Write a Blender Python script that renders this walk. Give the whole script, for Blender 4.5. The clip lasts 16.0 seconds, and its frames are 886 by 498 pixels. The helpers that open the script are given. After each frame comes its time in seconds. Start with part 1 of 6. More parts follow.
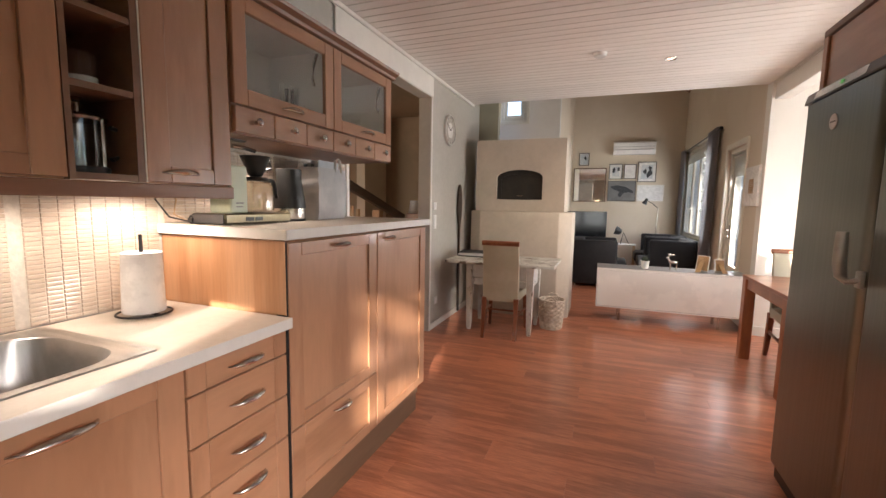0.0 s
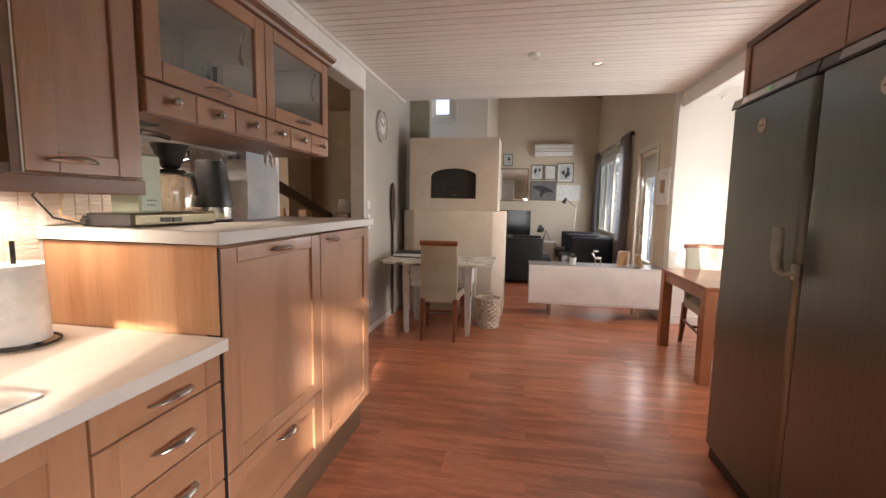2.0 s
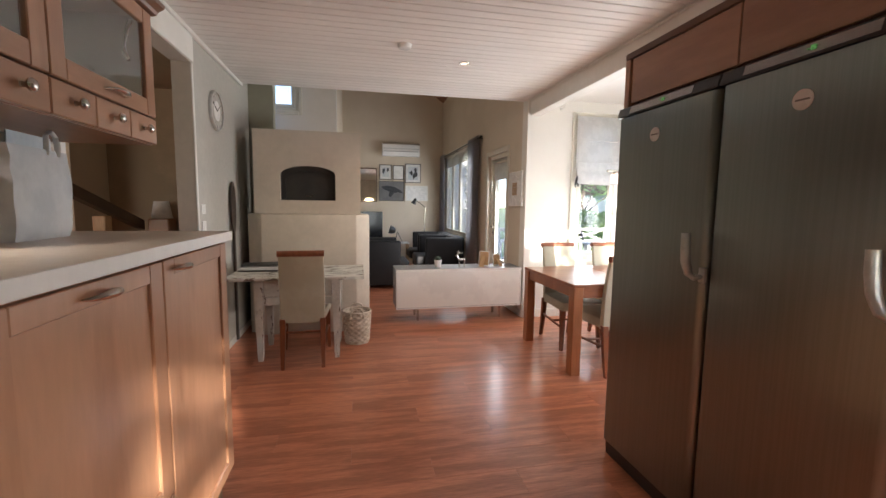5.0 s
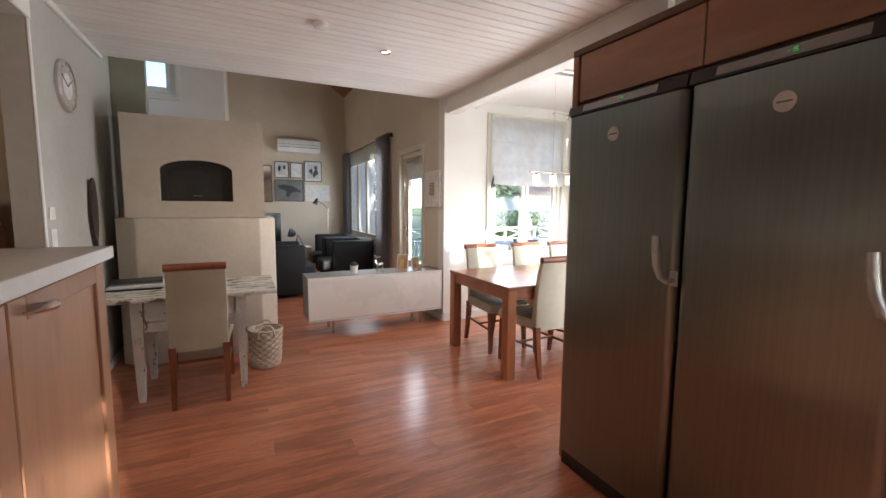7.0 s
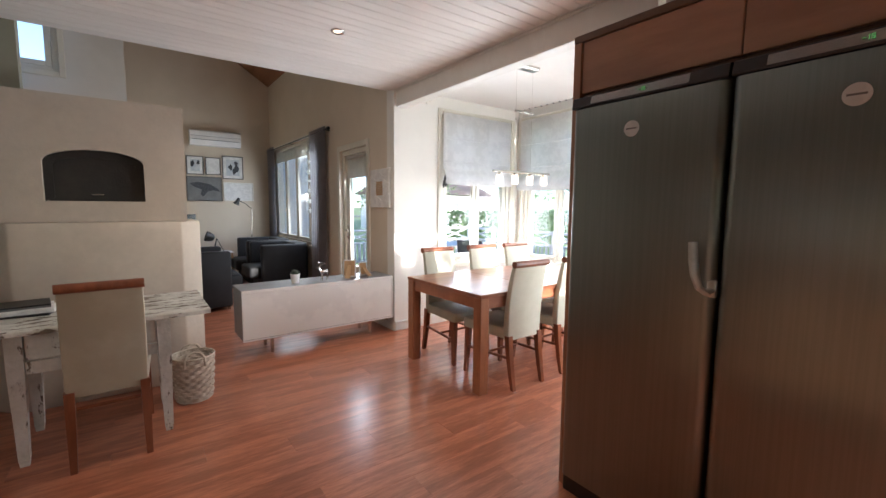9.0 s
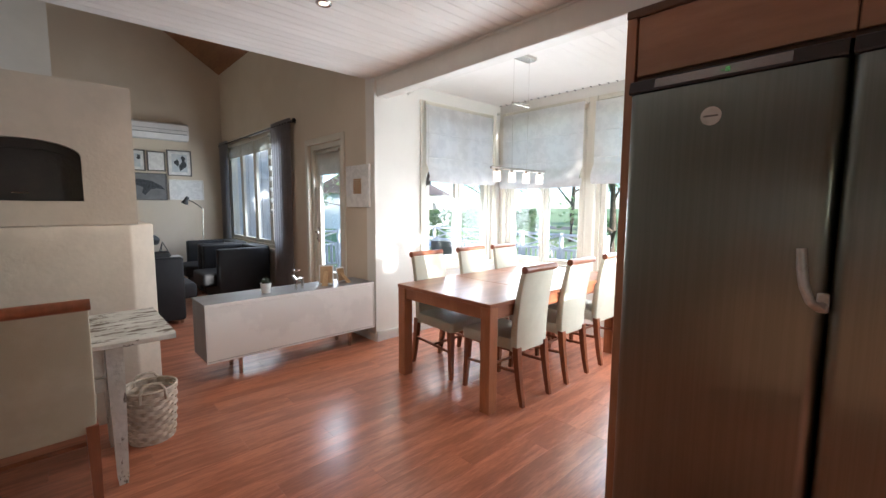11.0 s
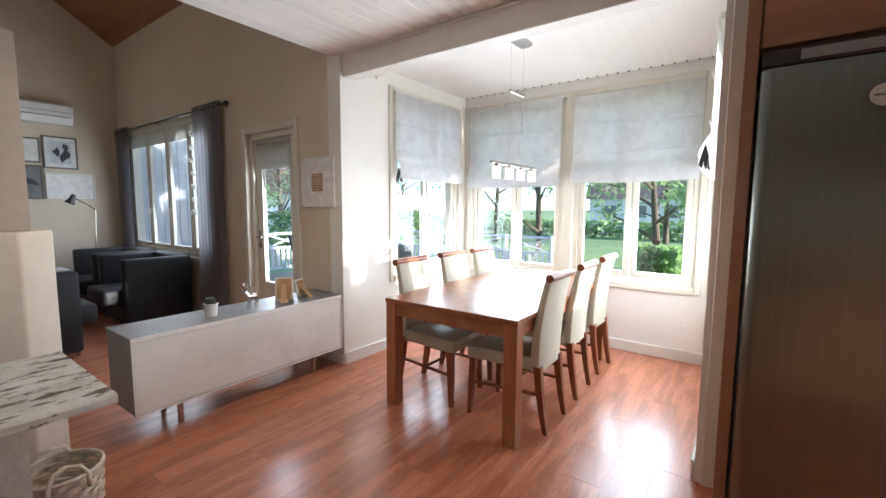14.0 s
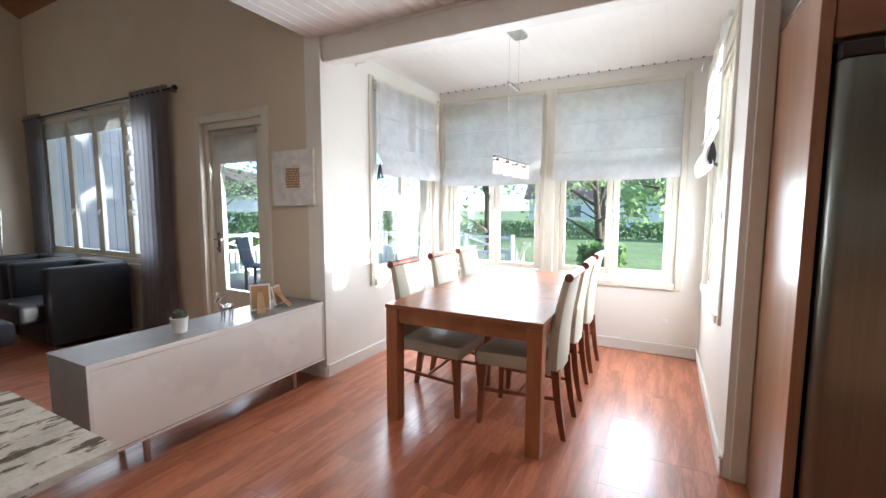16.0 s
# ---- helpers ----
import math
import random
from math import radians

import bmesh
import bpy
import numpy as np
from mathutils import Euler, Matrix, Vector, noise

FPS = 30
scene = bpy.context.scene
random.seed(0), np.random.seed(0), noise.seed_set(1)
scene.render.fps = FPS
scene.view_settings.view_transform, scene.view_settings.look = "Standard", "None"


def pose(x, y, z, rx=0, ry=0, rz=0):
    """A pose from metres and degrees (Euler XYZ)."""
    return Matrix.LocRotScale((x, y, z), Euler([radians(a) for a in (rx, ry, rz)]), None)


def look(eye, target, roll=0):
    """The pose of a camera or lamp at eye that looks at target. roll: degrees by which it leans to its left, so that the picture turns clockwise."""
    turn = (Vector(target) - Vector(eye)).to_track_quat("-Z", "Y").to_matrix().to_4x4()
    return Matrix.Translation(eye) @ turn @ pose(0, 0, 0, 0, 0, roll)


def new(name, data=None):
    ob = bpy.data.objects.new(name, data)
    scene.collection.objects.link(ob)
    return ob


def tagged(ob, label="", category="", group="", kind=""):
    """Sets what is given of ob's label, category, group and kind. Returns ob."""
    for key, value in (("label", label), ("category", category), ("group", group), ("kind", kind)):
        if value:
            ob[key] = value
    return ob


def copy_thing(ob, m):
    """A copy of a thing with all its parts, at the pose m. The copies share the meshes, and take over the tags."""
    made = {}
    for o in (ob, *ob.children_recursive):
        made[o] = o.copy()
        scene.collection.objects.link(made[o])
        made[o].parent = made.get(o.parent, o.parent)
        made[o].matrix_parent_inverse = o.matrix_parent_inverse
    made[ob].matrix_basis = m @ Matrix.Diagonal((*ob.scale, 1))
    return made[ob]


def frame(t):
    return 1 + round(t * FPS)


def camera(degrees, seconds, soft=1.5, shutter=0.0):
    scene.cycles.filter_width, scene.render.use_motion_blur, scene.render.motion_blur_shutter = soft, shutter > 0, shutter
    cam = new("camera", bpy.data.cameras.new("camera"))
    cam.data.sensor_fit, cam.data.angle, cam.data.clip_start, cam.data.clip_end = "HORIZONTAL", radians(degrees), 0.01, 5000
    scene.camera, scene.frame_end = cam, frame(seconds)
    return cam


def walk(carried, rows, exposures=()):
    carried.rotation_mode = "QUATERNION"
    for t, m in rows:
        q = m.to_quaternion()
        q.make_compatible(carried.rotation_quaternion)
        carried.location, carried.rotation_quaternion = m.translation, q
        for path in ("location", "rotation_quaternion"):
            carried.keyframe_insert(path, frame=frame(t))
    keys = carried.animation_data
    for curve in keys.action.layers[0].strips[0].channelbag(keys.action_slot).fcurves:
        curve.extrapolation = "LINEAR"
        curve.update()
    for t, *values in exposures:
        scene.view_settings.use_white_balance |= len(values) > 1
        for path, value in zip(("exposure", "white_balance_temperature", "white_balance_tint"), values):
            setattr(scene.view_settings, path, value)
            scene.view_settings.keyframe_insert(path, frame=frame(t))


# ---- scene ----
cam = camera(93.0, 16.0)
PATH = [
    (0.0, 0.0306, -0.0516, 1.3744, 83.74, -0.98, 21.09),
    (0.5, -0.0131, -0.0413, 1.3733, 83.78, -1.02, 18.65),
    (1.0, -0.0585, -0.0229, 1.3725, 83.80, -1.00, 15.78),
    (1.5, -0.0984, 0.0031, 1.3699, 83.84, -0.97, 13.20),
    (2.0, -0.1515, 0.0472, 1.3650, 83.86, -0.98, 10.48),
    (2.5, -0.2075, 0.0987, 1.3667, 83.88, -0.95, 7.71),
    (3.0, -0.2631, 0.1553, 1.3750, 83.93, -0.95, 4.21),
    (3.5, -0.3066, 0.2136, 1.3824, 83.95, -0.94, 0.47),
    (4.0, -0.3601, 0.2842, 1.3843, 84.01, -0.87, -3.59),
    (4.5, -0.4163, 0.3532, 1.3902, 84.05, -0.80, -7.48),
    (7.0, -0.6402, 0.7709, 1.4038, 84.20, -0.47, -25.71),
    (7.5, -0.6721, 0.8701, 1.4081, 84.22, -0.46, -27.76),
    (8.0, -0.7023, 0.9867, 1.4064, 84.19, -0.46, -30.49),
    (8.5, -0.7295, 1.0985, 1.4058, 84.18, -0.46, -33.24),
    (9.0, -0.7584, 1.2190, 1.4129, 84.24, -0.46, -36.10),
    (11.5, -0.8326, 1.8311, 1.4169, 84.17, -0.39, -44.28),
    (12.0, -0.8513, 1.9720, 1.4079, 84.26, -0.46, -46.58),
    (12.5, -0.8627, 2.1009, 1.4070, 84.26, -0.45, -48.43),
    (13.0, -0.8644, 2.2248, 1.4045, 84.27, -0.36, -50.63),
    (13.5, -0.8633, 2.3405, 1.4032, 84.33, -0.35, -52.42),
    (14.0, -0.8677, 2.4697, 1.4010, 84.37, -0.38, -53.91),
    (14.5, -0.8724, 2.5875, 1.3863, 84.39, -0.37, -55.12),
    (15.0, -0.8823, 2.7153, 1.3689, 84.38, -0.37, -57.00),
    (15.5, -0.9004, 2.8310, 1.3683, 84.40, -0.31, -59.44),
    (16.0, -0.9270, 2.9414, 1.3747, 84.52, -0.20, -62.18),
]
walk(cam, [(t, pose(*p)) for t, *p in PATH],
     [(0.0, 2.52, 6750, 15), (3.5, 2.34, 6600, 14), (4.5, 2.32, 6500, 13), (7.0, 2.28, 6200, 12), (9.0, 2.24, 6000, 11), (12.0, 2.22, 5850, 9), (16.0, 2.24, 5800, 9)])

# ---- world, sun and lamps ----
SUN_DIR = Vector((0.28, -1.0, 0.2)).normalized()
world = bpy.data.worlds.new("sky")
world.use_nodes = True
scene.world = world
sky = world.node_tree.nodes.new("ShaderNodeTexSky")
sky.sky_type, sky.sun_disc = "NISHITA", False
sky.sun_elevation = math.asin(SUN_DIR.z)
sky.sun_rotation = math.atan2(SUN_DIR.x, SUN_DIR.y)
sky.air_density, sky.dust_density, sky.ozone_density = 0.6, 0.3, 1.4
world.node_tree.links.new(sky.outputs[0], world.node_tree.nodes["Background"].inputs[0])
world.node_tree.nodes["Background"].inputs[1].default_value = 0.12

sun = new("sun", bpy.data.lights.new("sun", "SUN"))
sun.data.energy, sun.data.angle, sun.data.color = 3.4, radians(0.6), (1.0, 0.92, 0.80)
sun.matrix_basis = look(SUN_DIR * 30, (0, 0, 0))


def area_lamp(name, place, target, width, height, watts, colour, spread=180):
    ob = new(name, bpy.data.lights.new(name, "AREA"))
    ob.data.shape, ob.data.size, ob.data.size_y = "RECTANGLE", width, height
    ob.data.energy, ob.data.color = watts, colour
    ob.data.spread = radians(spread)
    ob.matrix_basis = look(place, target)
    return ob


def spot_lamp(name, place, watts, colour, cone, radius=0.03, blend=0.6):
    ob = new(name, bpy.data.lights.new(name, "SPOT"))
    ob.data.energy, ob.data.color, ob.data.spot_size, ob.data.spot_blend = watts, colour, radians(cone), blend
    ob.data.shadow_soft_size = radius
    ob.matrix_basis = look(place, (place[0], place[1] + 1e-4, place[2] - 1))
    return ob


DAY = (0.92, 0.96, 0.98)
# sky light in the window openings
area_lamp("sky_bay_east", (3.62, 4.635, 1.16), (0, 4.5, -0.6), 1.0, 0.92, 9.0, DAY, 165)
area_lamp("sky_bay_east", (3.62, 3.405, 1.16), (0, 3.3, -0.6), 1.0, 0.92, 9.0, DAY, 165)
area_lamp("sky_bay_south", (2.66, 2.46, 1.14), (2.5, 6, 0.6), 1.05, 0.75, 9, DAY)
area_lamp("sky_bay_north", (2.77, 5.42, 1.14), (2.5, 2, 0.6), 1.0, 0.75, 6, DAY)
area_lamp("sky_living", (1.66, 8.75, 1.6), (-1, 8.4, 1.2), 2.3, 1.5, 8, DAY)
area_lamp("sky_door", (1.69, 6.46, 1.2), (-1, 6.3, 0.9), 0.55, 1.1, 6, DAY)
# added fill with a narrow spread, aimed to brighten the low cabinets
area_lamp("fill_kitchen", (1.66, -0.45, 1.5), (-1.0, 0.9, -0.4), 1.75, 0.95, 3.6, (1.0, 0.97, 0.93), 58)
# added warm fill for the stair hall, set in an invented window
area_lamp("fill_hall", (-4.3, 2.1, 1.6), (-2.6, 4.5, 1.2), 1.0, 1.0, 5, (1.0, 0.86, 0.7))
WARM = (1.0, 0.87, 0.74)
spot_lamp("under_cabinet_spot", (-1.57, 0.56, 1.372), 1.35, WARM, 160, 0.05, 1.0)
spot_lamp("under_cabinet_spot", (-1.5, 0.97, 1.372), 1.5, WARM, 177, 0.04, 0.4)
# added spot with no fixture of its own, brightens the coffee maker corner
spot_lamp("under_cabinet_spot", (-1.47, 1.56, 1.612), 1.7, WARM, 150)
spot_lamp("down_lamp", (0.488, 4.235, 2.64), 8, (1.0, 0.82, 0.62), 140)


# ---- materials ----
def srgb(r, g, b):
    return tuple(((c / 255 + 0.055) / 1.055) ** 2.4 if c > 10 else c / 255 / 12.92 for c in (r, g, b))


def material(name, colour, rough=0.5, metal=0.0, second=None, scale=6.0, stretch=(1, 1, 1), contrast=0.5,
             bump=0.0, bump_scale=60.0, coat=0.0, vary=0.0, rough_vary=0.0, fine=0.0, emission=0.0, islands=False):
    """A principled material: two colours mixed by a stretched noise, finer grain, bump and a tint for each piece."""
    m = bpy.data.materials.new(name)
    m.use_nodes = True
    nodes, links = m.node_tree.nodes, m.node_tree.links
    shader = nodes["Principled BSDF"]
    shader.inputs["Roughness"].default_value = rough
    shader.inputs["Metallic"].default_value = metal
    shader.inputs["Coat Weight"].default_value = coat
    shader.inputs["Coat Roughness"].default_value = 0.12
    coords = nodes.new("ShaderNodeTexCoord")
    mapping = nodes.new("ShaderNodeMapping")
    mapping.inputs["Scale"].default_value = stretch
    links.new(coords.outputs["Object"], mapping.inputs["Vector"])
    info = nodes.new("ShaderNodeObjectInfo")
    spread = nodes.new("ShaderNodeMath")
    spread.operation = "MULTIPLY"
    spread.inputs[1].default_value = 37.0
    links.new(info.outputs["Random"], spread.inputs[0])
    links.new(spread.outputs[0], mapping.inputs["Location"])
    coarse = nodes.new("ShaderNodeTexNoise")
    coarse.inputs["Scale"].default_value = scale
    coarse.inputs["Detail"].default_value = 6
    coarse.inputs["Roughness"].default_value = 0.6
    links.new(mapping.outputs[0], coarse.inputs["Vector"])
    ramp = nodes.new("ShaderNodeValToRGB")
    half = 0.5 * (1 - contrast) * 0.5
    ramp.color_ramp.elements[0].position = 0.25 + half
    ramp.color_ramp.elements[1].position = 0.75 - half
    ramp.color_ramp.elements[0].color = (*colour, 1)
    ramp.color_ramp.elements[1].color = (*(second or tuple(c * 0.88 for c in colour)), 1)
    links.new(coarse.outputs["Fac"], ramp.inputs["Fac"])
    out = ramp.outputs["Color"]
    if fine:
        grain = nodes.new("ShaderNodeTexNoise")
        grain.inputs["Scale"].default_value = scale * 9
        grain.inputs["Detail"].default_value = 4
        links.new(mapping.outputs[0], grain.inputs["Vector"])
        scaled = nodes.new("ShaderNodeMapRange")
        scaled.inputs["From Min"].default_value, scaled.inputs["From Max"].default_value = 0.3, 0.7
        scaled.inputs["To Min"].default_value, scaled.inputs["To Max"].default_value = 1 - fine, 1 + fine
        links.new(grain.outputs["Fac"], scaled.inputs["Value"])
        mixed = nodes.new("ShaderNodeVectorMath")
        mixed.operation = "SCALE"
        links.new(out, mixed.inputs[0])
        links.new(scaled.outputs[0], mixed.inputs["Scale"])
        out = mixed.outputs[0]
    if vary:
        each = nodes.new("ShaderNodeMapRange")
        each.inputs["To Min"].default_value, each.inputs["To Max"].default_value = 1 - vary, 1 + vary
        if islands:
            geo = nodes.new("ShaderNodeNewGeometry")
            links.new(geo.outputs["Random Per Island"], each.inputs["Value"])
        else:
            links.new(info.outputs["Random"], each.inputs["Value"])
        tint = nodes.new("ShaderNodeVectorMath")
        tint.operation = "SCALE"
        links.new(out, tint.inputs[0])
        links.new(each.outputs[0], tint.inputs["Scale"])
        out = tint.outputs[0]
    links.new(out, shader.inputs["Base Color"])
    if rough_vary:
        span = nodes.new("ShaderNodeMapRange")
        span.inputs["To Min"].default_value, span.inputs["To Max"].default_value = rough - rough_vary, rough + rough_vary
        links.new(coarse.outputs["Fac"], span.inputs["Value"])
        links.new(span.outputs[0], shader.inputs["Roughness"])
    if bump:
        relief = nodes.new("ShaderNodeTexNoise")
        relief.inputs["Scale"].default_value = bump_scale
        relief.inputs["Detail"].default_value = 5
        links.new(mapping.outputs[0], relief.inputs["Vector"])
        node = nodes.new("ShaderNodeBump")
        node.inputs["Strength"].default_value = bump
        node.inputs["Distance"].default_value = 0.01
        links.new(relief.outputs["Fac"], node.inputs["Height"])
        links.new(node.outputs[0], shader.inputs["Normal"])
    if emission:
        shader.inputs["Emission Color"].default_value = (*colour, 1)
        shader.inputs["Emission Strength"].default_value = emission
    return m


def glass_material(name, rough=0.0, tint=(1, 1, 1), floor_gloss=0.035):
    m = bpy.data.materials.new(name)
    m.use_nodes = True
    nodes, links = m.node_tree.nodes, m.node_tree.links
    nodes.remove(nodes["Principled BSDF"])
    clear, gloss, mix, facing = (nodes.new("ShaderNode" + n) for n in ("BsdfTransparent", "BsdfGlossy", "MixShader", "LayerWeight"))
    clear.inputs["Color"].default_value = (*tint, 1)
    gloss.inputs["Roughness"].default_value = rough
    power, share = nodes.new("ShaderNodeMath"), nodes.new("ShaderNodeMath")
    power.operation, share.operation = "POWER", "MULTIPLY_ADD"
    power.inputs[1].default_value = 4.5
    share.inputs[1].default_value, share.inputs[2].default_value = 0.75, floor_gloss
    links.new(facing.outputs["Facing"], power.inputs[0])
    links.new(power.outputs[0], share.inputs[0])
    links.new(share.outputs[0], mix.inputs[0])
    links.new(clear.outputs[0], mix.inputs[1])
    links.new(gloss.outputs[0], mix.inputs[2])
    links.new(mix.outputs[0], nodes["Material Output"].inputs["Surface"])
    return m


def cloth_through(name, colour, share, scale=300.0):
    """Thin cloth that lets part of the light through."""
    m = material(name, colour, 0.9, scale=12, contrast=0.1, bump=0.06, bump_scale=scale, stretch=(1, 1, 1), fine=0.02)
    nodes, links = m.node_tree.nodes, m.node_tree.links
    veil, mix = nodes.new("ShaderNodeBsdfTranslucent"), nodes.new("ShaderNodeMixShader")
    veil.inputs["Color"].default_value = (*colour, 1)
    mix.inputs[0].default_value = share
    links.new(nodes["Principled BSDF"].outputs[0], mix.inputs[1])
    links.new(veil.outputs[0], mix.inputs[2])
    links.new(mix.outputs[0], nodes["Material Output"].inputs["Surface"])
    return m


CABINET = material("cabinet_wood", (0.41, 0.215, 0.122), 0.33, second=(0.35, 0.175, 0.095), scale=1.6, stretch=(3, 3, 0.6), contrast=0.2, fine=0.05, vary=0.05, coat=0.5, bump=0.03, bump_scale=40)
CABINET_H = material("cabinet_wood_across", (0.41, 0.215, 0.122), 0.33, second=(0.35, 0.175, 0.095), scale=1.6, stretch=(3, 0.6, 3), contrast=0.2, fine=0.05, vary=0.05, coat=0.4, bump=0.03, bump_scale=40)
CABINET_SIDE = material("side_veneer", (0.50, 0.27, 0.145), 0.4, second=(0.43, 0.21, 0.10), scale=2.2, stretch=(5, 3, 0.35), contrast=0.35, fine=0.08, bump=0.02)
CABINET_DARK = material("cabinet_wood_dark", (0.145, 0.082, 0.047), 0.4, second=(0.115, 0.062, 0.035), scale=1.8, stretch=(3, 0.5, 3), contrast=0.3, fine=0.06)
FLOOR_WOOD = material("laminate_floor", (0.545, 0.2, 0.108), 0.32, second=(0.375, 0.125, 0.064), scale=1.9, stretch=(0.85, 6.5, 3), contrast=0.3, fine=0.16, vary=0.06, rough_vary=0.03, coat=0.45, bump=0.012, bump_scale=30)
FLOOR_WOOD.node_tree.nodes["Principled BSDF"].inputs["Coat Roughness"].default_value = 0.19
WORKTOP = material("worktop_laminate", (0.66, 0.59, 0.51), 0.36, second=(0.63, 0.56, 0.48), scale=30, contrast=0.2, fine=0.02)
WORKTOP_EDGE = material("worktop_edge", (0.72, 0.70, 0.66), 0.4, second=(0.70, 0.68, 0.64), scale=20, contrast=0.2)
WALL_WHITE = material("wall_white", (0.74, 0.71, 0.66), 0.75, second=(0.70, 0.67, 0.62), scale=1.2, contrast=0.2, bump=0.08, bump_scale=180)
WALL_BAY = material("wall_bay_white", (0.80, 0.77, 0.715), 0.7, second=(0.775, 0.745, 0.69), scale=1.2, contrast=0.2, bump=0.06, bump_scale=180)
WALL_BEIGE = material("wall_beige", (0.68, 0.585, 0.465), 0.6, second=(0.65, 0.555, 0.435), scale=1.0, contrast=0.2, bump=0.1, bump_scale=160)
WALL_GREEN = material("wall_grey_green", (0.36, 0.35, 0.27), 0.8, second=(0.33, 0.32, 0.25), scale=1.0, contrast=0.2, bump=0.1, bump_scale=160)
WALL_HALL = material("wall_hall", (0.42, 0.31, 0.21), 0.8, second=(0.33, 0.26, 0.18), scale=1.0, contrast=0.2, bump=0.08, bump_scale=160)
WALL_PAPER = material("wallpaper_grey", (0.46, 0.44, 0.395), 0.8, second=(0.44, 0.42, 0.375), scale=2.5, contrast=0.2, bump=0.08, bump_scale=120, fine=0.03)
PAINT_WHITE = material("white_paint", (0.78, 0.76, 0.71), 0.42, second=(0.74, 0.72, 0.67), scale=3, contrast=0.2, bump=0.04, bump_scale=70)
PAINT_CREAM = material("cream_paint", (0.72, 0.68, 0.58), 0.4, second=(0.68, 0.64, 0.54), scale=3, contrast=0.2, bump=0.04, bump_scale=70)
CEILING_PAINT = material("ceiling_paint", (0.83, 0.795, 0.755), 0.5, second=(0.79, 0.755, 0.715), scale=1.5, stretch=(0.4, 6, 3), contrast=0.3, vary=0.03, islands=True, bump=0.04, bump_scale=50)
CEILING_BAY = material("bay_ceiling_paint", (0.83, 0.805, 0.77), 0.5, second=(0.81, 0.785, 0.75), scale=1.5, contrast=0.2, bump=0.03, bump_scale=50)
SURROUND_SIDE = material("surround_veneer", (0.40, 0.205, 0.115), 0.32, second=(0.34, 0.165, 0.09), scale=2.0, stretch=(4, 3, 0.4), contrast=0.3, fine=0.06, coat=0.25)
PELMET_WOOD = material("pelmet_wood", (0.235, 0.115, 0.068), 0.38, second=(0.195, 0.092, 0.053), scale=1.8, stretch=(3, 0.5, 3), contrast=0.3, fine=0.06)
# cabinet wood made darker: the open shelf's inner shade is in this colour
SHELF_WOOD_SHADED = material("shelf_wood_shaded", (0.20, 0.105, 0.06), 0.4, second=(0.16, 0.08, 0.045), scale=1.8, stretch=(3, 0.5, 3), contrast=0.3, fine=0.06)
HANDLE_STEEL = material("satin_handle", (0.66, 0.65, 0.62), 0.38, 0.7, scale=20, contrast=0.2)
ROOF_WOOD = material("roof_boards", (0.30, 0.14, 0.065), 0.6, second=(0.24, 0.10, 0.045), scale=2, stretch=(3, 0.4, 3), contrast=0.4, fine=0.1)
PLASTER = material("stove_plaster", (0.58, 0.505, 0.415), 0.85, second=(0.53, 0.46, 0.375), scale=2.2, contrast=0.35, bump=0.16, bump_scale=40, fine=0.03)
STEEL = material("brushed_steel", (0.268, 0.274, 0.248), 0.3, 1.0, second=(0.252, 0.258, 0.233), scale=2, stretch=(1, 40, 0.5), contrast=0.2, fine=0.03, rough_vary=0.02)
# vertical brushing draws reflections out sideways
brushing = STEEL.node_tree.nodes.new("ShaderNodeTangent")
brushing.direction_type, brushing.axis = "RADIAL", "Z"
STEEL.node_tree.links.new(brushing.outputs[0], STEEL.node_tree.nodes["Principled BSDF"].inputs["Tangent"])
STEEL.node_tree.nodes["Principled BSDF"].inputs["Anisotropic"].default_value = 0.8
STEEL_DARK = material("fridge_trim", (0.045, 0.045, 0.048), 0.35, 0.3, scale=6)
CHROME = material("satin_nickel", (0.56, 0.53, 0.49), 0.24, 1.0, scale=20, contrast=0.2)
SINK_STEEL = material("sink_steel", (0.55, 0.54, 0.52), 0.34, 1.0, scale=8, stretch=(1, 8, 1), contrast=0.3, rough_vary=0.06)
BLACK = material("black_plastic", (0.018, 0.017, 0.017), 0.4, scale=10, second=(0.012, 0.012, 0.012))
DARK_WOOD = material("dark_rail", (0.06, 0.04, 0.03), 0.5, second=(0.045, 0.03, 0.02), scale=4, stretch=(3, 0.5, 3))
STAIR_WOOD = material("stair_stringer", (0.13, 0.088, 0.058), 0.5, second=(0.10, 0.066, 0.042), scale=4, stretch=(3, 0.5, 3))
# near-black that paints the shade inside open gaps
GAP_SHADE = material("gap_shade", (0.008, 0.007, 0.007), 0.8)
SOOT = material("soot_iron", (0.018, 0.016, 0.014), 0.6, second=(0.03, 0.025, 0.02), scale=6, contrast=0.4, bump=0.2)
LEATHER = material("black_leather", (0.006, 0.006, 0.008), 0.62, second=(0.011, 0.011, 0.013), scale=5, contrast=0.4, bump=0.25, bump_scale=90)
UPHOLSTERY = material("chair_upholstery", (0.50, 0.475, 0.375), 0.62, second=(0.46, 0.435, 0.335), scale=4, contrast=0.3, bump=0.12, bump_scale=220, vary=0.04)
# darker copy of the dining chair cloth, with the desk corner's shade in it
DESK_CLOTH_SHADED = material("desk_chair_upholstery_shaded", (0.40, 0.345, 0.25), 0.7, second=(0.36, 0.31, 0.22), scale=4, contrast=0.3, bump=0.12, bump_scale=220)
CHERRY = material("cherry_wood", (0.24, 0.075, 0.03), 0.32, second=(0.17, 0.05, 0.02), scale=3, stretch=(2, 2, 0.4), contrast=0.3, fine=0.1, vary=0.06)
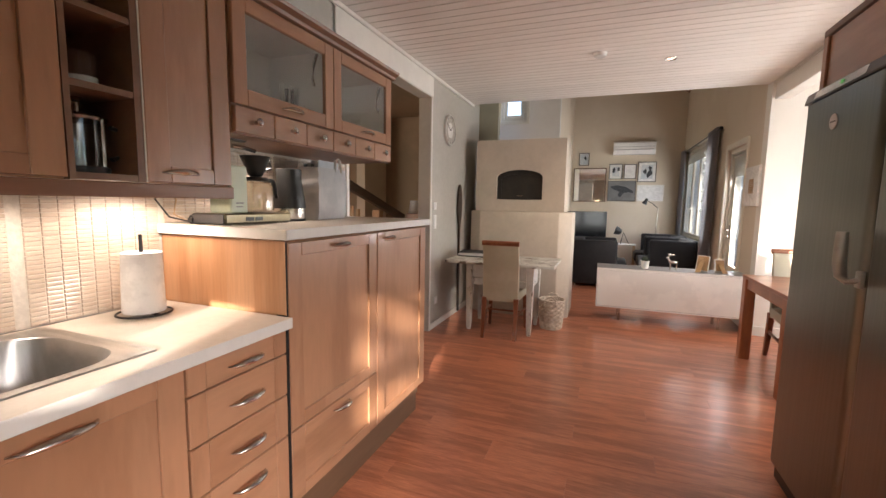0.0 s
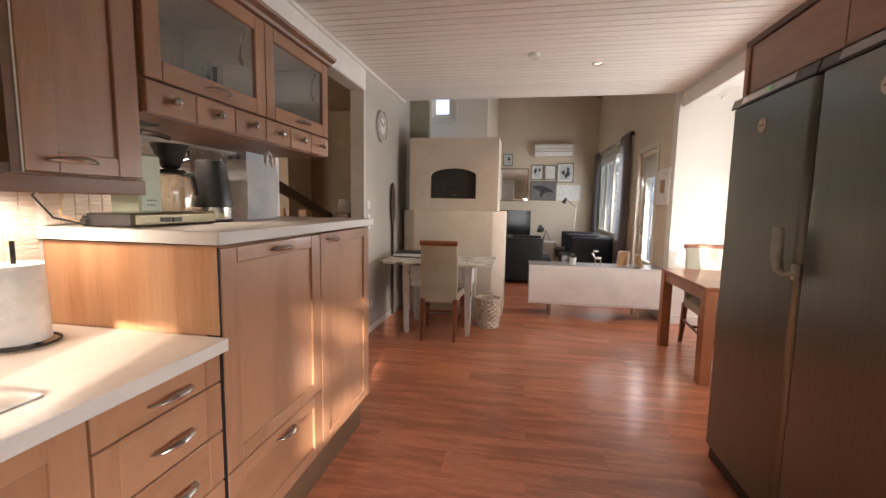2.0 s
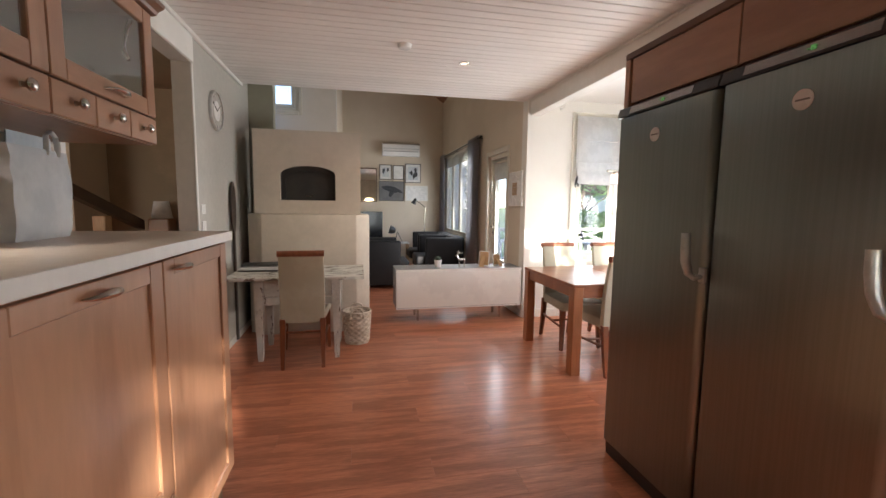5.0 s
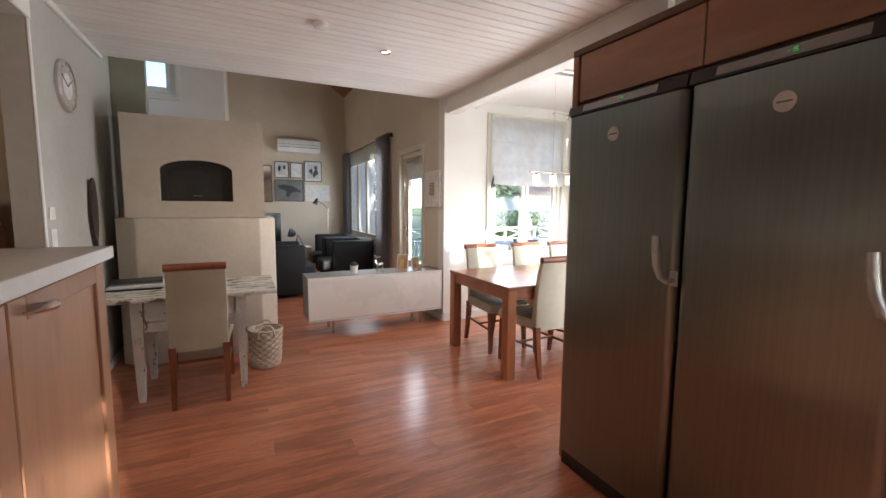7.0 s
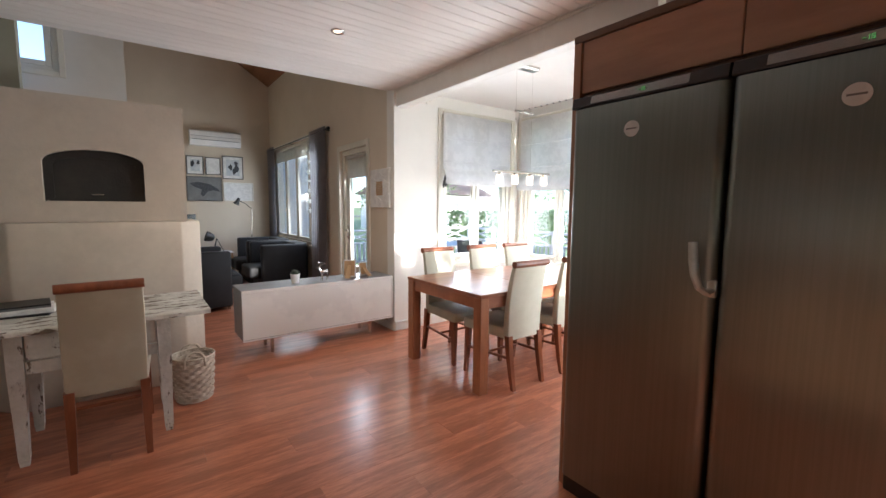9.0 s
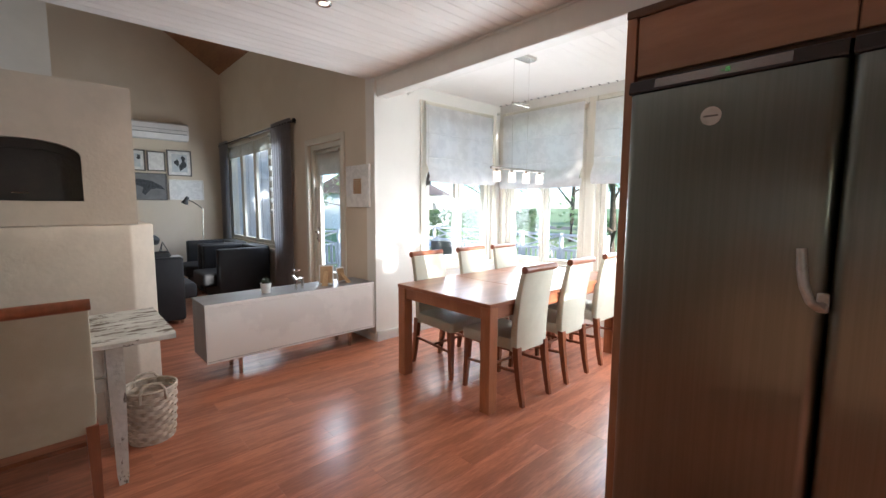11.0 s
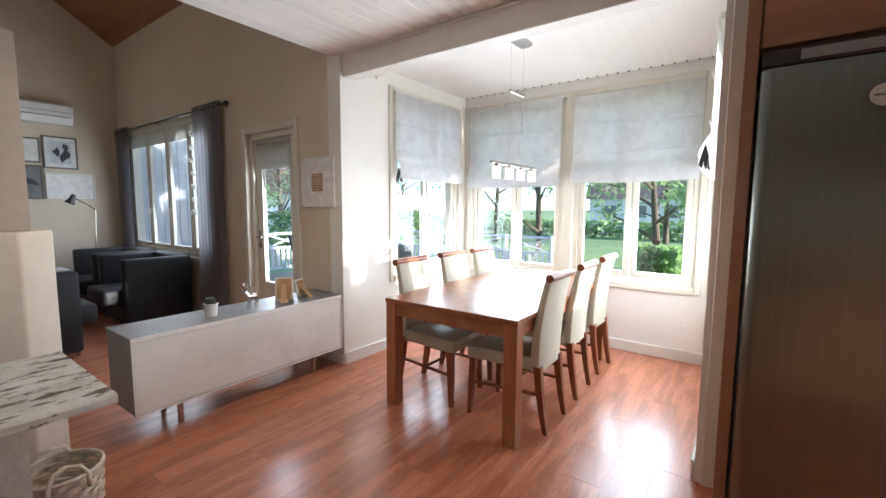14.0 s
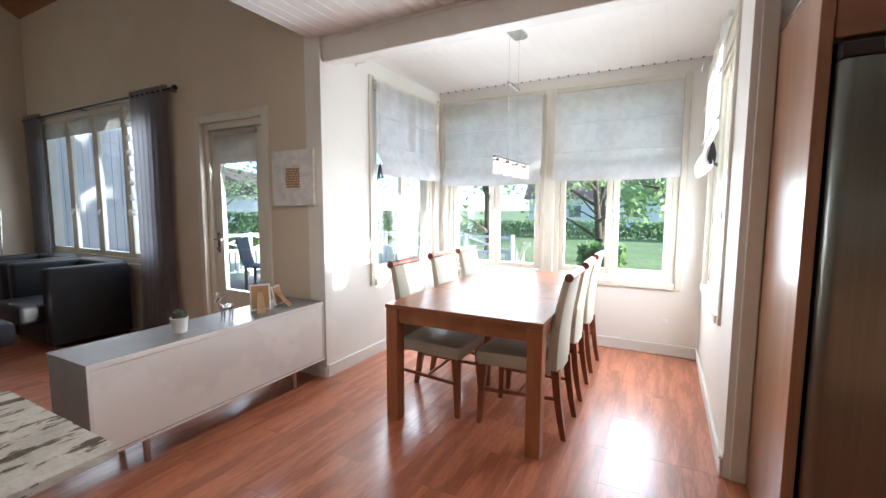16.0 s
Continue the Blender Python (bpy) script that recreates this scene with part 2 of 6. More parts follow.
TABLE_WOOD = material("table_wood", (0.30, 0.11, 0.05), 0.34, second=(0.23, 0.08, 0.035), scale=2.4, stretch=(0.5, 4, 4), contrast=0.35, fine=0.09)
TABLE_LEG = material("table_leg_wood", (0.36, 0.14, 0.06), 0.34, second=(0.29, 0.105, 0.042), scale=2.4, stretch=(4, 4, 0.5), contrast=0.35, fine=0.09)
LACQUER = material("white_lacquer", (0.90, 0.885, 0.855), 0.22, second=(0.84, 0.825, 0.80), scale=2, contrast=0.1)
GREY_BOARD = material("grey_board", (0.21, 0.205, 0.20), 0.45, second=(0.19, 0.185, 0.18), scale=6, contrast=0.3)
WINDOW_GLASS = glass_material("window_glass")
CABINET_GLASS = glass_material("cabinet_glass", 0.08, (0.92, 0.94, 0.93), 0.06)
SHELF_GLASS = glass_material("clear_glass", 0.0, (0.975, 0.985, 0.98), 0.05)
BLIND_CLOTH = cloth_through("blind_cloth", (0.88, 0.87, 0.86), 0.52)
ROLLER_CLOTH = cloth_through("roller_cloth", (0.74, 0.72, 0.66), 0.4)
CURTAIN_CLOTH = cloth_through("curtain_cloth", (0.50, 0.48, 0.49), 0.6)
LIGHT_PAPER = cloth_through("light_paper", (0.8, 0.8, 0.76), 0.6)
TILE = material("glazed_tile", (0.62, 0.52, 0.43), 0.22, second=(0.56, 0.46, 0.37), scale=8, contrast=0.3, vary=0.07, bump=0.03)
TILE_STUFF = material("glazed_tile_rest", (0.62, 0.52, 0.43), 0.22, second=(0.56, 0.46, 0.37), scale=8, contrast=0.3, vary=0.07, islands=True, bump=0.03)
GROUT = material("grout", (0.66, 0.60, 0.53), 0.9, scale=60, contrast=0.3, bump=0.2)
PAPER = material("paper_white", (0.80, 0.79, 0.77), 0.9, scale=14, contrast=0.2, bump=0.15, bump_scale=120)
MIRROR = material("mirror_silver", (0.85, 0.86, 0.86), 0.02, 1.0)


# ---- mesh helpers ----
def box(bm, x0, x1, y0, y1, z0, z1, bevel=0.0, segments=1):
    corners = [bm.verts.new((x, y, z)) for x in (x0, x1) for y in (y0, y1) for z in (z0, z1)]
    faces = [bm.faces.new([corners[i] for i in f]) for f in
             ((0, 1, 3, 2), (4, 6, 7, 5), (0, 4, 5, 1), (2, 3, 7, 6), (0, 2, 6, 4), (1, 5, 7, 3))]
    if bevel:
        edges = list({e for f in faces for e in f.edges})
        bmesh.ops.bevel(bm, geom=edges, offset=bevel, segments=segments, affect="EDGES", profile=0.5)
    return corners


def rod(bm, a, b, ra, rb=None, seg=12, caps=True):
    """A tapered round bar from a to b."""
    a, b = Vector(a), Vector(b)
    rb = ra if rb is None else rb
    turn = (b - a).to_track_quat("Z", "Y").to_matrix()
    rings = []
    for p, r in ((a, ra), (b, rb)):
        rings.append([bm.verts.new(p + turn @ Vector((r * math.cos(k * math.tau / seg), r * math.sin(k * math.tau / seg), 0))) for k in range(seg)])
    for k in range(seg):
        j = (k + 1) % seg
        bm.faces.new((rings[0][k], rings[0][j], rings[1][j], rings[1][k]))
    if caps:
        bm.faces.new(rings[0][::-1])
        bm.faces.new(rings[1])


def tube(bm, points, radii, seg=10, flat=1.0):
    """A round bar along a line of points."""
    points = [Vector(p) for p in points]
    if not isinstance(radii, (list, tuple)):
        radii = [radii] * len(points)
    rings = []
    for i, p in enumerate(points):
        way = (points[min(i + 1, len(points) - 1)] - points[max(i - 1, 0)]).normalized()
        turn = way.to_track_quat("Z", "Y").to_matrix()
        rings.append([bm.verts.new(p + turn @ Vector((radii[i] * math.cos(k * math.tau / seg), flat * radii[i] * math.sin(k * math.tau / seg), 0))) for k in range(seg)])
    for r, s in zip(rings, rings[1:]):
        for k in range(seg):
            j = (k + 1) % seg
            bm.faces.new((r[k], r[j], s[j], s[k]))
    bm.faces.new(rings[0][::-1])
    bm.faces.new(rings[-1])


def lathe(bm, profile, centre=(0, 0, 0), seg=24, close=True):
    """A turned shape from (radius, height) pairs, bottom to top."""
    c = Vector(centre)
    rings = [[bm.verts.new(c + Vector((r * math.cos(k * math.tau / seg), r * math.sin(k * math.tau / seg), z))) for k in range(seg)] for r, z in profile]
    for r, s in zip(rings, rings[1:]):
        for k in range(seg):
            j = (k + 1) % seg
            bm.faces.new((r[k], r[j], s[j], s[k]))
    if close:
        bm.faces.new(rings[0][::-1])
        bm.faces.new(rings[-1])


def loft(bm, sections):
    """A solid through closed loops that all have the same number of points."""
    rings = [[bm.verts.new(p) for p in s] for s in sections]
    n = len(rings[0])
    for r, s in zip(rings, rings[1:]):
        for k in range(n):
            j = (k + 1) % n
            bm.faces.new((r[k], r[j], s[j], s[k]))
    bm.faces.new(rings[0][::-1])
    bm.faces.new(rings[-1])


def prism(bm, outline, axis, a, b):
    """An outline of 2D points pushed out along an axis, from a to b."""
    def at(p, v):
        return {"x": (v, p[0], p[1]), "y": (p[0], v, p[1]), "z": (p[0], p[1], v)}[axis]
    loft(bm, [[at(p, a) for p in outline], [at(p, b) for p in outline]])


def ball(bm, centre, rx, ry, rz, rings=8, seg=12):
    c = Vector(centre)
    loft(bm, [[c + Vector((rx * math.sin(t) * math.cos(k * math.tau / seg), ry * math.sin(t) * math.sin(k * math.tau / seg), -rz * math.cos(t)))
               for k in range(seg)] for t in [max(0.08, min(math.pi - 0.08, math.pi * i / rings)) for i in range(rings + 1)]])


def mesh_of(name, bm, mat, smooth=False):
    bmesh.ops.recalc_face_normals(bm, faces=bm.faces)
    data = bpy.data.meshes.new(name)
    bm.to_mesh(data)
    bm.free()
    data.materials.append(mat)
    if smooth:
        for p in data.polygons:
            p.use_smooth = True
        data.set_sharp_from_angle(angle=radians(38))
    return data


def part(name, bm, mat, parent, label="", smooth=False):
    ob = new(name, mesh_of(name, bm, mat, smooth))
    ob.parent = parent
    if label:
        ob["label"] = label
    return ob


def thing(name, m, label, category, group="", kind=""):
    ob = new(name)
    ob.empty_display_size = 0.1
    ob.matrix_basis = m
    return tagged(ob, label, category, group, kind)


def solid(name, bm, mat, label, category, group="", kind="", smooth=False):
    return tagged(new(name, mesh_of(name, bm, mat, smooth)), label, category, group, kind)


def made(*boxes, bevel=0.0, segments=1):
    bm = bmesh.new()
    for b in boxes:
        box(bm, *b, bevel=bevel, segments=segments)
    return bm


def wall(name, axis, lo, hi, along, heights, holes, mat, label):
    """A wall across an axis from lo to hi, running over along, with holes (from, to, bottom, top) right through it."""
    bm = bmesh.new()
    cuts = sorted({along[0], along[1], *[c for h in holes for c in h[:2]]})
    for a, b in zip(cuts, cuts[1:]):
        spans, z = [], heights[0]
        for h in sorted([h for h in holes if h[0] < b and h[1] > a], key=lambda h: h[2]):
            if h[2] > z:
                spans.append((z, h[2]))
            z = h[3]
        if z < heights[1]:
            spans.append((z, heights[1]))
        for z0, z1 in spans:
            if axis == "x":
                box(bm, lo, hi, a, b, z0, z1)
            else:
                box(bm, a, b, lo, hi, z0, z1)
    return solid(name, bm, mat, label, "wall", kind="structure")


# ---- the large structure ----
CEIL = 2.665
KX0, KX1 = -1.68, 1.56            # kitchen walls
BAYX, BAY0, BAY1 = 3.485, 2.62, 5.315  # the dining bay
FARY = 10.5
wall("wall_west", "x", KX0 - 0.13, KX0, (-2.0, 6.5), (0, 6.0), [(2.5, 4.0, 0, 2.436)], WALL_PAPER, "pale grey plastered kitchen wall with an opening to the stairs")
wall("wall_east_kitchen", "x", KX1, KX1 + 0.16, (-2.0, 2.42), (0, CEIL), [(-1.4, 0.5, 0.95, 2.05)], WALL_WHITE, "white plastered kitchen wall behind the fridges")
wall("wall_south", "y", -2.13, -2.0, (KX0 - 0.13, KX1 + 0.16), (0, CEIL), [(-0.13, 0.48, 0.9, 1.8), (-0.62, -0.17, 1.33, 1.72)], WALL_WHITE, "plain white wall at the kitchen's end")
wall("wall_bay_south", "y", BAY0 - 0.16, BAY0, (KX1, BAYX + 0.16), (0, CEIL + 0.05), [(2.06, 3.26, 0.74, 2.5)], WALL_BAY, "white wall of the dining bay with a window")
wall("wall_bay_north", "y", BAY1, BAY1 + 0.16, (KX1, BAYX + 0.16), (0, CEIL + 0.05), [(2.2, 3.34, 0.72, 2.5)], WALL_BAY, "white wall of the dining bay with a window")
wall("wall_bay_east", "x", BAYX, BAYX + 0.16, (BAY0, BAY1), (0, CEIL + 0.05), [(2.84, 3.97, 0.68, 2.53), (4.07, 5.2, 0.68, 2.53)], WALL_BAY, "white wall of the dining bay with two windows")
wall("wall_east_living", "x", KX1, KX1 + 0.16, (BAY1 + 0.16, FARY), (0, 4.1), [(5.97, 6.81, 0.02, 2.15), (7.5, 10.2, 0.76, 2.5)], WALL_BEIGE, "beige living room wall with a terrace door and a window")
wall("wall_above_bay", "x", KX1, KX1 + 0.16, (5.2, BAY1 + 0.159), (CEIL + 0.06, 4.1), [], WALL_BEIGE, "beige wall above the bay's corner")
wall("wall_far", "y", FARY, FARY + 0.16, (-0.9, KX1 + 0.16), (0, 6.6), [], WALL_BEIGE, "tall beige far wall of the living room")
wall("wall_alcove", "x", -0.9, -0.77, (7.601, FARY), (0, 6.6), [], WALL_BEIGE, "beige side wall of the living room's far end")
wall("wall_chimney", "y", 7.45, 7.6, (-3.2, -0.77), (0, 6.6), [(-1.79, -1.34, 2.815, 3.6)], WALL_WHITE, "white wall behind the stove with a small high window")
wall("wall_flue", "y", 5.74, 5.86, (KX0, -1.41), (0, 6.6), [], WALL_GREEN, "grey-green wall beside the stove")
wall("wall_living_west", "x", -3.2, -3.07, (5.0, 7.45), (0, 6.6), [], WALL_BEIGE, "beige wall closing the living room")
wall("wall_upper", "y", 5.3, 5.42, (KX0, KX1 + 0.16), (CEIL + 0.06, 6.6), [], WALL_BEIGE, "beige wall above the kitchen ceiling")
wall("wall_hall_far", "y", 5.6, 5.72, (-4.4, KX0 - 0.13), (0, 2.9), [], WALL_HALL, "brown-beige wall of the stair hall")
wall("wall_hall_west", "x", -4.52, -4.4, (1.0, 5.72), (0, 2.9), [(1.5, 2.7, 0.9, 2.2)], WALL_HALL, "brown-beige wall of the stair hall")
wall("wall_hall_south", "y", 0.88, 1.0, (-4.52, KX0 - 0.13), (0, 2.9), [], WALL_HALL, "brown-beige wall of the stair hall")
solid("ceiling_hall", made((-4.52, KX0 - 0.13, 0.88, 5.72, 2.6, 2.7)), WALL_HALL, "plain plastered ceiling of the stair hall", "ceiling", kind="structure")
solid("floor_slab", made((-4.5, KX0 - 0.131, 0.9, 5.7, -0.3, -0.016), (KX0 - 0.13, KX1 + 0.15, -2.1, FARY + 0.15, -0.3, -0.016), (KX1 + 0.151, BAYX + 0.15, BAY0 - 0.15, BAY1 + 0.15, -0.3, -0.016), (-3.2, KX0 - 0.131, 5.73, 7.6, -0.3, -0.016)), GROUT, "concrete slab below the floor boards", "floor", kind="structure")


def board_ceiling(name, x0, x1, y0, y1, z, width, label, e=0.007, gap=0.0015, paint=None):
    bm = bmesh.new()
    y = y0
    while y < y1 - 0.005:
        w = min(width, y1 - y)
        outline = [(y + gap, z + 0.02), (y + gap, z + e * 0.85), (y + e, z), (y + w - e, z), (y + w - gap, z + e * 0.85), (y + w - gap, z + 0.02)]
        prism(bm, outline, "x", x0, x1)
        y += width
    box(bm, x0, x1, y0, y1, z + 0.02, z + 0.06)
    return solid(name, bm, paint or CEILING_PAINT, label, "ceiling", kind="structure")


board_ceiling("ceiling_kitchen", KX0, KX1, -2.0, 5.42, CEIL, 0.095, "white-painted tongue and groove board ceiling")
board_ceiling("ceiling_bay", KX1 + 0.17, BAYX - 0.025, BAY0, BAY1, CEIL + 0.02, 0.095, "white-painted board ceiling of the dining bay", 0.0009, 0.0003, CEILING_BAY)
# small black blocks painted in where the gaps between board ends lie in shade
bm = bmesh.new()
for k in range(int((BAY1 - BAY0 - 0.1) / 0.095) + 1):
    y = BAY0 + 0.095 + 0.095 * k
    box(bm, BAYX - 0.055, BAYX - 0.0255, y - 0.006, y + 0.006, CEIL + 0.016, CEIL + 0.0395)
solid("trim_board_ends", bm, GAP_SHADE, "black blocks drawn for the shaded gaps at the bay's board ends", "trim", kind="structure")
solid("ceiling_bay_cover", made((KX1, BAYX + 0.16, BAY0 - 0.16, BAY1 + 0.16, CEIL + 0.082, CEIL + 0.14)), WALL_WHITE, "cover above the bay's ceiling", "ceiling", kind="structure")
bm = bmesh.new()
prism(bm, [(1.9, 3.58), (1.9, 3.7), (-3.4, 7.2), (-3.4, 7.08)], "y", 5.0, FARY + 0.4)
solid("ceiling_living", bm, ROOF_WOOD, "sloping brown board ceiling of the living room", "ceiling", kind="structure")
solid("beam", made((KX1 + 0.028, KX1 + 0.158, BAY0, BAY1, 2.485, CEIL - 0.003), bevel=0.006), PAINT_WHITE, "white-painted beam across the opening to the bay", "beam", kind="structure")
solid("beam_header", made((KX1 + 0.004, KX1 + 0.169, BAY0, BAY1, CEIL, CEIL + 0.08)), PAINT_WHITE, "white filler above the bay's beam", "beam", kind="structure")


def moulding(name, runs, label, height=0.035, mat=PAINT_WHITE):
    bm = bmesh.new()
    for r in runs:
        box(bm, *r, bevel=0.005)
    return solid(name, bm, mat, label, "trim", kind="structure")


moulding("trim_ceiling", [(KX0, KX0 + 0.03, -2.0, 5.41, CEIL - 0.032, CEIL - 0.001), (KX1 - 0.025, KX1 - 0.001, -2.0, 2.5, CEIL - 0.03, CEIL - 0.001), (KX1 + 0.012, KX1 + 0.027, BAY0, BAY1, CEIL - 0.022, CEIL - 0.001)], "white cove moulding along the kitchen ceiling")
moulding("trim_opening", [(KX0, KX0 + 0.012, 4.001, 4.03, 0, 2.435), (KX0, KX0 + 0.018, 2.36, 4.03, 2.436, CEIL - 0.033)], "white trim round the opening to the stairs")


def baseboard(name, runs):
    return moulding(name, runs, "white-painted wooden skirting board")


baseboard("baseboard", [(KX1 + 0.004, BAYX, BAY1 - 0.016, BAY1 - 0.001, 0, 0.092), (KX1 + 0.004, BAYX, BAY1 - 0.022, BAY1 - 0.001, 0.0925, 0.108)])
baseboard("baseboard", [(BAYX - 0.016, BAYX - 0.001, BAY0, BAY1 - 0.023, 0, 0.092), (BAYX - 0.022, BAYX - 0.001, BAY0, BAY1 - 0.023, 0.0925, 0.108)])
baseboard("baseboard", [(KX1, BAYX - 0.023, BAY0 + 0.001, BAY0 + 0.016, 0, 0.092), (KX1, BAYX - 0.023, BAY0 + 0.001, BAY0 + 0.022, 0.0925, 0.108)])
baseboard("baseboard", [(KX1 - 0.015, KX1 - 0.001, BAY1 + 0.0, 6.0, 0, 0.085)])
baseboard("baseboard", [(KX0 + 0.001, KX0 + 0.014, 4.031, 6.49, 0, 0.07)])


def window(name, m, width, height, casements, depth=0.16, label="", swing=None):
    """A white wooden window; its inner face is in the local xz plane, y points outside."""
    w = thing(name, m, label, "window", kind="structure")
    j = 0.05
    bm = made((0, j, 0.02, depth, 0, height), (width - j, width, 0.02, depth, 0, height), (j, width - j, 0.02, depth, 0, j), (j, width - j, 0.02, depth, height - j, height), bevel=0.004)
    part("window_frame", bm, PAINT_CREAM, w)
    c = 0.055
    bm = made((-c, -0.001, -0.018, 0.02, -c, height + c), (width + 0.001, width + c, -0.018, 0.02, -c, height + c), (0, width, -0.018, 0.02, height + 0.001, height + c), (0, width, -0.03, 0.02, -c, -0.001), bevel=0.005)
    part("casing", bm, PAINT_CREAM, w)
    inner = width - 2 * j
    step = inner / casements
    for k in range(casements):
        a, b, s = j + k * step + 0.004, j + (k + 1) * step - 0.004, 0.055
        bm = made((a, a + s, 0.03, 0.075, j + 0.004, height - j - 0.004), (b - s, b, 0.03, 0.075, j + 0.004, height - j - 0.004),
                  (a + s, b - s, 0.03, 0.075, j + 0.004, j + 0.004 + s), (a + s, b - s, 0.03, 0.075, height - j - 0.004 - s, height - j - 0.004), bevel=0.005)
        sash = part("sash", bm, PAINT_CREAM, w)
        pane = part("pane", made((a + s, b - s, 0.05, 0.054, j + s, height - j - s)), WINDOW_GLASS, sash, "clear window pane")
        pane.visible_shadow = False
        bm = bmesh.new()
        x = a + s / 2 if k else b - s / 2
        box(bm, x - 0.008, x + 0.008, 0.018, 0.03, height * 0.32, height * 0.32 + 0.06, bevel=0.003)
        box(bm, x - 0.006, x + 0.006, 0.0, 0.018, height * 0.32 + 0.02, height * 0.32 + 0.032, bevel=0.002)
        box(bm, x - 0.006, x + 0.006, -0.002, 0.008, height * 0.32 - 0.03, height * 0.32 + 0.02, bevel=0.002)
        part("latch", bm, PAINT_CREAM, sash)
    return w


window("window_1", pose(BAYX, 5.2, 0.68, 0, 0, -90), 1.13, 1.85, 2, label="white wooden bay window of two casements")
window("window_2", pose(BAYX, 3.97, 0.68, 0, 0, -90), 1.13, 1.85, 2, label="white wooden bay window of two casements")
window("window_3", pose(2.2, BAY1, 0.72), 1.14, 1.78, 2, label="white wooden bay side window of two casements")
window("window_4", pose(3.26, BAY0, 0.74, 0, 0, 180), 1.2, 1.76, 2, label="white wooden bay side window, sunlit")
window("window_5", pose(KX1, 10.2, 0.76, 0, 0, -90), 2.7, 1.74, 4, label="wide wooden living room window of four casements")
window("window_6", pose(-1.79, 7.45, 2.815), 0.45, 0.785, 1, label="small high window beside the flue")
# unseen window, added only so the stair hall gets light
window("window_8", pose(-4.4, 1.5, 0.9, 0, 0, 90), 1.2, 1.3, 2, depth=0.12, label="unseen white hall window, added to let fill light in")
# unseen window, invented to hold the kitchen fill lamp
window("window_9", pose(KX1, 0.5, 0.95, 0, 0, -90), 1.9, 1.1, 3, label="unseen white kitchen window, added to let light in")
# unseen opening, sized by tracing the sun patches on cabinets and floor back
window("window_7", pose(0.48, -2.0, 0.9, 0, 0, 180), 0.61, 0.9, 1, label="unseen white kitchen window, added to let light in")
# unseen slit, added so a narrow sun band lands on the worktop
window("window_10", pose(-0.17, -2.0, 1.33, 0, 0, 180), 0.45, 0.39, 1, label="unseen small high opening, added to shape the worktop's sun patch")


def roman_blind(m, width, drop, label, seed):
    """A cloth blind that hangs from its top edge at local z = 0, gathered in a belly at the foot."""
    rng = random.Random(seed)
    b = thing("roman_blind", m, label, "blind", "roman blinds of the bay")
    bm = bmesh.new()
    cols, prof = 28, []
    for i in range(30):
        z = -drop * i / 29
        y = -0.045
        if i > 22:
            y -= 0.06 * math.sin((i - 22) / 7 * math.pi * 0.75)
        prof.append((y, z))
    prof += [(-0.05, -drop + 0.012), (-0.045, -drop + 0.09)]
    grid = []
    waves = [(rng.uniform(0.0012, 0.003), rng.uniform(5, 18), rng.uniform(0, 6)) for _ in range(5)]
    for i, (y, z) in enumerate(prof):
        row = []
        for k in range(cols + 1):
            u = k / cols
            dy = sum(a * math.sin(f * u * 3 + p + 0.4 * z) for a, f, p in waves)
            sag = -0.012 * math.sin(u * math.pi) * min(1, i / 25)
            row.append(bm.verts.new((u * width, y + dy, z + sag)))
        grid.append(row)
    for r, s in zip(grid, grid[1:]):
        for k in range(cols):
            bm.faces.new((r[k], r[k + 1], s[k + 1], s[k]))
    bmesh.ops.solidify(bm, geom=bm.faces[:], thickness=0.002)
    part("cloth", bm, BLIND_CLOTH, b, smooth=True)
    part("head_rail", made((0, width, -0.035, -0.012, -0.03, 0.004), bevel=0.003), PAINT_WHITE, b, "white head rail")
    for f in (0.36, 0.68):
        bm = bmesh.new()
        rod(bm, (0.004, -0.055, -drop * f), (width - 0.004, -0.055, -drop * f), 0.006, seg=8)
        part("batten", bm, BLIND_CLOTH, b)
    return b


roman_blind(pose(BAYX - 0.022, 5.21, 2.54, 0, 0, -90), 1.115, 0.905, "light grey linen roman blind, half drawn", 1)
roman_blind(pose(BAYX - 0.022, 3.965, 2.515, 0, 0, -90), 1.12, 0.855, "light grey linen roman blind, half drawn", 2)
roman_blind(pose(2.18, BAY1 - 0.022, 2.5), 1.09, 0.82, "light grey linen roman blind, half drawn", 3)
roman_blind(pose(3.3, BAY0 + 0.022, 2.5, 0, 0, 180), 1.25, 0.86, "light grey linen roman blind lit by the sun", 4)


def tassel(x, y, z):
    t = thing("cord_tassel", pose(x, y, z), "dark grey cord tassel hanging beside the blind", "tassel", "blind tassels")
    rng = random.Random(int(x * 100))
    for k in range(7):
        bm = bmesh.new()
        a = k * 0.9
        tube(bm, [(0, 0, 0.06), (0.012 * math.cos(a), 0.012 * math.sin(a), 0.0), (0.028 * math.cos(a), 0.028 * math.sin(a), -0.07 + rng.uniform(-0.02, 0.02))], [0.004, 0.008, 0.005], 6)
        part("strand", bm, FRAME_GREY_EARLY, t)
    bm = bmesh.new()
    rod(bm, (0, 0, 0.06), (0, 0, 2.5 - z), 0.0015, seg=6)
    part("cord", bm, PAPER, t)


FRAME_GREY_EARLY = material("tassel_grey", (0.07, 0.07, 0.068), 0.8, second=(0.1, 0.1, 0.095), scale=30)
tassel(2.19, BAY1 - 0.09, 1.72)
tassel(2.1, BAY0 + 0.09, 1.72)


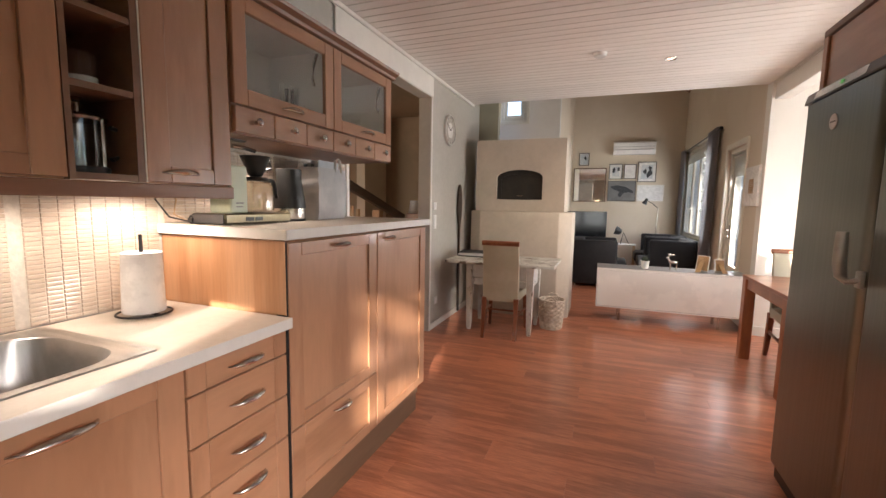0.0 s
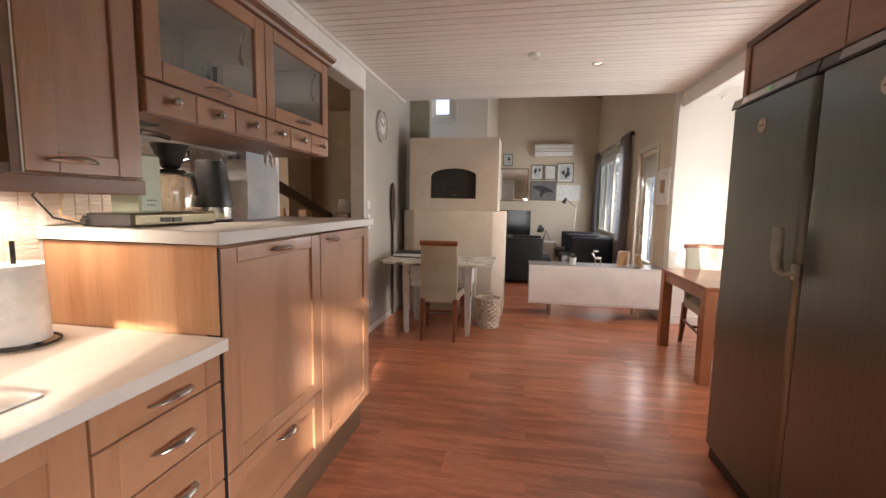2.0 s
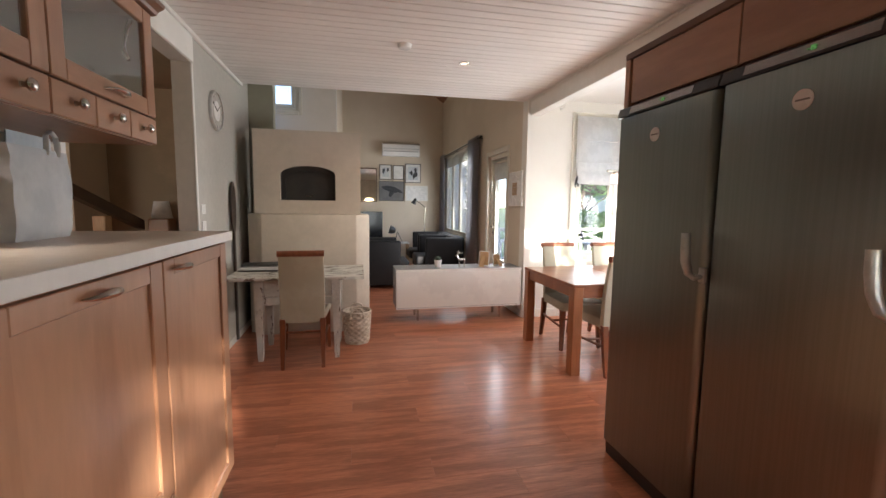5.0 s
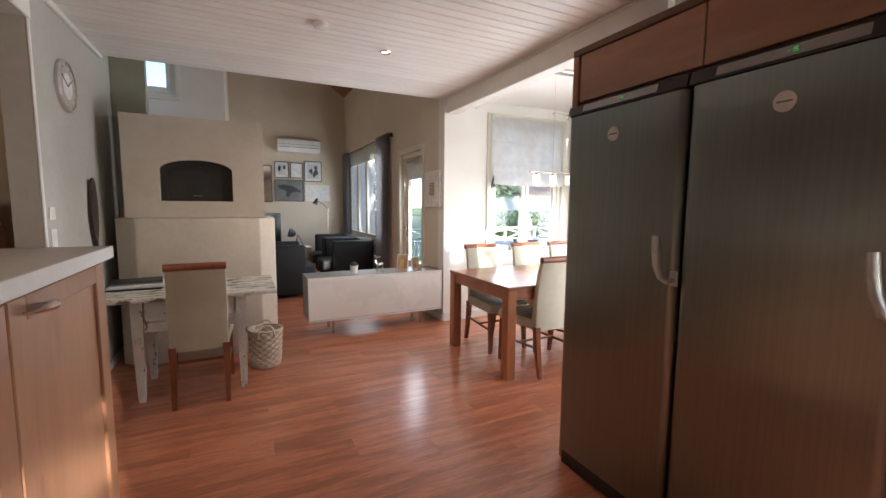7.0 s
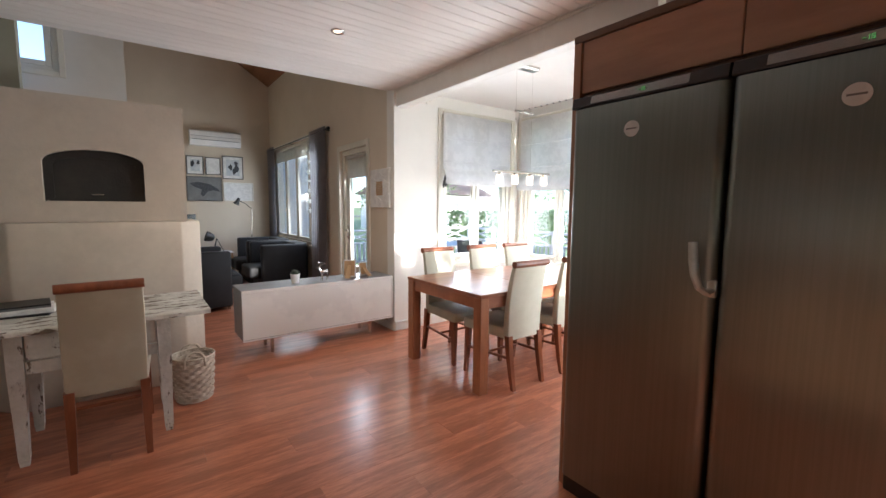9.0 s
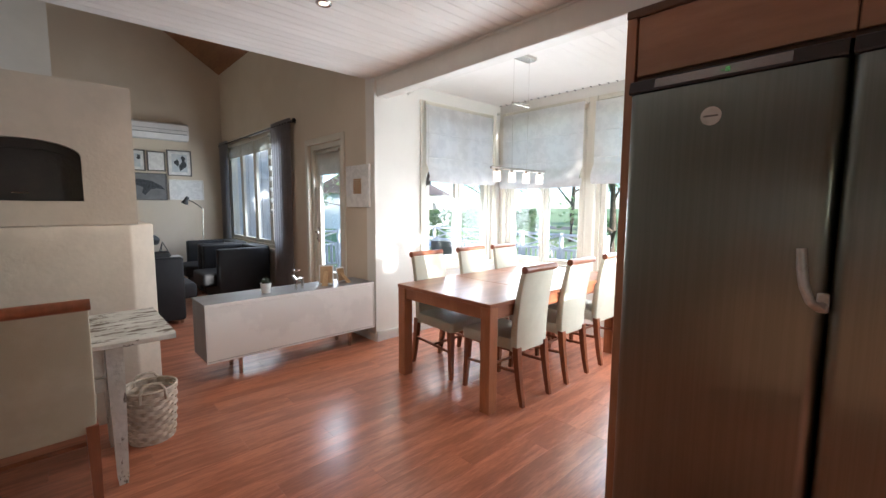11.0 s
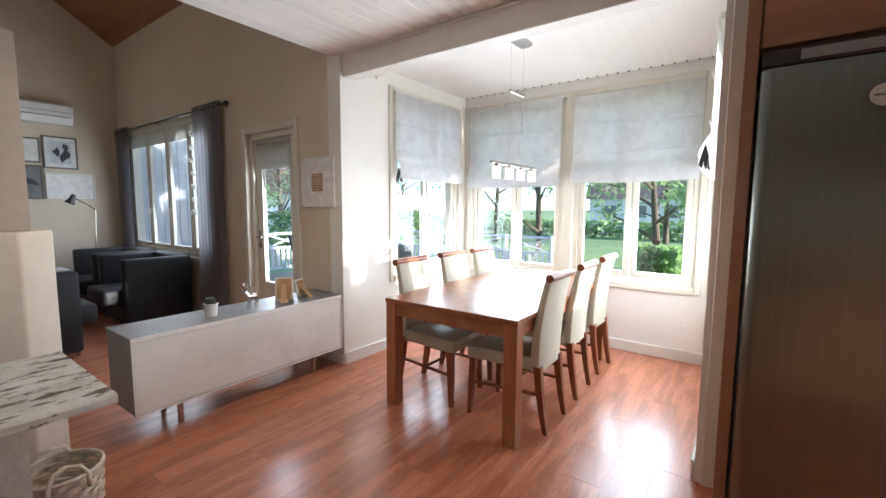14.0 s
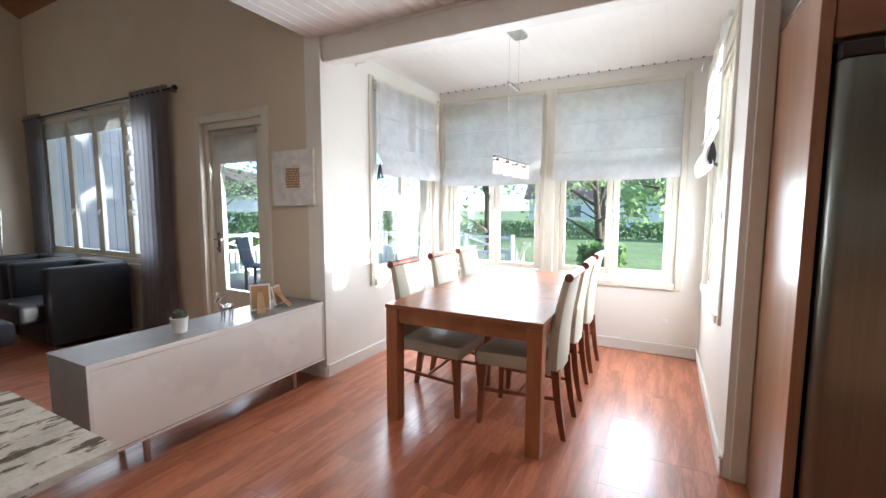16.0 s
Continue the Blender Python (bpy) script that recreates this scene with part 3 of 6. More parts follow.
def hook(x, y, dx, dy):
    h = thing("curtain_hook", pose(x, y, 2.585), "small white metal curtain rod holder", "hook", "curtain rod holders")
    bm = bmesh.new()
    tube(bm, [(0, 0, 0), (dx * 0.05, dy * 0.05, 0), (dx * 0.09, dy * 0.09, 0.004), (dx * 0.1, dy * 0.1, 0.025)], 0.005, 8)
    part("arm", bm, PAINT_WHITE, h, smooth=True)
    bm = bmesh.new()
    ball(bm, (0, 0, 0), 0.014, 0.014, 0.022)
    part("base", bm, PAINT_WHITE, h, smooth=True)


hook(1.98, BAY1 - 0.012, 0, -1)
hook(3.42, BAY1 - 0.012, 0, -1)
hook(BAYX - 0.012, 2.72, -1, 0)
hook(1.98, BAY0 + 0.012, 0, 1)

# ---- kitchen units ----
def shaker(owner, name, y0, y1, z0, z1, x, mat, stile=0.075, rail=0.052, thick=0.02, label=""):
    """A framed front that faces +x: a sunk panel with two stiles and two rails, under a thing at the world's origin."""
    s, r = stile, min(rail, (z1 - z0) * 0.4)
    ob = part(name, made((x - thick + 0.002, x - 0.009, y0 + s - 0.006, y1 - s + 0.006, z0 + r - 0.006, z1 - r + 0.006)), mat, owner, label)
    for a, b in ((y0, y0 + s), (y1 - s, y1)):
        part("stile", made((x - thick, x, a, b, z0, z1), bevel=0.0025), mat, ob)
    for a, b in ((z0, z0 + r), (z1 - r, z1)):
        part("rail", made((x - thick, x, y0 + s + 0.0004, y1 - s - 0.0004, a, b), bevel=0.0025), mat, ob)
    return ob


def bow_handle(parent, x, y, z, length=0.12):
    """A flat boat-shaped metal handle lying along y."""
    bm = bmesh.new()
    n = 12
    pts, rad = [], []
    for i in range(n + 1):
        u = i / n * 2 - 1
        pts.append((x + 0.030 * (1 - u * u) ** 0.5 + 0.002, y + u * length / 2, z - 0.004 * u * u))
        rad.append(0.0035 + 0.0095 * (1 - abs(u)) ** 0.6)
    tube(bm, pts, rad, 10, 0.85)
    return part("handle", bm, CHROME, parent, "brushed nickel handle", True)


def knob(parent, x, y, z):
    bm = bmesh.new()
    prof = [(0.008, 0), (0.006, 0.008), (0.007, 0.014), (0.015, 0.018), (0.017, 0.024), (0.012, 0.030), (0.003, 0.032)]
    lathe(bm, prof, seg=16)
    bmesh.ops.transform(bm, matrix=Matrix.Translation((x, y, z)) @ Matrix.Rotation(radians(90), 4, "Y"), verts=bm.verts)
    return part("knob", bm, CHROME, parent, "brushed nickel knob", True)


FX = -1.03   # face of the base unit doors
ORIGIN = Matrix.Identity(4)


def unit(name, y0, y1, z0, z1, label, category="cabinet", back=KX0 + 0.02, face=FX, mat=CABINET, side=CABINET_SIDE):
    u = thing(name, ORIGIN, label, category)
    part("body", made((back, face - 0.022, y0 + 0.001, y1 - 0.001, z0, z1), bevel=0.002), side, u)
    return u


sink_unit = unit("sink_cabinet", 0.14, 0.738, 0.12, 0.74, "warm brown wooden sink cabinet with a framed door")
d = shaker(sink_unit, "door", 0.143, 0.735, 0.125, 0.905, FX, CABINET)
bow_handle(d, FX, 0.44, 0.872, 0.16)
sink_unit2 = unit("base_cabinet", -1.4, 0.139, 0.12, 0.74, "warm brown wooden base cabinet with two doors")
for a, b in ((-1.395, -0.63), (-0.625, 0.136)):
    d = shaker(sink_unit2, "door", a, b, 0.125, 0.905, FX, CABINET)
    bow_handle(d, FX, (a + b) / 2, 0.855, 0.15)
drawers = unit("drawer_cabinet", 0.739, 1.138, 0.12, 0.913, "warm brown wooden cabinet of four drawers")
for z0, z1 in ((0.819, 0.908), (0.662, 0.814), (0.502, 0.657), (0.125, 0.497)):
    bm = made((FX - 0.02, FX - 0.0015, 0.803, 1.075, z0, z1), bevel=0.003)
    d = part("drawer_front", bm, CABINET_H, drawers)
    for a, b in ((0.743, 0.8025), (1.0755, 1.135)):
        part("drawer_stile", made((FX - 0.02, FX, a, b, z0, z1), bevel=0.003), CABINET, d)
    bow_handle(d, FX, 0.945, (z0 + z1) / 2 if z0 > 0.2 else 0.445, 0.135)
tall1 = unit("dishwasher_cabinet", 1.142, 1.792, 0.198, 1.224, "tall brown wooden cabinet with a framed door above a drawer")
d = shaker(tall1, "door", 1.153, 1.788, 0.502, 1.22, FX, CABINET)
bow_handle(d, FX, 1.47, 1.193)
d = shaker(tall1, "drawer_front", 1.153, 1.788, 0.203, 0.496, FX, CABINET_H)
bow_handle(d, FX, 1.47, 0.47)
tall2 = unit("tall_cabinet", 1.793, 2.402, 0.198, 1.224, "tall brown wooden cabinet with one framed door")
d = shaker(tall2, "door", 1.796, 2.398, 0.203, 1.222, FX, CABINET)
bow_handle(d, FX, 1.895, 1.193, 0.1)
plinth = solid("plinth", made((KX0 + 0.02, FX - 0.055, -1.4, 2.395, 0, 0.118), (KX0 + 0.02, FX - 0.045, 1.145, 2.395, 0.119, 0.197)), CABINET_DARK, "dark brown toe-kick board under the cabinets", "plinth", kind="structure")
# black strip drawn in place of the shade between end panel and door
part("shadow_gap", made((FX - 0.05, FX - 0.004, 1.1425, 1.1525, 0.2, 1.223)), GAP_SHADE, tall1)
part("end_panel", made((KX0 + 0.02, FX - 0.002, 1.1385, 1.1415, 0.957, 1.228)), CABINET_SIDE, tall1)

low_top = thing("worktop", ORIGIN, "cream laminate worktop with a white edge and a sink cut-out", "worktop")
for b in ((-1.66, -1.13, 0.70, 1.137), (-1.13, -1.006, -1.4, 1.137), (-1.66, -1.6, -1.4, 0.7), (-1.6, -1.13, -1.4, -0.05)):
    part("slab", made((*b, 0.916, 0.953)), WORKTOP, low_top)
part("front_edge", made((-1.006, -1.001, -1.4, 1.1375, 0.9155, 0.9535), bevel=0.0015), WORKTOP_EDGE, low_top)
high_top = thing("raised_worktop", ORIGIN, "cream laminate worktop on the tall cabinets", "worktop")
part("slab", made((-1.66, -1.011, 1.125, 2.42, 1.234, 1.271)), WORKTOP, high_top)
part("front_edge", made((-1.011, -1.006, 1.12, 2.42, 1.2335, 1.2715), (-1.66, -1.011, 1.12, 1.125, 1.2335, 1.2715), bevel=0.0015), WORKTOP_EDGE, high_top)


def rounded(x0, x1, y0, y1, r, n=5):
    pts = []
    for cx, cy, a in ((x1 - r, y1 - r, 0), (x0 + r, y1 - r, 90), (x0 + r, y0 + r, 180), (x1 - r, y0 + r, 270)):
        for i in range(n + 1):
            t = radians(a + 90 * i / n)
            pts.append((cx + r * math.cos(t), cy + r * math.sin(t)))
    return pts


def sink():
    s = thing("kitchen_sink", ORIGIN, "stainless steel sink set in the worktop", "sink")
    bm = bmesh.new()
    levels = [(rounded(-1.63, -1.107, -0.1, 0.722, 0.012), 0.9535), (rounded(-1.628, -1.109, -0.098, 0.72, 0.012), 0.958), (rounded(-1.61, -1.122, -0.085, 0.702, 0.012), 0.9585), (rounded(-1.606, -1.126, -0.08, 0.698, 0.012), 0.956),
              (rounded(-1.575, -1.145, 0.17, 0.672, 0.11), 0.956), (rounded(-1.572, -1.148, 0.173, 0.669, 0.11), 0.952), (rounded(-1.562, -1.16, 0.185, 0.655, 0.10), 0.84), (rounded(-1.545, -1.178, 0.205, 0.635, 0.09), 0.805), (rounded(-1.51, -1.21, 0.24, 0.60, 0.07), 0.795)]
    rings = [[bm.verts.new((*p, z)) for p in pts] for pts, z in levels]
    n = len(rings[0])
    for r, q in zip(rings, rings[1:]):
        for k in range(n):
            bm.faces.new((r[k], r[(k + 1) % n], q[(k + 1) % n], q[k]))
    bm.faces.new(rings[-1])
    part("bowl", bm, SINK_STEEL, s, smooth=True)
    bm = bmesh.new()
    lathe(bm, [(0.035, 0.7955), (0.04, 0.798), (0.03, 0.799), (0.01, 0.797)], (-1.36, 0.42, 0))
    part("drain", bm, CHROME, s, smooth=True)


sink()

# wall cabinets
UX = -1.27
upper = unit("wall_cabinet", 0.828, 1.143, 1.42, 2.12, "brown wooden wall cabinet with a framed door", face=UX)
d = shaker(upper, "door", 0.832, 1.14, 1.424, 2.11, UX, CABINET)
bow_handle(d, UX, 0.935, 1.458, 0.12)
upper2 = unit("wall_cabinet", 0.03, 0.63, 1.42, 2.12, "brown wooden wall cabinet with a framed door", face=UX)
shaker(upper2, "door", 0.033, 0.627, 1.424, 2.11, UX, CABINET)
shelf = thing("open_shelf", ORIGIN, "open wall shelf between two cabinets, darkened for inner shade, half full", "shelf")
part("side_panel", made((KX0 + 0.02, UX - 0.003, 0.631, 0.646, 1.42, 2.12)), SHELF_WOOD_SHADED, shelf)
part("side_panel", made((KX0 + 0.02, UX - 0.003, 0.806, 0.827, 1.42, 2.12)), SHELF_WOOD_SHADED, shelf)
part("back_panel", made((KX0 + 0.02, KX0 + 0.03, 0.646, 0.806, 1.42, 2.12)), SHELF_WOOD_SHADED, shelf)
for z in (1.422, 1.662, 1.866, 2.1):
    part("shelf_board", made((KX0 + 0.03, UX - 0.006, 0.646, 0.806, z, z + 0.018)), SHELF_WOOD_SHADED, shelf)
solid("trim_shelf", made((UX - 0.02, UX - 0.001, 0.8275, 0.8315, 1.422, 2.11)), PAINT_CREAM, "pale edge strip beside the open shelf", "trim", kind="structure")
solid("pelmet", made((UX - 0.03, UX + 0.004, 0.03, 1.145, 1.375, 1.418), (KX0 + 0.03, UX - 0.031, 1.126, 1.143, 1.375, 1.418), bevel=0.003), PELMET_WOOD, "dark brown light pelmet below the wall cabinets", "pelmet")

GX = -1.255
glass_unit = thing("glass_cabinet", ORIGIN, "brown wall cabinet with two glass flap doors and six drawers", "cabinet")
part("back_panel", made((KX0 + 0.02, KX0 + 0.03, 1.147, 2.357, 1.72, 2.125)), PAINT_WHITE, glass_unit)
part("side_panel", made((KX0 + 0.02, GX - 0.022, 1.147, 1.165, 1.62, 2.125)), CABINET, glass_unit)
part("side_panel", made((KX0 + 0.02, GX - 0.022, 2.339, 2.357, 1.62, 2.125)), CABINET, glass_unit)
part("top_panel", made((KX0 + 0.03, GX - 0.022, 1.165, 2.339, 2.107, 2.125)), CABINET, glass_unit)
# thin white boards added to bounce light and brighten the cabinet's inside
for b in ((KX0 + 0.031, GX - 0.03, 1.1655, 1.168, 1.736, 2.105), (KX0 + 0.031, GX - 0.03, 2.336, 2.3385, 1.736, 2.105), (KX0 + 0.031, GX - 0.03, 1.753, 1.763, 1.736, 2.105), (KX0 + 0.031, GX - 0.03, 1.169, 2.335, 2.1045, 2.1065)):
    part("white_liner", made(b), LACQUER, glass_unit)
part("shelf_board", made((KX0 + 0.03, GX - 0.03, 1.165, 2.339, 1.72, 1.735)), CABINET, glass_unit)
part("bottom_panel", made((KX0 + 0.02, GX - 0.022, 1.165, 2.339, 1.62, 1.635)), PELMET_WOOD, glass_unit)
bm = bmesh.new()
prism(bm, [(KX0 + 0.02, 2.126), (GX, 2.126), (GX + 0.012, 2.13), (GX + 0.018, 2.142), (GX + 0.04, 2.155), (GX + 0.045, 2.168), (KX0 + 0.02, 2.168)], "y", 1.145, 2.38)
part("crown_moulding", bm, PELMET_WOOD, glass_unit)
for a, b in ((1.15, 1.756), (1.76, 2.355)):
    s = 0.065
    d = part("flap_door", made((GX - 0.02, GX, a + s + 0.0004, b - s - 0.0004, 1.726, 1.789), bevel=0.003), CABINET_H, glass_unit)
    part("rail", made((GX - 0.02, GX, a + s + 0.0004, b - s - 0.0004, 2.066, 2.123), bevel=0.003), CABINET_H, d)
    for u, v in ((a, a + s), (b - s, b)):
        part("stile", made((GX - 0.02, GX, u, v, 1.726, 2.123), bevel=0.003), CABINET, d)
    part("glass_pane", made((GX - 0.012, GX - 0.008, a + s - 0.004, b - s + 0.004, 1.785, 2.07)), CABINET_GLASS, d, "slightly frosted glass pane").visible_shadow = False
    bow_handle(d, GX, (a + b) / 2, 1.757, 0.12)
    bm = bmesh.new()
    tube(bm, [(GX - 0.03, b - 0.09, 2.065), (GX - 0.05, b - 0.085, 2.02), (GX - 0.06, b - 0.085, 1.95), (GX - 0.045, b - 0.09, 1.92)], 0.008, 8)
    part("hinge", bm, CHROME, d, "metal flap hinge", True)
for k in range(6):
    a = 1.151 + k * 0.2008
    d = part("small_drawer", made((GX - 0.02, GX, a, a + 0.197, 1.623, 1.719), bevel=0.003), CABINET_H, glass_unit)
    knob(d, GX, a + 0.0985, 1.671)


# ---- fridges ----
FRX = 0.885


def fridge(y0, y1, shift, label, grip=0.0):
    f = thing("refrigerator", ORIGIN, label, "refrigerator", "pair of steel refrigerators")
    part("body", made((FRX + 0.06, 1.53, y0 + 0.006, y1 - 0.006, 0.02, 1.905), bevel=0.006), STEEL_DARK, f)
    bm = bmesh.new()
    r, n = 0.035, 6
    out = [(FRX + 0.055, y0 + 0.004), (FRX + 0.055, y1 - 0.004)]
    for i in range(n + 1):
        t = radians(90 * i / n)
        out.append((FRX + r - r * math.sin(t), y1 - 0.004 - r + r * math.cos(t)))
    for i in range(n + 1):
        t = radians(90 * i / n)
        out.append((FRX + r - r * math.cos(t), y0 + 0.004 + r - r * math.sin(t)))
    prism(bm, out, "z", 0.1, 1.852)
    door = part("door", bm, STEEL, f, "brushed steel door", True)
    bm = bmesh.new()
    prof = [(FRX + 0.055, 1.857), (FRX - 0.004, 1.857), (FRX - 0.006, 1.863), (FRX + 0.006, 1.903), (FRX + 0.02, 1.909), (FRX + 0.055, 1.909)]
    prism(bm, prof, "y", y0 + 0.004, y1 - 0.004)
    panel = part("control_panel", bm, STEEL_DARK, f, "dark glossy control panel")
    bm = bmesh.new()
    prism(bm, [(FRX - 0.0065, 1.866), (FRX + 0.0035, 1.9), (FRX + 0.01, 1.9), (FRX + 0.01, 1.866)], "y", y0 + 0.13, y1 - 0.1)
    part("display", bm, PANEL_GREY, panel, "lighter glossy display strip")
    a, z = (y0 + y1) / 2 - 0.012, 1.876
    # bars of a small lit number: minus, one, five
    for name, bars in (("display_minus", ((0.006, 0.014, 0.006, 0.0078),)), ("display_one", ((-0.001, 0.0008, 0.0, 0.014),)),
                       ("display_five", ((-0.012, -0.0045, 0.0, 0.0018), (-0.012, -0.0045, 0.006, 0.0078), (-0.012, -0.0045, 0.0122, 0.014), (-0.0063, -0.0045, 0.0078, 0.0122), (-0.012, -0.0102, 0.0018, 0.006)))):
        part(name, made(*[(FRX - 0.0062, FRX + 0.003, a + u, a + v, z + w, z + q) for u, v, w, q in bars]), LED, panel)
    bm = bmesh.new()
    rod(bm, (FRX + 0.001, (y0 + y1) / 2 + shift, 1.734), (FRX - 0.003, (y0 + y1) / 2 + shift, 1.734), 0.032, seg=28)
    badge = part("badge", bm, PAPER, door, "round white badge")
    part("badge_mark", made((FRX - 0.0038, FRX - 0.003, (y0 + y1) / 2 + shift - 0.022, (y0 + y1) / 2 + shift + 0.022, 1.731, 1.737)), GREY_BOARD, badge)
    part("plinth", made((FRX + 0.03, FRX + 0.07, y0 + 0.004, y1 - 0.004, 0.0, 0.095), bevel=0.004), BLACK, f)
    bm = bmesh.new()
    h = y0 - grip
    tube(bm, [(FRX - 0.012, h + 0.022, 1.125), (FRX - 0.04, h + 0.026, 1.118), (FRX - 0.05, h + 0.045, 1.135), (FRX - 0.05, h + 0.062, 1.18), (FRX - 0.047, h + 0.072, 1.235), (FRX - 0.045, h + 0.077, 1.295)],
         [0.016, 0.018, 0.021, 0.022, 0.02, 0.018], 12, 0.6)
    box(bm, FRX - 0.014, FRX + 0.005, h + 0.006, h + 0.036, 1.1, 1.16, bevel=0.004)
    part("handle", bm, HANDLE_STEEL, door, "curved silver handle", True)
    return f


PANEL_GREY = material("display_grey", (0.34, 0.345, 0.345), 0.25, 0.85, scale=6)
LED = material("green_digit", (0.10, 0.35, 0.10), 0.5, emission=0.12)
fridge(1.836, 2.474, 0.024, "tall brushed steel refrigerator in a wooden surround", 0.014)
fridge(1.198, 1.834, 0.001, "tall brushed steel freezer beside the refrigerator", 0.012)
surround = thing("fridge_surround", ORIGIN, "brown wooden surround with cupboards above the fridges", "cabinet")
part("side_panel", made((0.945, 1.545, 2.48, 2.519, 0.0, 2.17), bevel=0.002), SURROUND_SIDE, surround)
part("side_panel", made((0.945, 1.545, 1.152, 1.187, 0.0, 2.17), bevel=0.002), SURROUND_SIDE, surround)
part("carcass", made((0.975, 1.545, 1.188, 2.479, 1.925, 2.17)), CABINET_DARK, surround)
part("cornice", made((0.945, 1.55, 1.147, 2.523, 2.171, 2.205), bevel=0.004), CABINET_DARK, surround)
for a, b in ((1.19, 1.83), (1.834, 2.476)):
    part("cupboard_door", made((0.955, 0.974, a, b, 1.94, 2.17), bevel=0.003), CABINET_H, surround)
solid("trim_wall_end", made((KX1 - 0.02, KX1 - 0.002, 2.521, BAY0 - 0.03, 0, 2.48), bevel=0.004), PAINT_CREAM, "white board closing the wall beside the fridges", "trim", kind="structure")


# ---- baking stove ----
def stove():
    s = thing("masonry_stove", ORIGIN, "white plastered masonry baking stove with an arched oven", "stove")
    lower = bmesh.new()
    prism(lower, [(-1.44, 5.06), (-0.475, 5.06), (-0.335, 5.2), (-0.335, 5.72), (-1.6, 5.72), (-1.6, 5.2)], "z", 0, 1.283)
    bmesh.ops.bevel(lower, geom=lower.edges[:], offset=0.012, segments=2, affect="EDGES", profile=0.5)
    part("base", lower, PLASTER, s, smooth=True)
    x0, x1, zb, zt, n = -1.25, -0.69, 1.43, 1.70, 14
    arch = [(x1, zb), (x1, zt)] + [(-0.97 + 0.28 * math.cos(radians(a)), zt + 0.09 * math.sin(radians(a))) for a in [180 * i / n for i in range(1, n)]] + [(x0, zt), (x0, zb)]
    bm = bmesh.new()
    # front wall of the oven with an arched hole
    top = [p for p in arch]
    def quad(pts):
        bm.faces.new([bm.verts.new(p) for p in pts])
    for y in (5.1,):
        quad([(-1.507, y, 1.286), (x0, y, 1.286), (x0, y, 2.15), (-1.507, y, 2.15)])
        quad([(x1, y, 1.286), (-0.428, y, 1.286), (-0.428, y, 2.15), (x1, y, 2.15)])
        quad([(x0, y, 1.286), (x1, y, 1.286), (x1, y, zb), (x0, y, zb)])
        crown = top[1:-1]
        for p, q in zip(crown, crown[1:]):
            quad([(p[0], y, p[1]), (p[0], y, 2.15), (q[0], y, 2.15), (q[0], y, q[1])])
    for p, q in zip(arch, arch[1:] + arch[:1]):
        quad([(p[0], 5.1, p[1]), (q[0], 5.1, q[1]), (q[0], 5.2, q[1]), (p[0], 5.2, p[1])])
    quad([(-0.428, 5.1, 1.286), (-0.428, 5.66, 1.286), (-0.428, 5.66, 2.15), (-0.428, 5.1, 2.15)])
    quad([(-1.507, 5.1, 1.286), (-1.507, 5.66, 1.286), (-1.507, 5.66, 2.15), (-1.507, 5.1, 2.15)])
    quad([(-1.507, 5.66, 1.286), (-0.428, 5.66, 1.286), (-0.428, 5.66, 2.15), (-1.507, 5.66, 2.15)])
    quad([(-1.507, 5.1, 2.15), (-0.428, 5.1, 2.15), (-0.428, 5.66, 2.15), (-1.507, 5.66, 2.15)])
    bmesh.ops.remove_doubles(bm, verts=bm.verts, dist=0.0005)
    part("oven_block", bm, PLASTER, s)
    bm = bmesh.new()
    prism(bm, [(-0.97 + (x + 0.985) * 0.995, zb + 0.002 + (z - zb) * 0.99) for x, z in arch], "y", 5.17, 5.2)
    door = part("oven_door", bm, SOOT, s, "black iron oven door")
    bm = bmesh.new()
    for k in range(len(arch) - 1):
        p, q = arch[k], arch[k + 1]
        mid = (-0.97, 1.55)
        def inn(v, f=0.055):
            w = Vector((v[0] - mid[0], v[1] - mid[1]))
            w = w * (1 - f / max(w.length, 0.01))
            return (mid[0] + w.x, mid[1] + w.y)
        a, b = inn(p), inn(q)
        loft(bm, [[(p[0], 5.155, p[1] + 0.001), (q[0], 5.155, q[1] + 0.001), (b[0], 5.155, b[1]), (a[0], 5.155, a[1])],
                  [(p[0], 5.169, p[1] + 0.001), (q[0], 5.169, q[1] + 0.001), (b[0], 5.169, b[1]), (a[0], 5.169, a[1])]])
    part("door_frame", bm, SOOT, door)
    part("name_plate", made((-1.005, -0.935, 5.166, 5.1695, 1.475, 1.482)), CHROME, door)


stove()


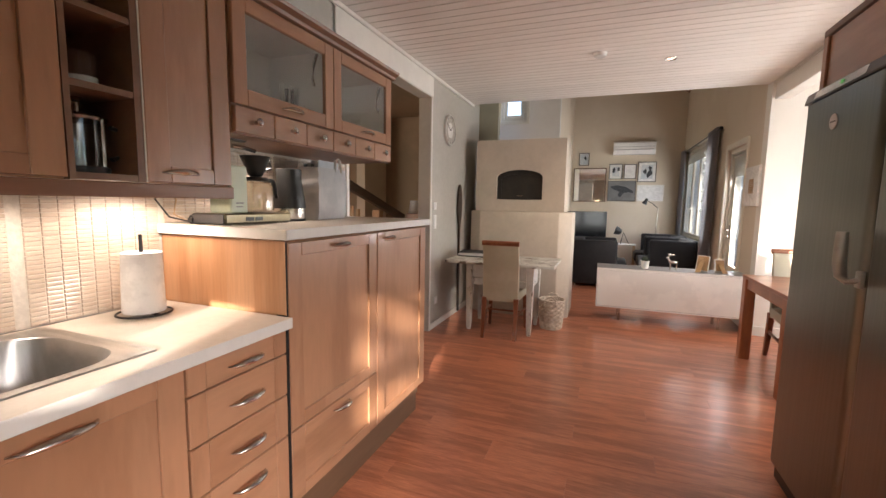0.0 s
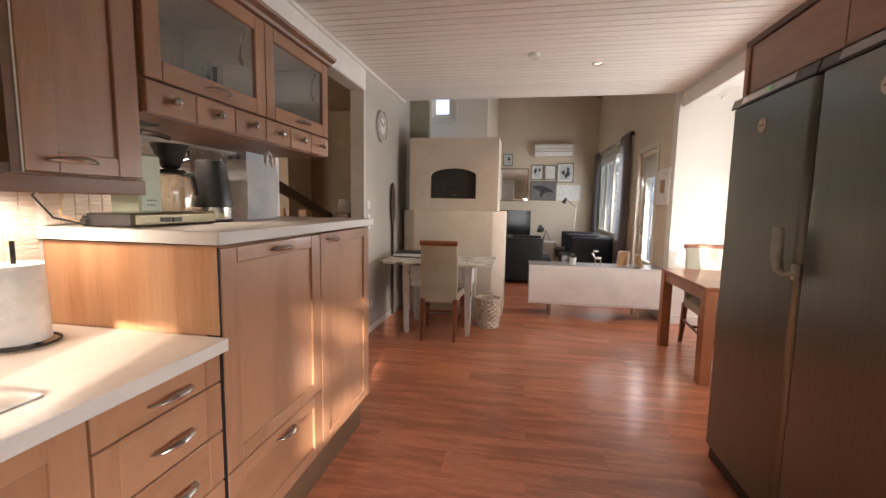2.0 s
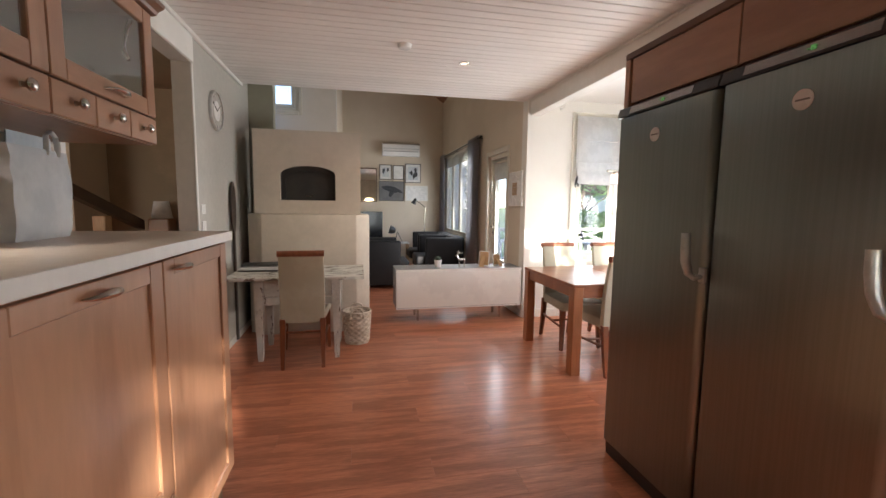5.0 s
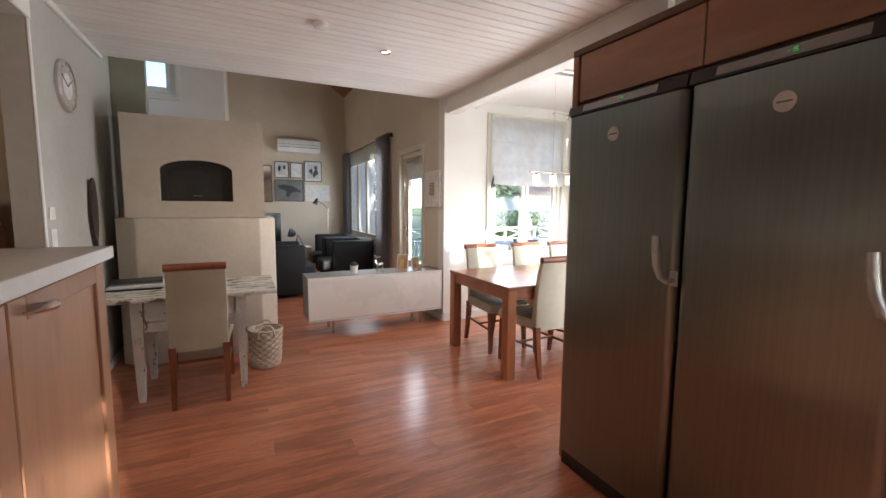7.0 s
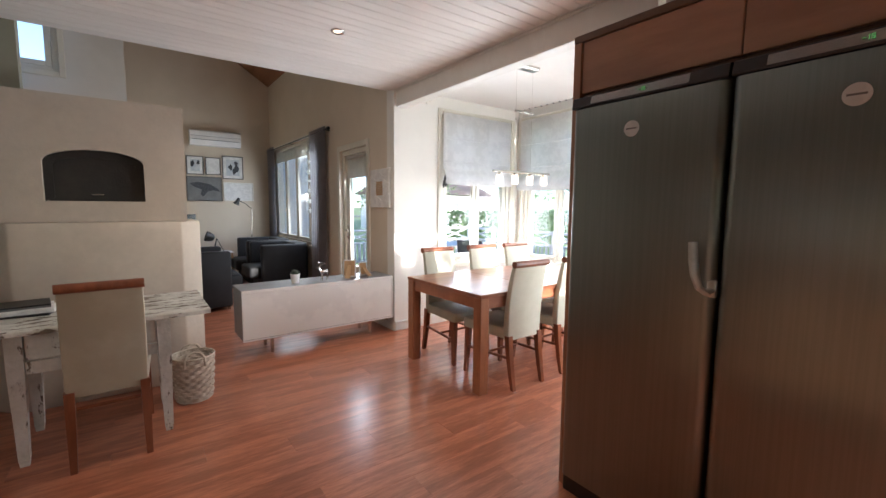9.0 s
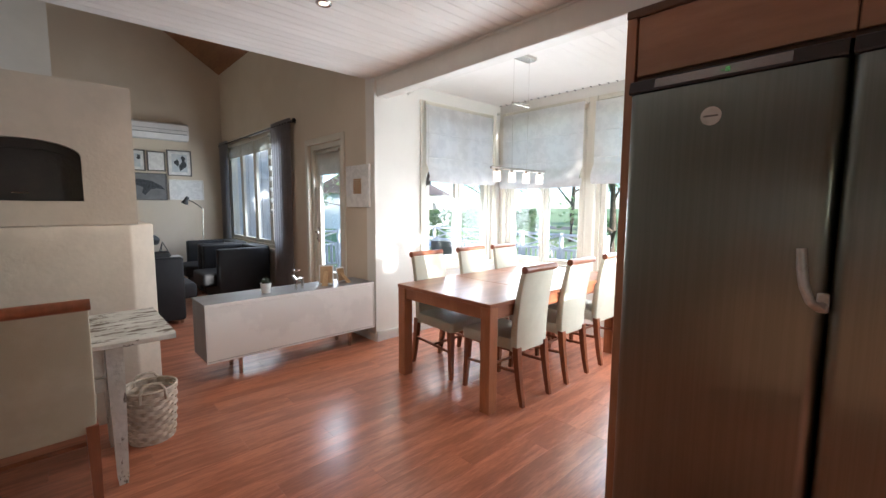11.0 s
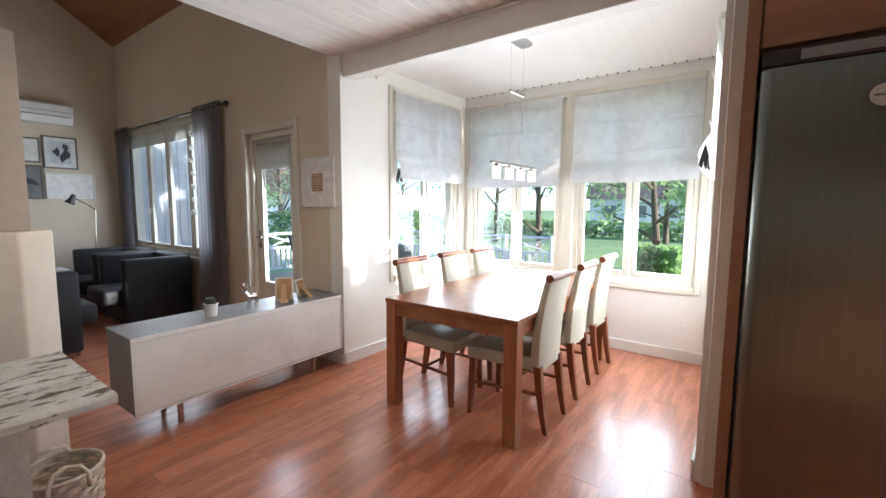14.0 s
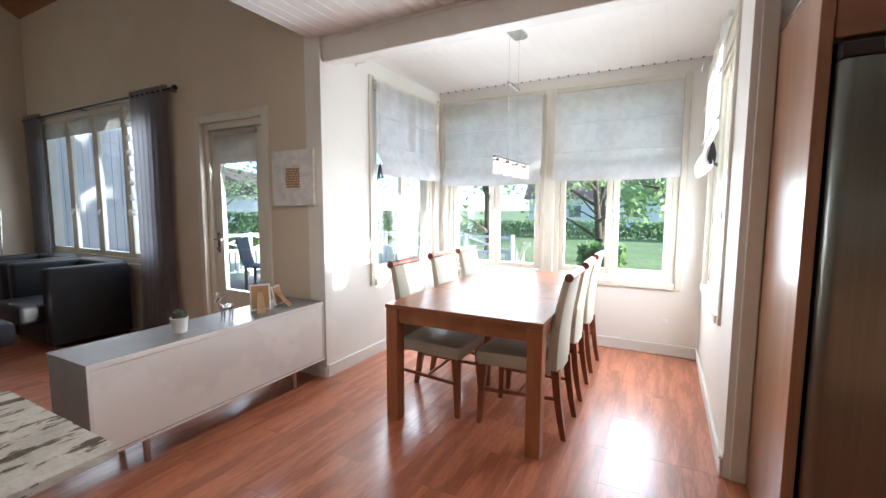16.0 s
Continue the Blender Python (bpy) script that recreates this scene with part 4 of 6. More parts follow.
# ---- dining corner ----
def dining_chair(m, label, group, cloth=UPHOLSTERY):
    """Faces local +y; the origin is on the floor under the middle of the seat."""
    c = thing("dining_chair", m, label, "chair", group)
    w, f = 0.18, 0.215
    for s in (-1, 1):
        bm = bmesh.new()
        secs = []
        for y, z, h in ((-0.285, 0.0, 0.015), (-0.262, 0.12, 0.018), (-0.238, 0.28, 0.021), (-0.225, 0.42, 0.023)):
            x = s * (w - 0.016)
            secs.append([(x - h, y - h, z), (x + h, y - h, z), (x + h, y + h, z), (x - h, y + h, z)])
        loft(bm, secs)
        part("rear_leg", bm, CHERRY, c)
        bm = bmesh.new()
        secs = []
        for x, y, z, h in ((f - 0.012, 0.245, 0.0, 0.014), (f - 0.02, 0.235, 0.2, 0.019), (f - 0.025, 0.225, 0.4, 0.023)):
            secs.append([(s * x - h, y - h, z), (s * x + h, y - h, z), (s * x + h, y + h, z), (s * x - h, y + h, z)])
        loft(bm, secs)
        part("front_leg", bm, CHERRY, c)
        bm = bmesh.new()
        rod(bm, (s * (w - 0.012), -0.245, 0.245), (s * (f - 0.018), 0.225, 0.225), 0.012, seg=8)
        part("stretcher", bm, CHERRY, c)
    bm = bmesh.new()
    rod(bm, (-w - 0.005, 0.0, 0.235), (w + 0.005, 0.0, 0.235), 0.011, seg=8)
    part("stretcher", bm, CHERRY, c)
    bm = bmesh.new()
    secs = []
    for z, k in ((0.395, 0.0), (0.405, 0.006), (0.455, 0.008), (0.475, 0.002), (0.485, -0.02)):
        secs.append([(x, y, z + (0.008 if abs(x) < 0.1 and z > 0.47 else 0)) for x, y in rounded_trapezoid(w + k, f + k, -0.2, 0.265 + k, 0.03)])
    loft(bm, secs)
    part("seat", bm, cloth, c, smooth=True)
    bm = bmesh.new()
    secs = []
    for i in range(13):
        u = i / 12
        z = 0.385 + 0.585 * u
        y = -0.205 - 0.045 * u - 0.028 * u * u + 0.012 * math.sin(u * math.pi)
        t = 0.033 - 0.011 * u
        h = w + 0.004 * math.sin(u * math.pi)
        secs.append([(x, yy, z) for x, yy in rounded(-h, h, y - t, y + t, 0.014, 2)])
    loft(bm, secs)
    part("backrest", bm, cloth, c, smooth=True)
    bm = bmesh.new()
    rod(bm, (-w - 0.006, -0.290, 0.983), (w + 0.006, -0.290, 0.983), 0.026, seg=16)
    part("top_rail", bm, CHERRY, c, "rounded cherry wood top rail", True)
    return c


def rounded_trapezoid(back, front, y0, y1, r):
    pts = []
    for x, y, a in ((front - r, y1 - r, 0), (-front + r, y1 - r, 90), (-back + r, y0 + r, 180), (back - r, y0 + r, 270)):
        for i in range(4):
            t = radians(a + 30 * i)
            pts.append((x + r * math.cos(t), y + r * math.sin(t)))
    return pts


LABEL = "cherry wood dining chair with cream upholstery and a rolled top rail"
GROUP = "chairs round the dining table"
first = dining_chair(pose(1.69, 3.7, 0), LABEL, GROUP)
for x, y, turn in ((2.275, 3.71, 1), (2.87, 3.715, -1), (1.67, 4.34, 181), (2.255, 4.35, 179), (2.77, 4.345, 180)):
    copy_thing(first, pose(x, y, 0, 0, 0, turn))
dining_chair(pose(-0.935, 4.33, 0, 0, 0, 2), "cherry wood chair pushed up to the worn desk, its upholstery darkened for shade", "desk chair", DESK_CLOTH_SHADED)


def dining_table():
    t = thing("dining_table", pose(2.21, 4.0, 0.008, 0, 0, 0.4), "reddish brown wooden dining table with thick square legs", "table")
    x0, x1, y0, y1 = -0.97, 0.92, -0.508, 0.508
    for k, (a, b) in enumerate(((x0, -0.318), (-0.316, 0.268), (0.27, x1))):
        part("tabletop", made((a, b, y0, y1, 0.733, 0.762), bevel=0.003), TABLE_WOOD, t)
    for sx in (x0 + 0.004, x1 - 0.089):
        for sy in (y0 + 0.004, y1 - 0.089):
            part("leg", made((sx, sx + 0.085, sy, sy + 0.085, -0.008, 0.732), bevel=0.004), TABLE_LEG, t)
    for y in (y0 + 0.02, y1 - 0.042):
        part("apron", made((x0 + 0.09, x1 - 0.09, y, y + 0.022, 0.645, 0.732), bevel=0.002), TABLE_WOOD, t)
    for x in (x0 + 0.02, x1 - 0.042):
        part("apron", made((x, x + 0.022, y0 + 0.09, y1 - 0.09, 0.645, 0.732), bevel=0.002), TABLE_LEG, t)


dining_table()


def vase():
    v = thing("glass_vase", pose(2.86, 4.12, 0.7705), "small clear glass vase with a few twigs on the table", "vase")
    bm = bmesh.new()
    lathe(bm, [(0.03, 0), (0.012, 0.008), (0.006, 0.03), (0.007, 0.09), (0.03, 0.115), (0.042, 0.15), (0.036, 0.19), (0.03, 0.2), (0.027, 0.2), (0.034, 0.15), (0.02, 0.118)], seg=20)
    part("body", bm, SHELF_GLASS, v, smooth=True).visible_shadow = False
    rng = random.Random(5)
    for k in range(5):
        a = k * 1.3
        bm = bmesh.new()
        top = Vector((0.09 * math.cos(a), 0.09 * math.sin(a), 0.26 + 0.03 * rng.random()))
        tube(bm, [(0, 0, 0.12), top * 0.5 + Vector((0, 0, 0.09)), top], [0.002, 0.002, 0.001], 6)
        ball(bm, top, 0.007, 0.007, 0.014, 5, 7)
        part("twig", bm, PAPER, v)


vase()


LAMP_GLOW = material("lamp_shade", (1.0, 0.82, 0.6), 0.5, emission=0.42)


def pendant():
    p = thing("pendant_lamp", pose(2.17, 3.985, 0, 0, 0, 88), "silver bar pendant with four lit glass shades on thin wires", "pendant lamp")
    zc = CEIL + 0.02
    bm = bmesh.new()
    prism(bm, [(-0.055, zc - 0.001), (-0.055, zc - 0.02), (-0.035, zc - 0.03), (0.035, zc - 0.03), (0.055, zc - 0.02), (0.055, zc - 0.001)], "y", -0.13, 0.13)
    part("canopy", bm, CHROME, p)
    for y in (-0.1, 0.1):
        bm = bmesh.new()
        rod(bm, (0, y, 1.742), (0, y, zc - 0.03), 0.0012, seg=6)
        part("wire", bm, CHROME, p)
    part("slide_bar", made((-0.008, 0.008, -0.115, 0.115, 2.27, 2.29), bevel=0.003), CHROME, p)
    part("lamp_bar", made((-0.011, 0.011, -0.36, 0.36, 1.722, 1.742), bevel=0.003), CHROME, p)
    for k in range(4):
        y = -0.285 + 0.19 * k
        bm = bmesh.new()
        lathe(bm, [(0.029, 1.622), (0.031, 1.632), (0.031, 1.695), (0.029, 1.705)], (0, y, 0), 20)
        part("lamp_shade", bm, LAMP_GLOW, p, "glowing white glass shade", True)
        bm = bmesh.new()
        rod(bm, (0, y, 1.7055), (0, y, 1.7225), 0.015, seg=12)
        part("socket", bm, CHROME, p)


pendant()

# ---- sideboard and what stands on it ----
side = thing("sideboard", pose(-0.025, 5.3, 0, 0, 0, 0.8), "low sideboard with a white lacquered front and grey sides", "sideboard")
part("body", made((0.004, 1.561, 0.014, 0.396, 0.163, 0.62), bevel=0.002), GREY_BOARD, side)
part("top", made((0, 1.565, 0.001, 0.4, 0.6205, 0.636), bevel=0.002), GREY_BOARD, side)
part("front_panel", made((0.012, 1.553, 0.0, 0.013, 0.176, 0.606), bevel=0.003), LACQUER, side, "white lacquered front panel")
part("front_rim", made((0, 1.565, -0.004, 0.0005, 0.608, 0.636), (0, 1.565, -0.004, 0.0005, 0.16, 0.174), (0, 0.011, -0.004, 0.0005, 0.1745, 0.6075), (1.554, 1.565, -0.004, 0.0005, 0.1745, 0.6075), bevel=0.001), LACQUER, side)
for x in (0.27, 1.31):
    for y in (0.07, 0.33):
        bm = made((x - 0.014, x + 0.014, y - 0.014, y + 0.014, 0, 0.162), bevel=0.003)
        part("leg", bm, CHROME, side, "square metal leg")


def pot():
    p = thing("potted_cactus", pose(0.505, 5.465, 0.637), "small round cactus in a white ceramic pot on the sideboard", "potted plant")
    bm = bmesh.new()
    lathe(bm, [(0.034, 0), (0.038, 0.004), (0.046, 0.085), (0.05, 0.09), (0.045, 0.092), (0.042, 0.08), (0.01, 0.075)], seg=28)
    part("pot", bm, LACQUER, p, smooth=True)
    bm = bmesh.new()
    rng = random.Random(3)
    ball(bm, (0, 0, 0.095), 0.036, 0.036, 0.034, 8, 16)
    for _ in range(260):
        a, b = rng.uniform(0, math.tau), rng.uniform(-0.1, 1.4)
        d = Vector((math.cos(a) * math.cos(b), math.sin(a) * math.cos(b), math.sin(b)))
        c = Vector((0, 0, 0.095)) + d * 0.033
        s = d.orthogonal().normalized() * 0.002
        bm.faces.new([bm.verts.new(c + s), bm.verts.new(c - s), bm.verts.new(c + d * 0.016)])
    part("plant", bm, CACTUS, p, "dark green spiny cactus")


CACTUS = material("cactus_green", (0.035, 0.05, 0.03), 0.7, second=(0.06, 0.08, 0.05), scale=60, contrast=0.5)
pot()


def deer():
    bm = bmesh.new()
    ball(bm, (0, 0, 0.085), 0.042, 0.017, 0.019, 8, 12)
    for x, y in ((-0.03, -0.01), (-0.03, 0.01), (0.03, -0.01), (0.03, 0.01)):
        tube(bm, [(x, y, 0.085), (x + 0.004, y, 0.045), (x, y * 1.2, 0.0)], [0.009, 0.0055, 0.004], 8)
    tube(bm, [(-0.032, 0, 0.09), (-0.048, 0, 0.115), (-0.052, 0, 0.135)], [0.014, 0.01, 0.008], 8)
    tube(bm, [(-0.046, 0, 0.14), (-0.062, 0, 0.136), (-0.078, 0, 0.128)], [0.012, 0.01, 0.005], 8)
    for s in (-1, 1):
        tube(bm, [(-0.05, 0.006 * s, 0.145), (-0.04, 0.022 * s, 0.158), (-0.012, 0.034 * s, 0.165), (0.002, 0.032 * s, 0.175)], [0.0045, 0.004, 0.0035, 0.002], 6)
        tube(bm, [(-0.04, 0.022 * s, 0.158), (-0.05, 0.03 * s, 0.178)], [0.004, 0.002], 6)
        tube(bm, [(-0.02, 0.031 * s, 0.163), (-0.03, 0.04 * s, 0.182)], [0.004, 0.002], 6)
    tube(bm, [(0.04, 0, 0.092), (0.05, 0, 0.098)], [0.006, 0.002], 6)
    d = solid("deer_figurine", bm, SILVER, "silver deer figurine standing on the sideboard", "figurine", smooth=True)
    d.matrix_basis = pose(0.8, 5.45, 0.6375, 0, 0, 8) @ Matrix.Scale(1.08, 4)


SILVER = material("polished_silver", (0.7, 0.68, 0.64), 0.15, 1.0)
deer()
PINE = material("pine_wood", (0.50, 0.32, 0.17), 0.5, second=(0.42, 0.25, 0.12), scale=3, stretch=(6, 6, 0.6), contrast=0.4, fine=0.1)


def photo_frame(m, w, h, label):
    f = thing("photo_frame", m, label, "photo frame", "photo frames on the sideboard")
    lean = Matrix.Rotation(radians(-12), 4, "X")
    bm = made((-w / 2, w / 2, -0.006, 0.006, 0, h), bevel=0.003)
    bmesh.ops.transform(bm, matrix=lean, verts=bm.verts)
    part("frame", bm, PAPER, f)
    bm = made((-w / 2 + 0.012, w / 2 - 0.012, -0.009, -0.0065, 0.014, h - 0.012))
    bmesh.ops.transform(bm, matrix=lean, verts=bm.verts)
    part("back_board", bm, PINE, f, "bare wooden back board")
    bm = bmesh.new()
    loft(bm, [[(-0.018, 0.03 - 0.006, 0.72 * h), (0.018, 0.03 - 0.006, 0.72 * h), (0.018, 0.03, 0.72 * h), (-0.018, 0.03, 0.72 * h)],
              [(-0.03, -0.095, 0.0), (0.03, -0.095, 0.0), (0.03, -0.089, 0.0), (-0.03, -0.089, 0.0)]])
    part("strut", bm, PINE, f)


photo_frame(pose(1.1, 5.5, 0.637, 0, 0, -35), 0.14, 0.19, "photo frame seen from its wooden back")
photo_frame(pose(1.29, 5.53, 0.637, 0, 0, 20), 0.12, 0.15, "small photo frame seen from its wooden back")
art = thing("wall_art", pose(1.559, 5.61, 1.616, 0, 0, 90), "white relief picture with a tan square on the beige wall", "picture")
part("canvas", made((-0.23, 0.23, 0.001, 0.03, -0.22, 0.22), bevel=0.004), PAPER, art)
bm = bmesh.new()
rng = random.Random(8)
for i in range(7):
    for k in range(8):
        x, z = -0.075 + i * 0.022, -0.07 + k * 0.02
        ball(bm, (x + rng.uniform(-0.004, 0.004), 0.034, z), 0.012, 0.006, 0.009, 4, 6)
part("tan_square", bm, PINE, art, "tan textured square")
for k in range(6):
    bm = bmesh.new()
    z = rng.uniform(-0.17, 0.17)
    tube(bm, [(-0.2 + 0.04 * i, 0.031, z + 0.02 * math.sin(i * 0.9 + k) + 0.006 * i) for i in range(10)], 0.003, 6)
    part("relief_line", bm, PAPER, art)


# ---- terrace door, curtains, roller blinds of the living room ----
door = thing("door_1", pose(KX1, 6.81, 0.02, 0, 0, -90), "white glazed terrace door with a roller blind half down", "door", kind="structure")
w, h = 0.84, 2.13
bm = made((0, 0.06, 0.03, 0.15, 0, h), (w - 0.06, w, 0.03, 0.15, 0, h), (0.06, w - 0.06, 0.03, 0.15, h - 0.06, h), (0.06, w - 0.06, 0.03, 0.15, 0, 0.02), bevel=0.004)
part("door_frame", bm, PAINT_CREAM, door)
bm = made((-0.07, -0.001, -0.02, 0.03, 0, h + 0.07), (w + 0.001, w + 0.07, -0.02, 0.03, 0, h + 0.07), (0, w, -0.02, 0.03, h + 0.001, h + 0.07), bevel=0.006)
part("casing", bm, PAINT_CREAM, door)
bm = made((0.064, 0.175, 0.06, 0.105, 0.024, h - 0.064), (w - 0.175, w - 0.064, 0.06, 0.105, 0.024, h - 0.064), (0.1751, w - 0.1751, 0.06, 0.105, 0.024, 0.58), (0.1751, w - 0.1751, 0.06, 0.105, h - 0.18, h - 0.064), bevel=0.004)
leaf = part("door_leaf", bm, PAINT_CREAM, door)
part("pane", made((0.175, w - 0.175, 0.08, 0.085, 0.58, h - 0.18)), WINDOW_GLASS, leaf).visible_shadow = False
bm = bmesh.new()
box(bm, 0.10, 0.135, 0.048, 0.06, 0.93, 1.12, bevel=0.004)
tube(bm, [(0.118, 0.05, 1.06), (0.118, 0.01, 1.06), (0.16, 0.005, 1.06), (0.22, 0.008, 1.058)], 0.008, 8)
rod(bm, (0.118, 0.048, 0.97), (0.118, 0.035, 0.97), 0.012, seg=12)
part("door_handle", bm, CHROME, leaf, "worn metal door handle", True)
part("roller_blind", made((0.15, w - 0.15, 0.05, 0.052, 1.76, h - 0.1)), ROLLER_CLOTH, leaf, "off-white roller blind")
bm = bmesh.new()
rod(bm, (0.14, 0.045, h - 0.1), (w - 0.14, 0.045, h - 0.1), 0.018, seg=12)
part("blind_roller", bm, ROLLER_CLOTH, leaf)
for k in range(4):
    b = thing("roller_blind", pose(KX1 + 0.02, 10.15 - k * 0.65, 2.44, 0, 0, -90), "short off-white roller blind at the window's top", "blind", "roller blinds of the living room")
    part("cloth", made((0.02, 0.63, 0.004, 0.006, -0.2, 0)), ROLLER_CLOTH, b)
    bm = bmesh.new()
    rod(bm, (0.015, 0.005, 0.004), (0.635, 0.005, 0.004), 0.013, seg=10)
    part("roller", bm, PAINT_WHITE, b)


def curtain(y0, y1, z0, z1, waves, label, seed):
    rng = random.Random(seed)
    bm = bmesh.new()
    n, grid = waves * 10, []
    for i in range(13):
        v = i / 12
        z = z1 + (z0 - z1) * v
        pinch = 1 - 0.12 * math.sin(v * math.pi)
        row = []
        for k in range(n + 1):
            u = k / n
            y = (y0 + y1) / 2 + (u - 0.5) * (y1 - y0) * pinch
            x = 1.5 + 0.028 * math.sin(u * waves * math.tau + 0.5 * math.sin(v * 4)) * (0.7 + 0.3 * v)
            row.append(bm.verts.new((x, y, z)))
        grid.append(row)
    for r, s in zip(grid, grid[1:]):
        for k in range(n):
            bm.faces.new((r[k], r[k + 1], s[k + 1], s[k]))
    bmesh.ops.solidify(bm, geom=bm.faces[:], thickness=0.0015)
    return solid("curtain", bm, CURTAIN_CLOTH, label, "curtain", "living room curtains", smooth=True)


curtain(7.22, 7.86, 0.04, 2.55, 7, "grey-violet curtain hanging from a rod", 1)
curtain(9.98, 10.42, 0.04, 2.55, 5, "grey-violet curtain hanging in the corner", 2)
rail = thing("curtain_rod", ORIGIN, "dark metal curtain rod with round end knobs", "curtain rod")
bm = bmesh.new()
rod(bm, (1.5, 7.1, 2.5), (1.5, 10.47, 2.5), 0.011, seg=10)
part("rod", bm, BLACK, rail)
bm = bmesh.new()
ball(bm, (1.5, 7.08, 2.5), 0.026, 0.026, 0.026)
part("finial", bm, BLACK, rail, smooth=True)
for y in (7.16, 8.9, 10.4):
    part("bracket", made((1.49, KX1 - 0.001, y - 0.008, y + 0.008, 2.48, 2.488)), BLACK, rail)
lights = thing("light_chain", pose(1.5, 7.93, 2.489), "string of round paper lights hanging at the window", "string lights")
bm = bmesh.new()
rod(bm, (0, 0, -1.25), (0, 0, 0), 0.002, seg=6)
part("cord", bm, PAPER, lights)
for k in range(8):
    bm = bmesh.new()
    ball(bm, (0.008 * (-1) ** k, 0.02 * (-1) ** k, -0.08 - 0.155 * k), 0.034, 0.034, 0.034)
    part("light_ball", bm, LIGHT_PAPER, lights, smooth=True)


# ---- living room ----
SCREEN = material("dark_screen", (0.01, 0.01, 0.011), 0.15, second=(0.008, 0.008, 0.009))

def armchair(m, label):
    a = thing("armchair", m, label, "armchair", "black leather armchairs")
    for s in (-1, 1):
        bm = made((-0.36, 0.34, s * 0.39 - 0.07, s * 0.39 + 0.07, 0.045, 0.795), bevel=0.03, segments=3)
        part("arm", bm, LEATHER, a, smooth=True)
    bm = made((-0.42, -0.2, -0.318, 0.318, 0.045, 0.8), bevel=0.03, segments=3)
    part("backrest", bm, LEATHER, a, smooth=True)
    bm = made((-0.198, 0.5, -0.317, 0.317, 0.26, 0.45), bevel=0.04, segments=3)
    part("seat_cushion", bm, LEATHER, a, smooth=True)
    part("seat_base", made((-0.198, 0.33, -0.317, 0.317, 0.05, 0.258), bevel=0.01), LEATHER, a)
    for x in (-0.33, 0.3):
        for y in (-0.4, 0.4):
            bm = bmesh.new()
            rod(bm, (x, y, 0), (x, y, 0.05), 0.018, 0.022, 10)
            part("foot", bm, CHROME, a)
    return a


chair_l = armchair(pose(-0.09, 7.86, 0), "black leather armchair in the middle of the living room")
for y in (8.5, 9.55):
    c = copy_thing(chair_l, pose(1.12, y, 0, 0, 0, 180))
    tagged(c, "black leather armchair standing below the window")

tv = thing("television", pose(-0.33, 9.15, 0, 0, 0, 35), "large dark flat television on a low bench", "television")
part("screen", made((-0.47, 0.47, -0.02, 0.02, 0.57, 1.25), bevel=0.006), SCREEN, tv)
part("stand", made((-0.2, 0.2, -0.1, 0.1, 0.502, 0.515), bevel=0.002), BLACK, tv)
part("neck", made((-0.05, 0.05, -0.015, 0.015, 0.5155, 0.569)), BLACK, tv)
bench = thing("tv_bench", pose(-0.33, 9.15, 0, 0, 0, 35), "low dark television bench against the wall", "bench")
part("body", made((-0.4, 0.4, -0.2, 0.2, 0.1, 0.5), bevel=0.004), BLACK, bench)
part("plinth", made((-0.38, 0.38, -0.18, 0.18, 0.0, 0.099)), BLACK, bench)
stand = thing("side_table", pose(0.47, 9.85, 0), "small white side table by the wall", "table")
part("tabletop", made((-0.2, 0.2, -0.2, 0.2, 0.54, 0.56), bevel=0.004), LACQUER, stand)
for x in (-0.17, 0.17):
    for y in (-0.17, 0.17):
        part("leg", made((x - 0.015, x + 0.015, y - 0.015, y + 0.015, 0, 0.539)), PINE, stand)
tl = thing("table_lamp", pose(0.42, 9.85, 0.561), "black tripod table lamp with a bowl shade", "table lamp")
bm = bmesh.new()
lathe(bm, [(0.03, -0.02), (0.06, 0.0), (0.085, 0.06), (0.095, 0.12), (0.09, 0.12), (0.075, 0.06), (0.03, 0.0)], seg=24)
bmesh.ops.transform(bm, matrix=Matrix.Translation((-0.06, 0, 0.25)) @ Matrix.Rotation(radians(-70), 4, "Y"), verts=bm.verts)
part("shade", bm, BLACK, tl, smooth=True)
for k in range(3):
    bm = bmesh.new()
    rod(bm, (0, 0, 0.24), (0.11 * math.cos(k * 2.09), 0.11 * math.sin(k * 2.09), 0), 0.006, seg=8)
    part("leg", bm, BLACK, tl)
fl = thing("floor_lamp", pose(1.05, 10.0, 0), "thin metal floor lamp with a small black head", "floor lamp")
bm = bmesh.new()
lathe(bm, [(0.13, 0), (0.13, 0.018), (0.02, 0.028)], seg=24)
part("base", bm, BLACK, fl)
bm = bmesh.new()
tube(bm, [(0, 0, 0.02), (0.0, 0, 0.8), (0.02, 0, 1.34)], 0.01, 8)
part("pole", bm, CHROME, fl, "silver lamp pole", True)
bm = bmesh.new()
tube(bm, [(0.02, 0, 1.34), (-0.1, 0, 1.44), (-0.21, 0, 1.5)], 0.007, 8)
part("arm", bm, BLACK, fl, smooth=True)
bm = bmesh.new()
lathe(bm, [(0.02, 0.07), (0.03, 0.05), (0.035, 0.0), (0.06, -0.06), (0.055, -0.06), (0.03, 0.0)], seg=20)
bmesh.ops.transform(bm, matrix=Matrix.Translation((-0.23, 0, 1.48)) @ Matrix.Rotation(radians(25), 4, "Y"), verts=bm.verts)
part("lamp_head", bm, BLACK, fl, smooth=True)

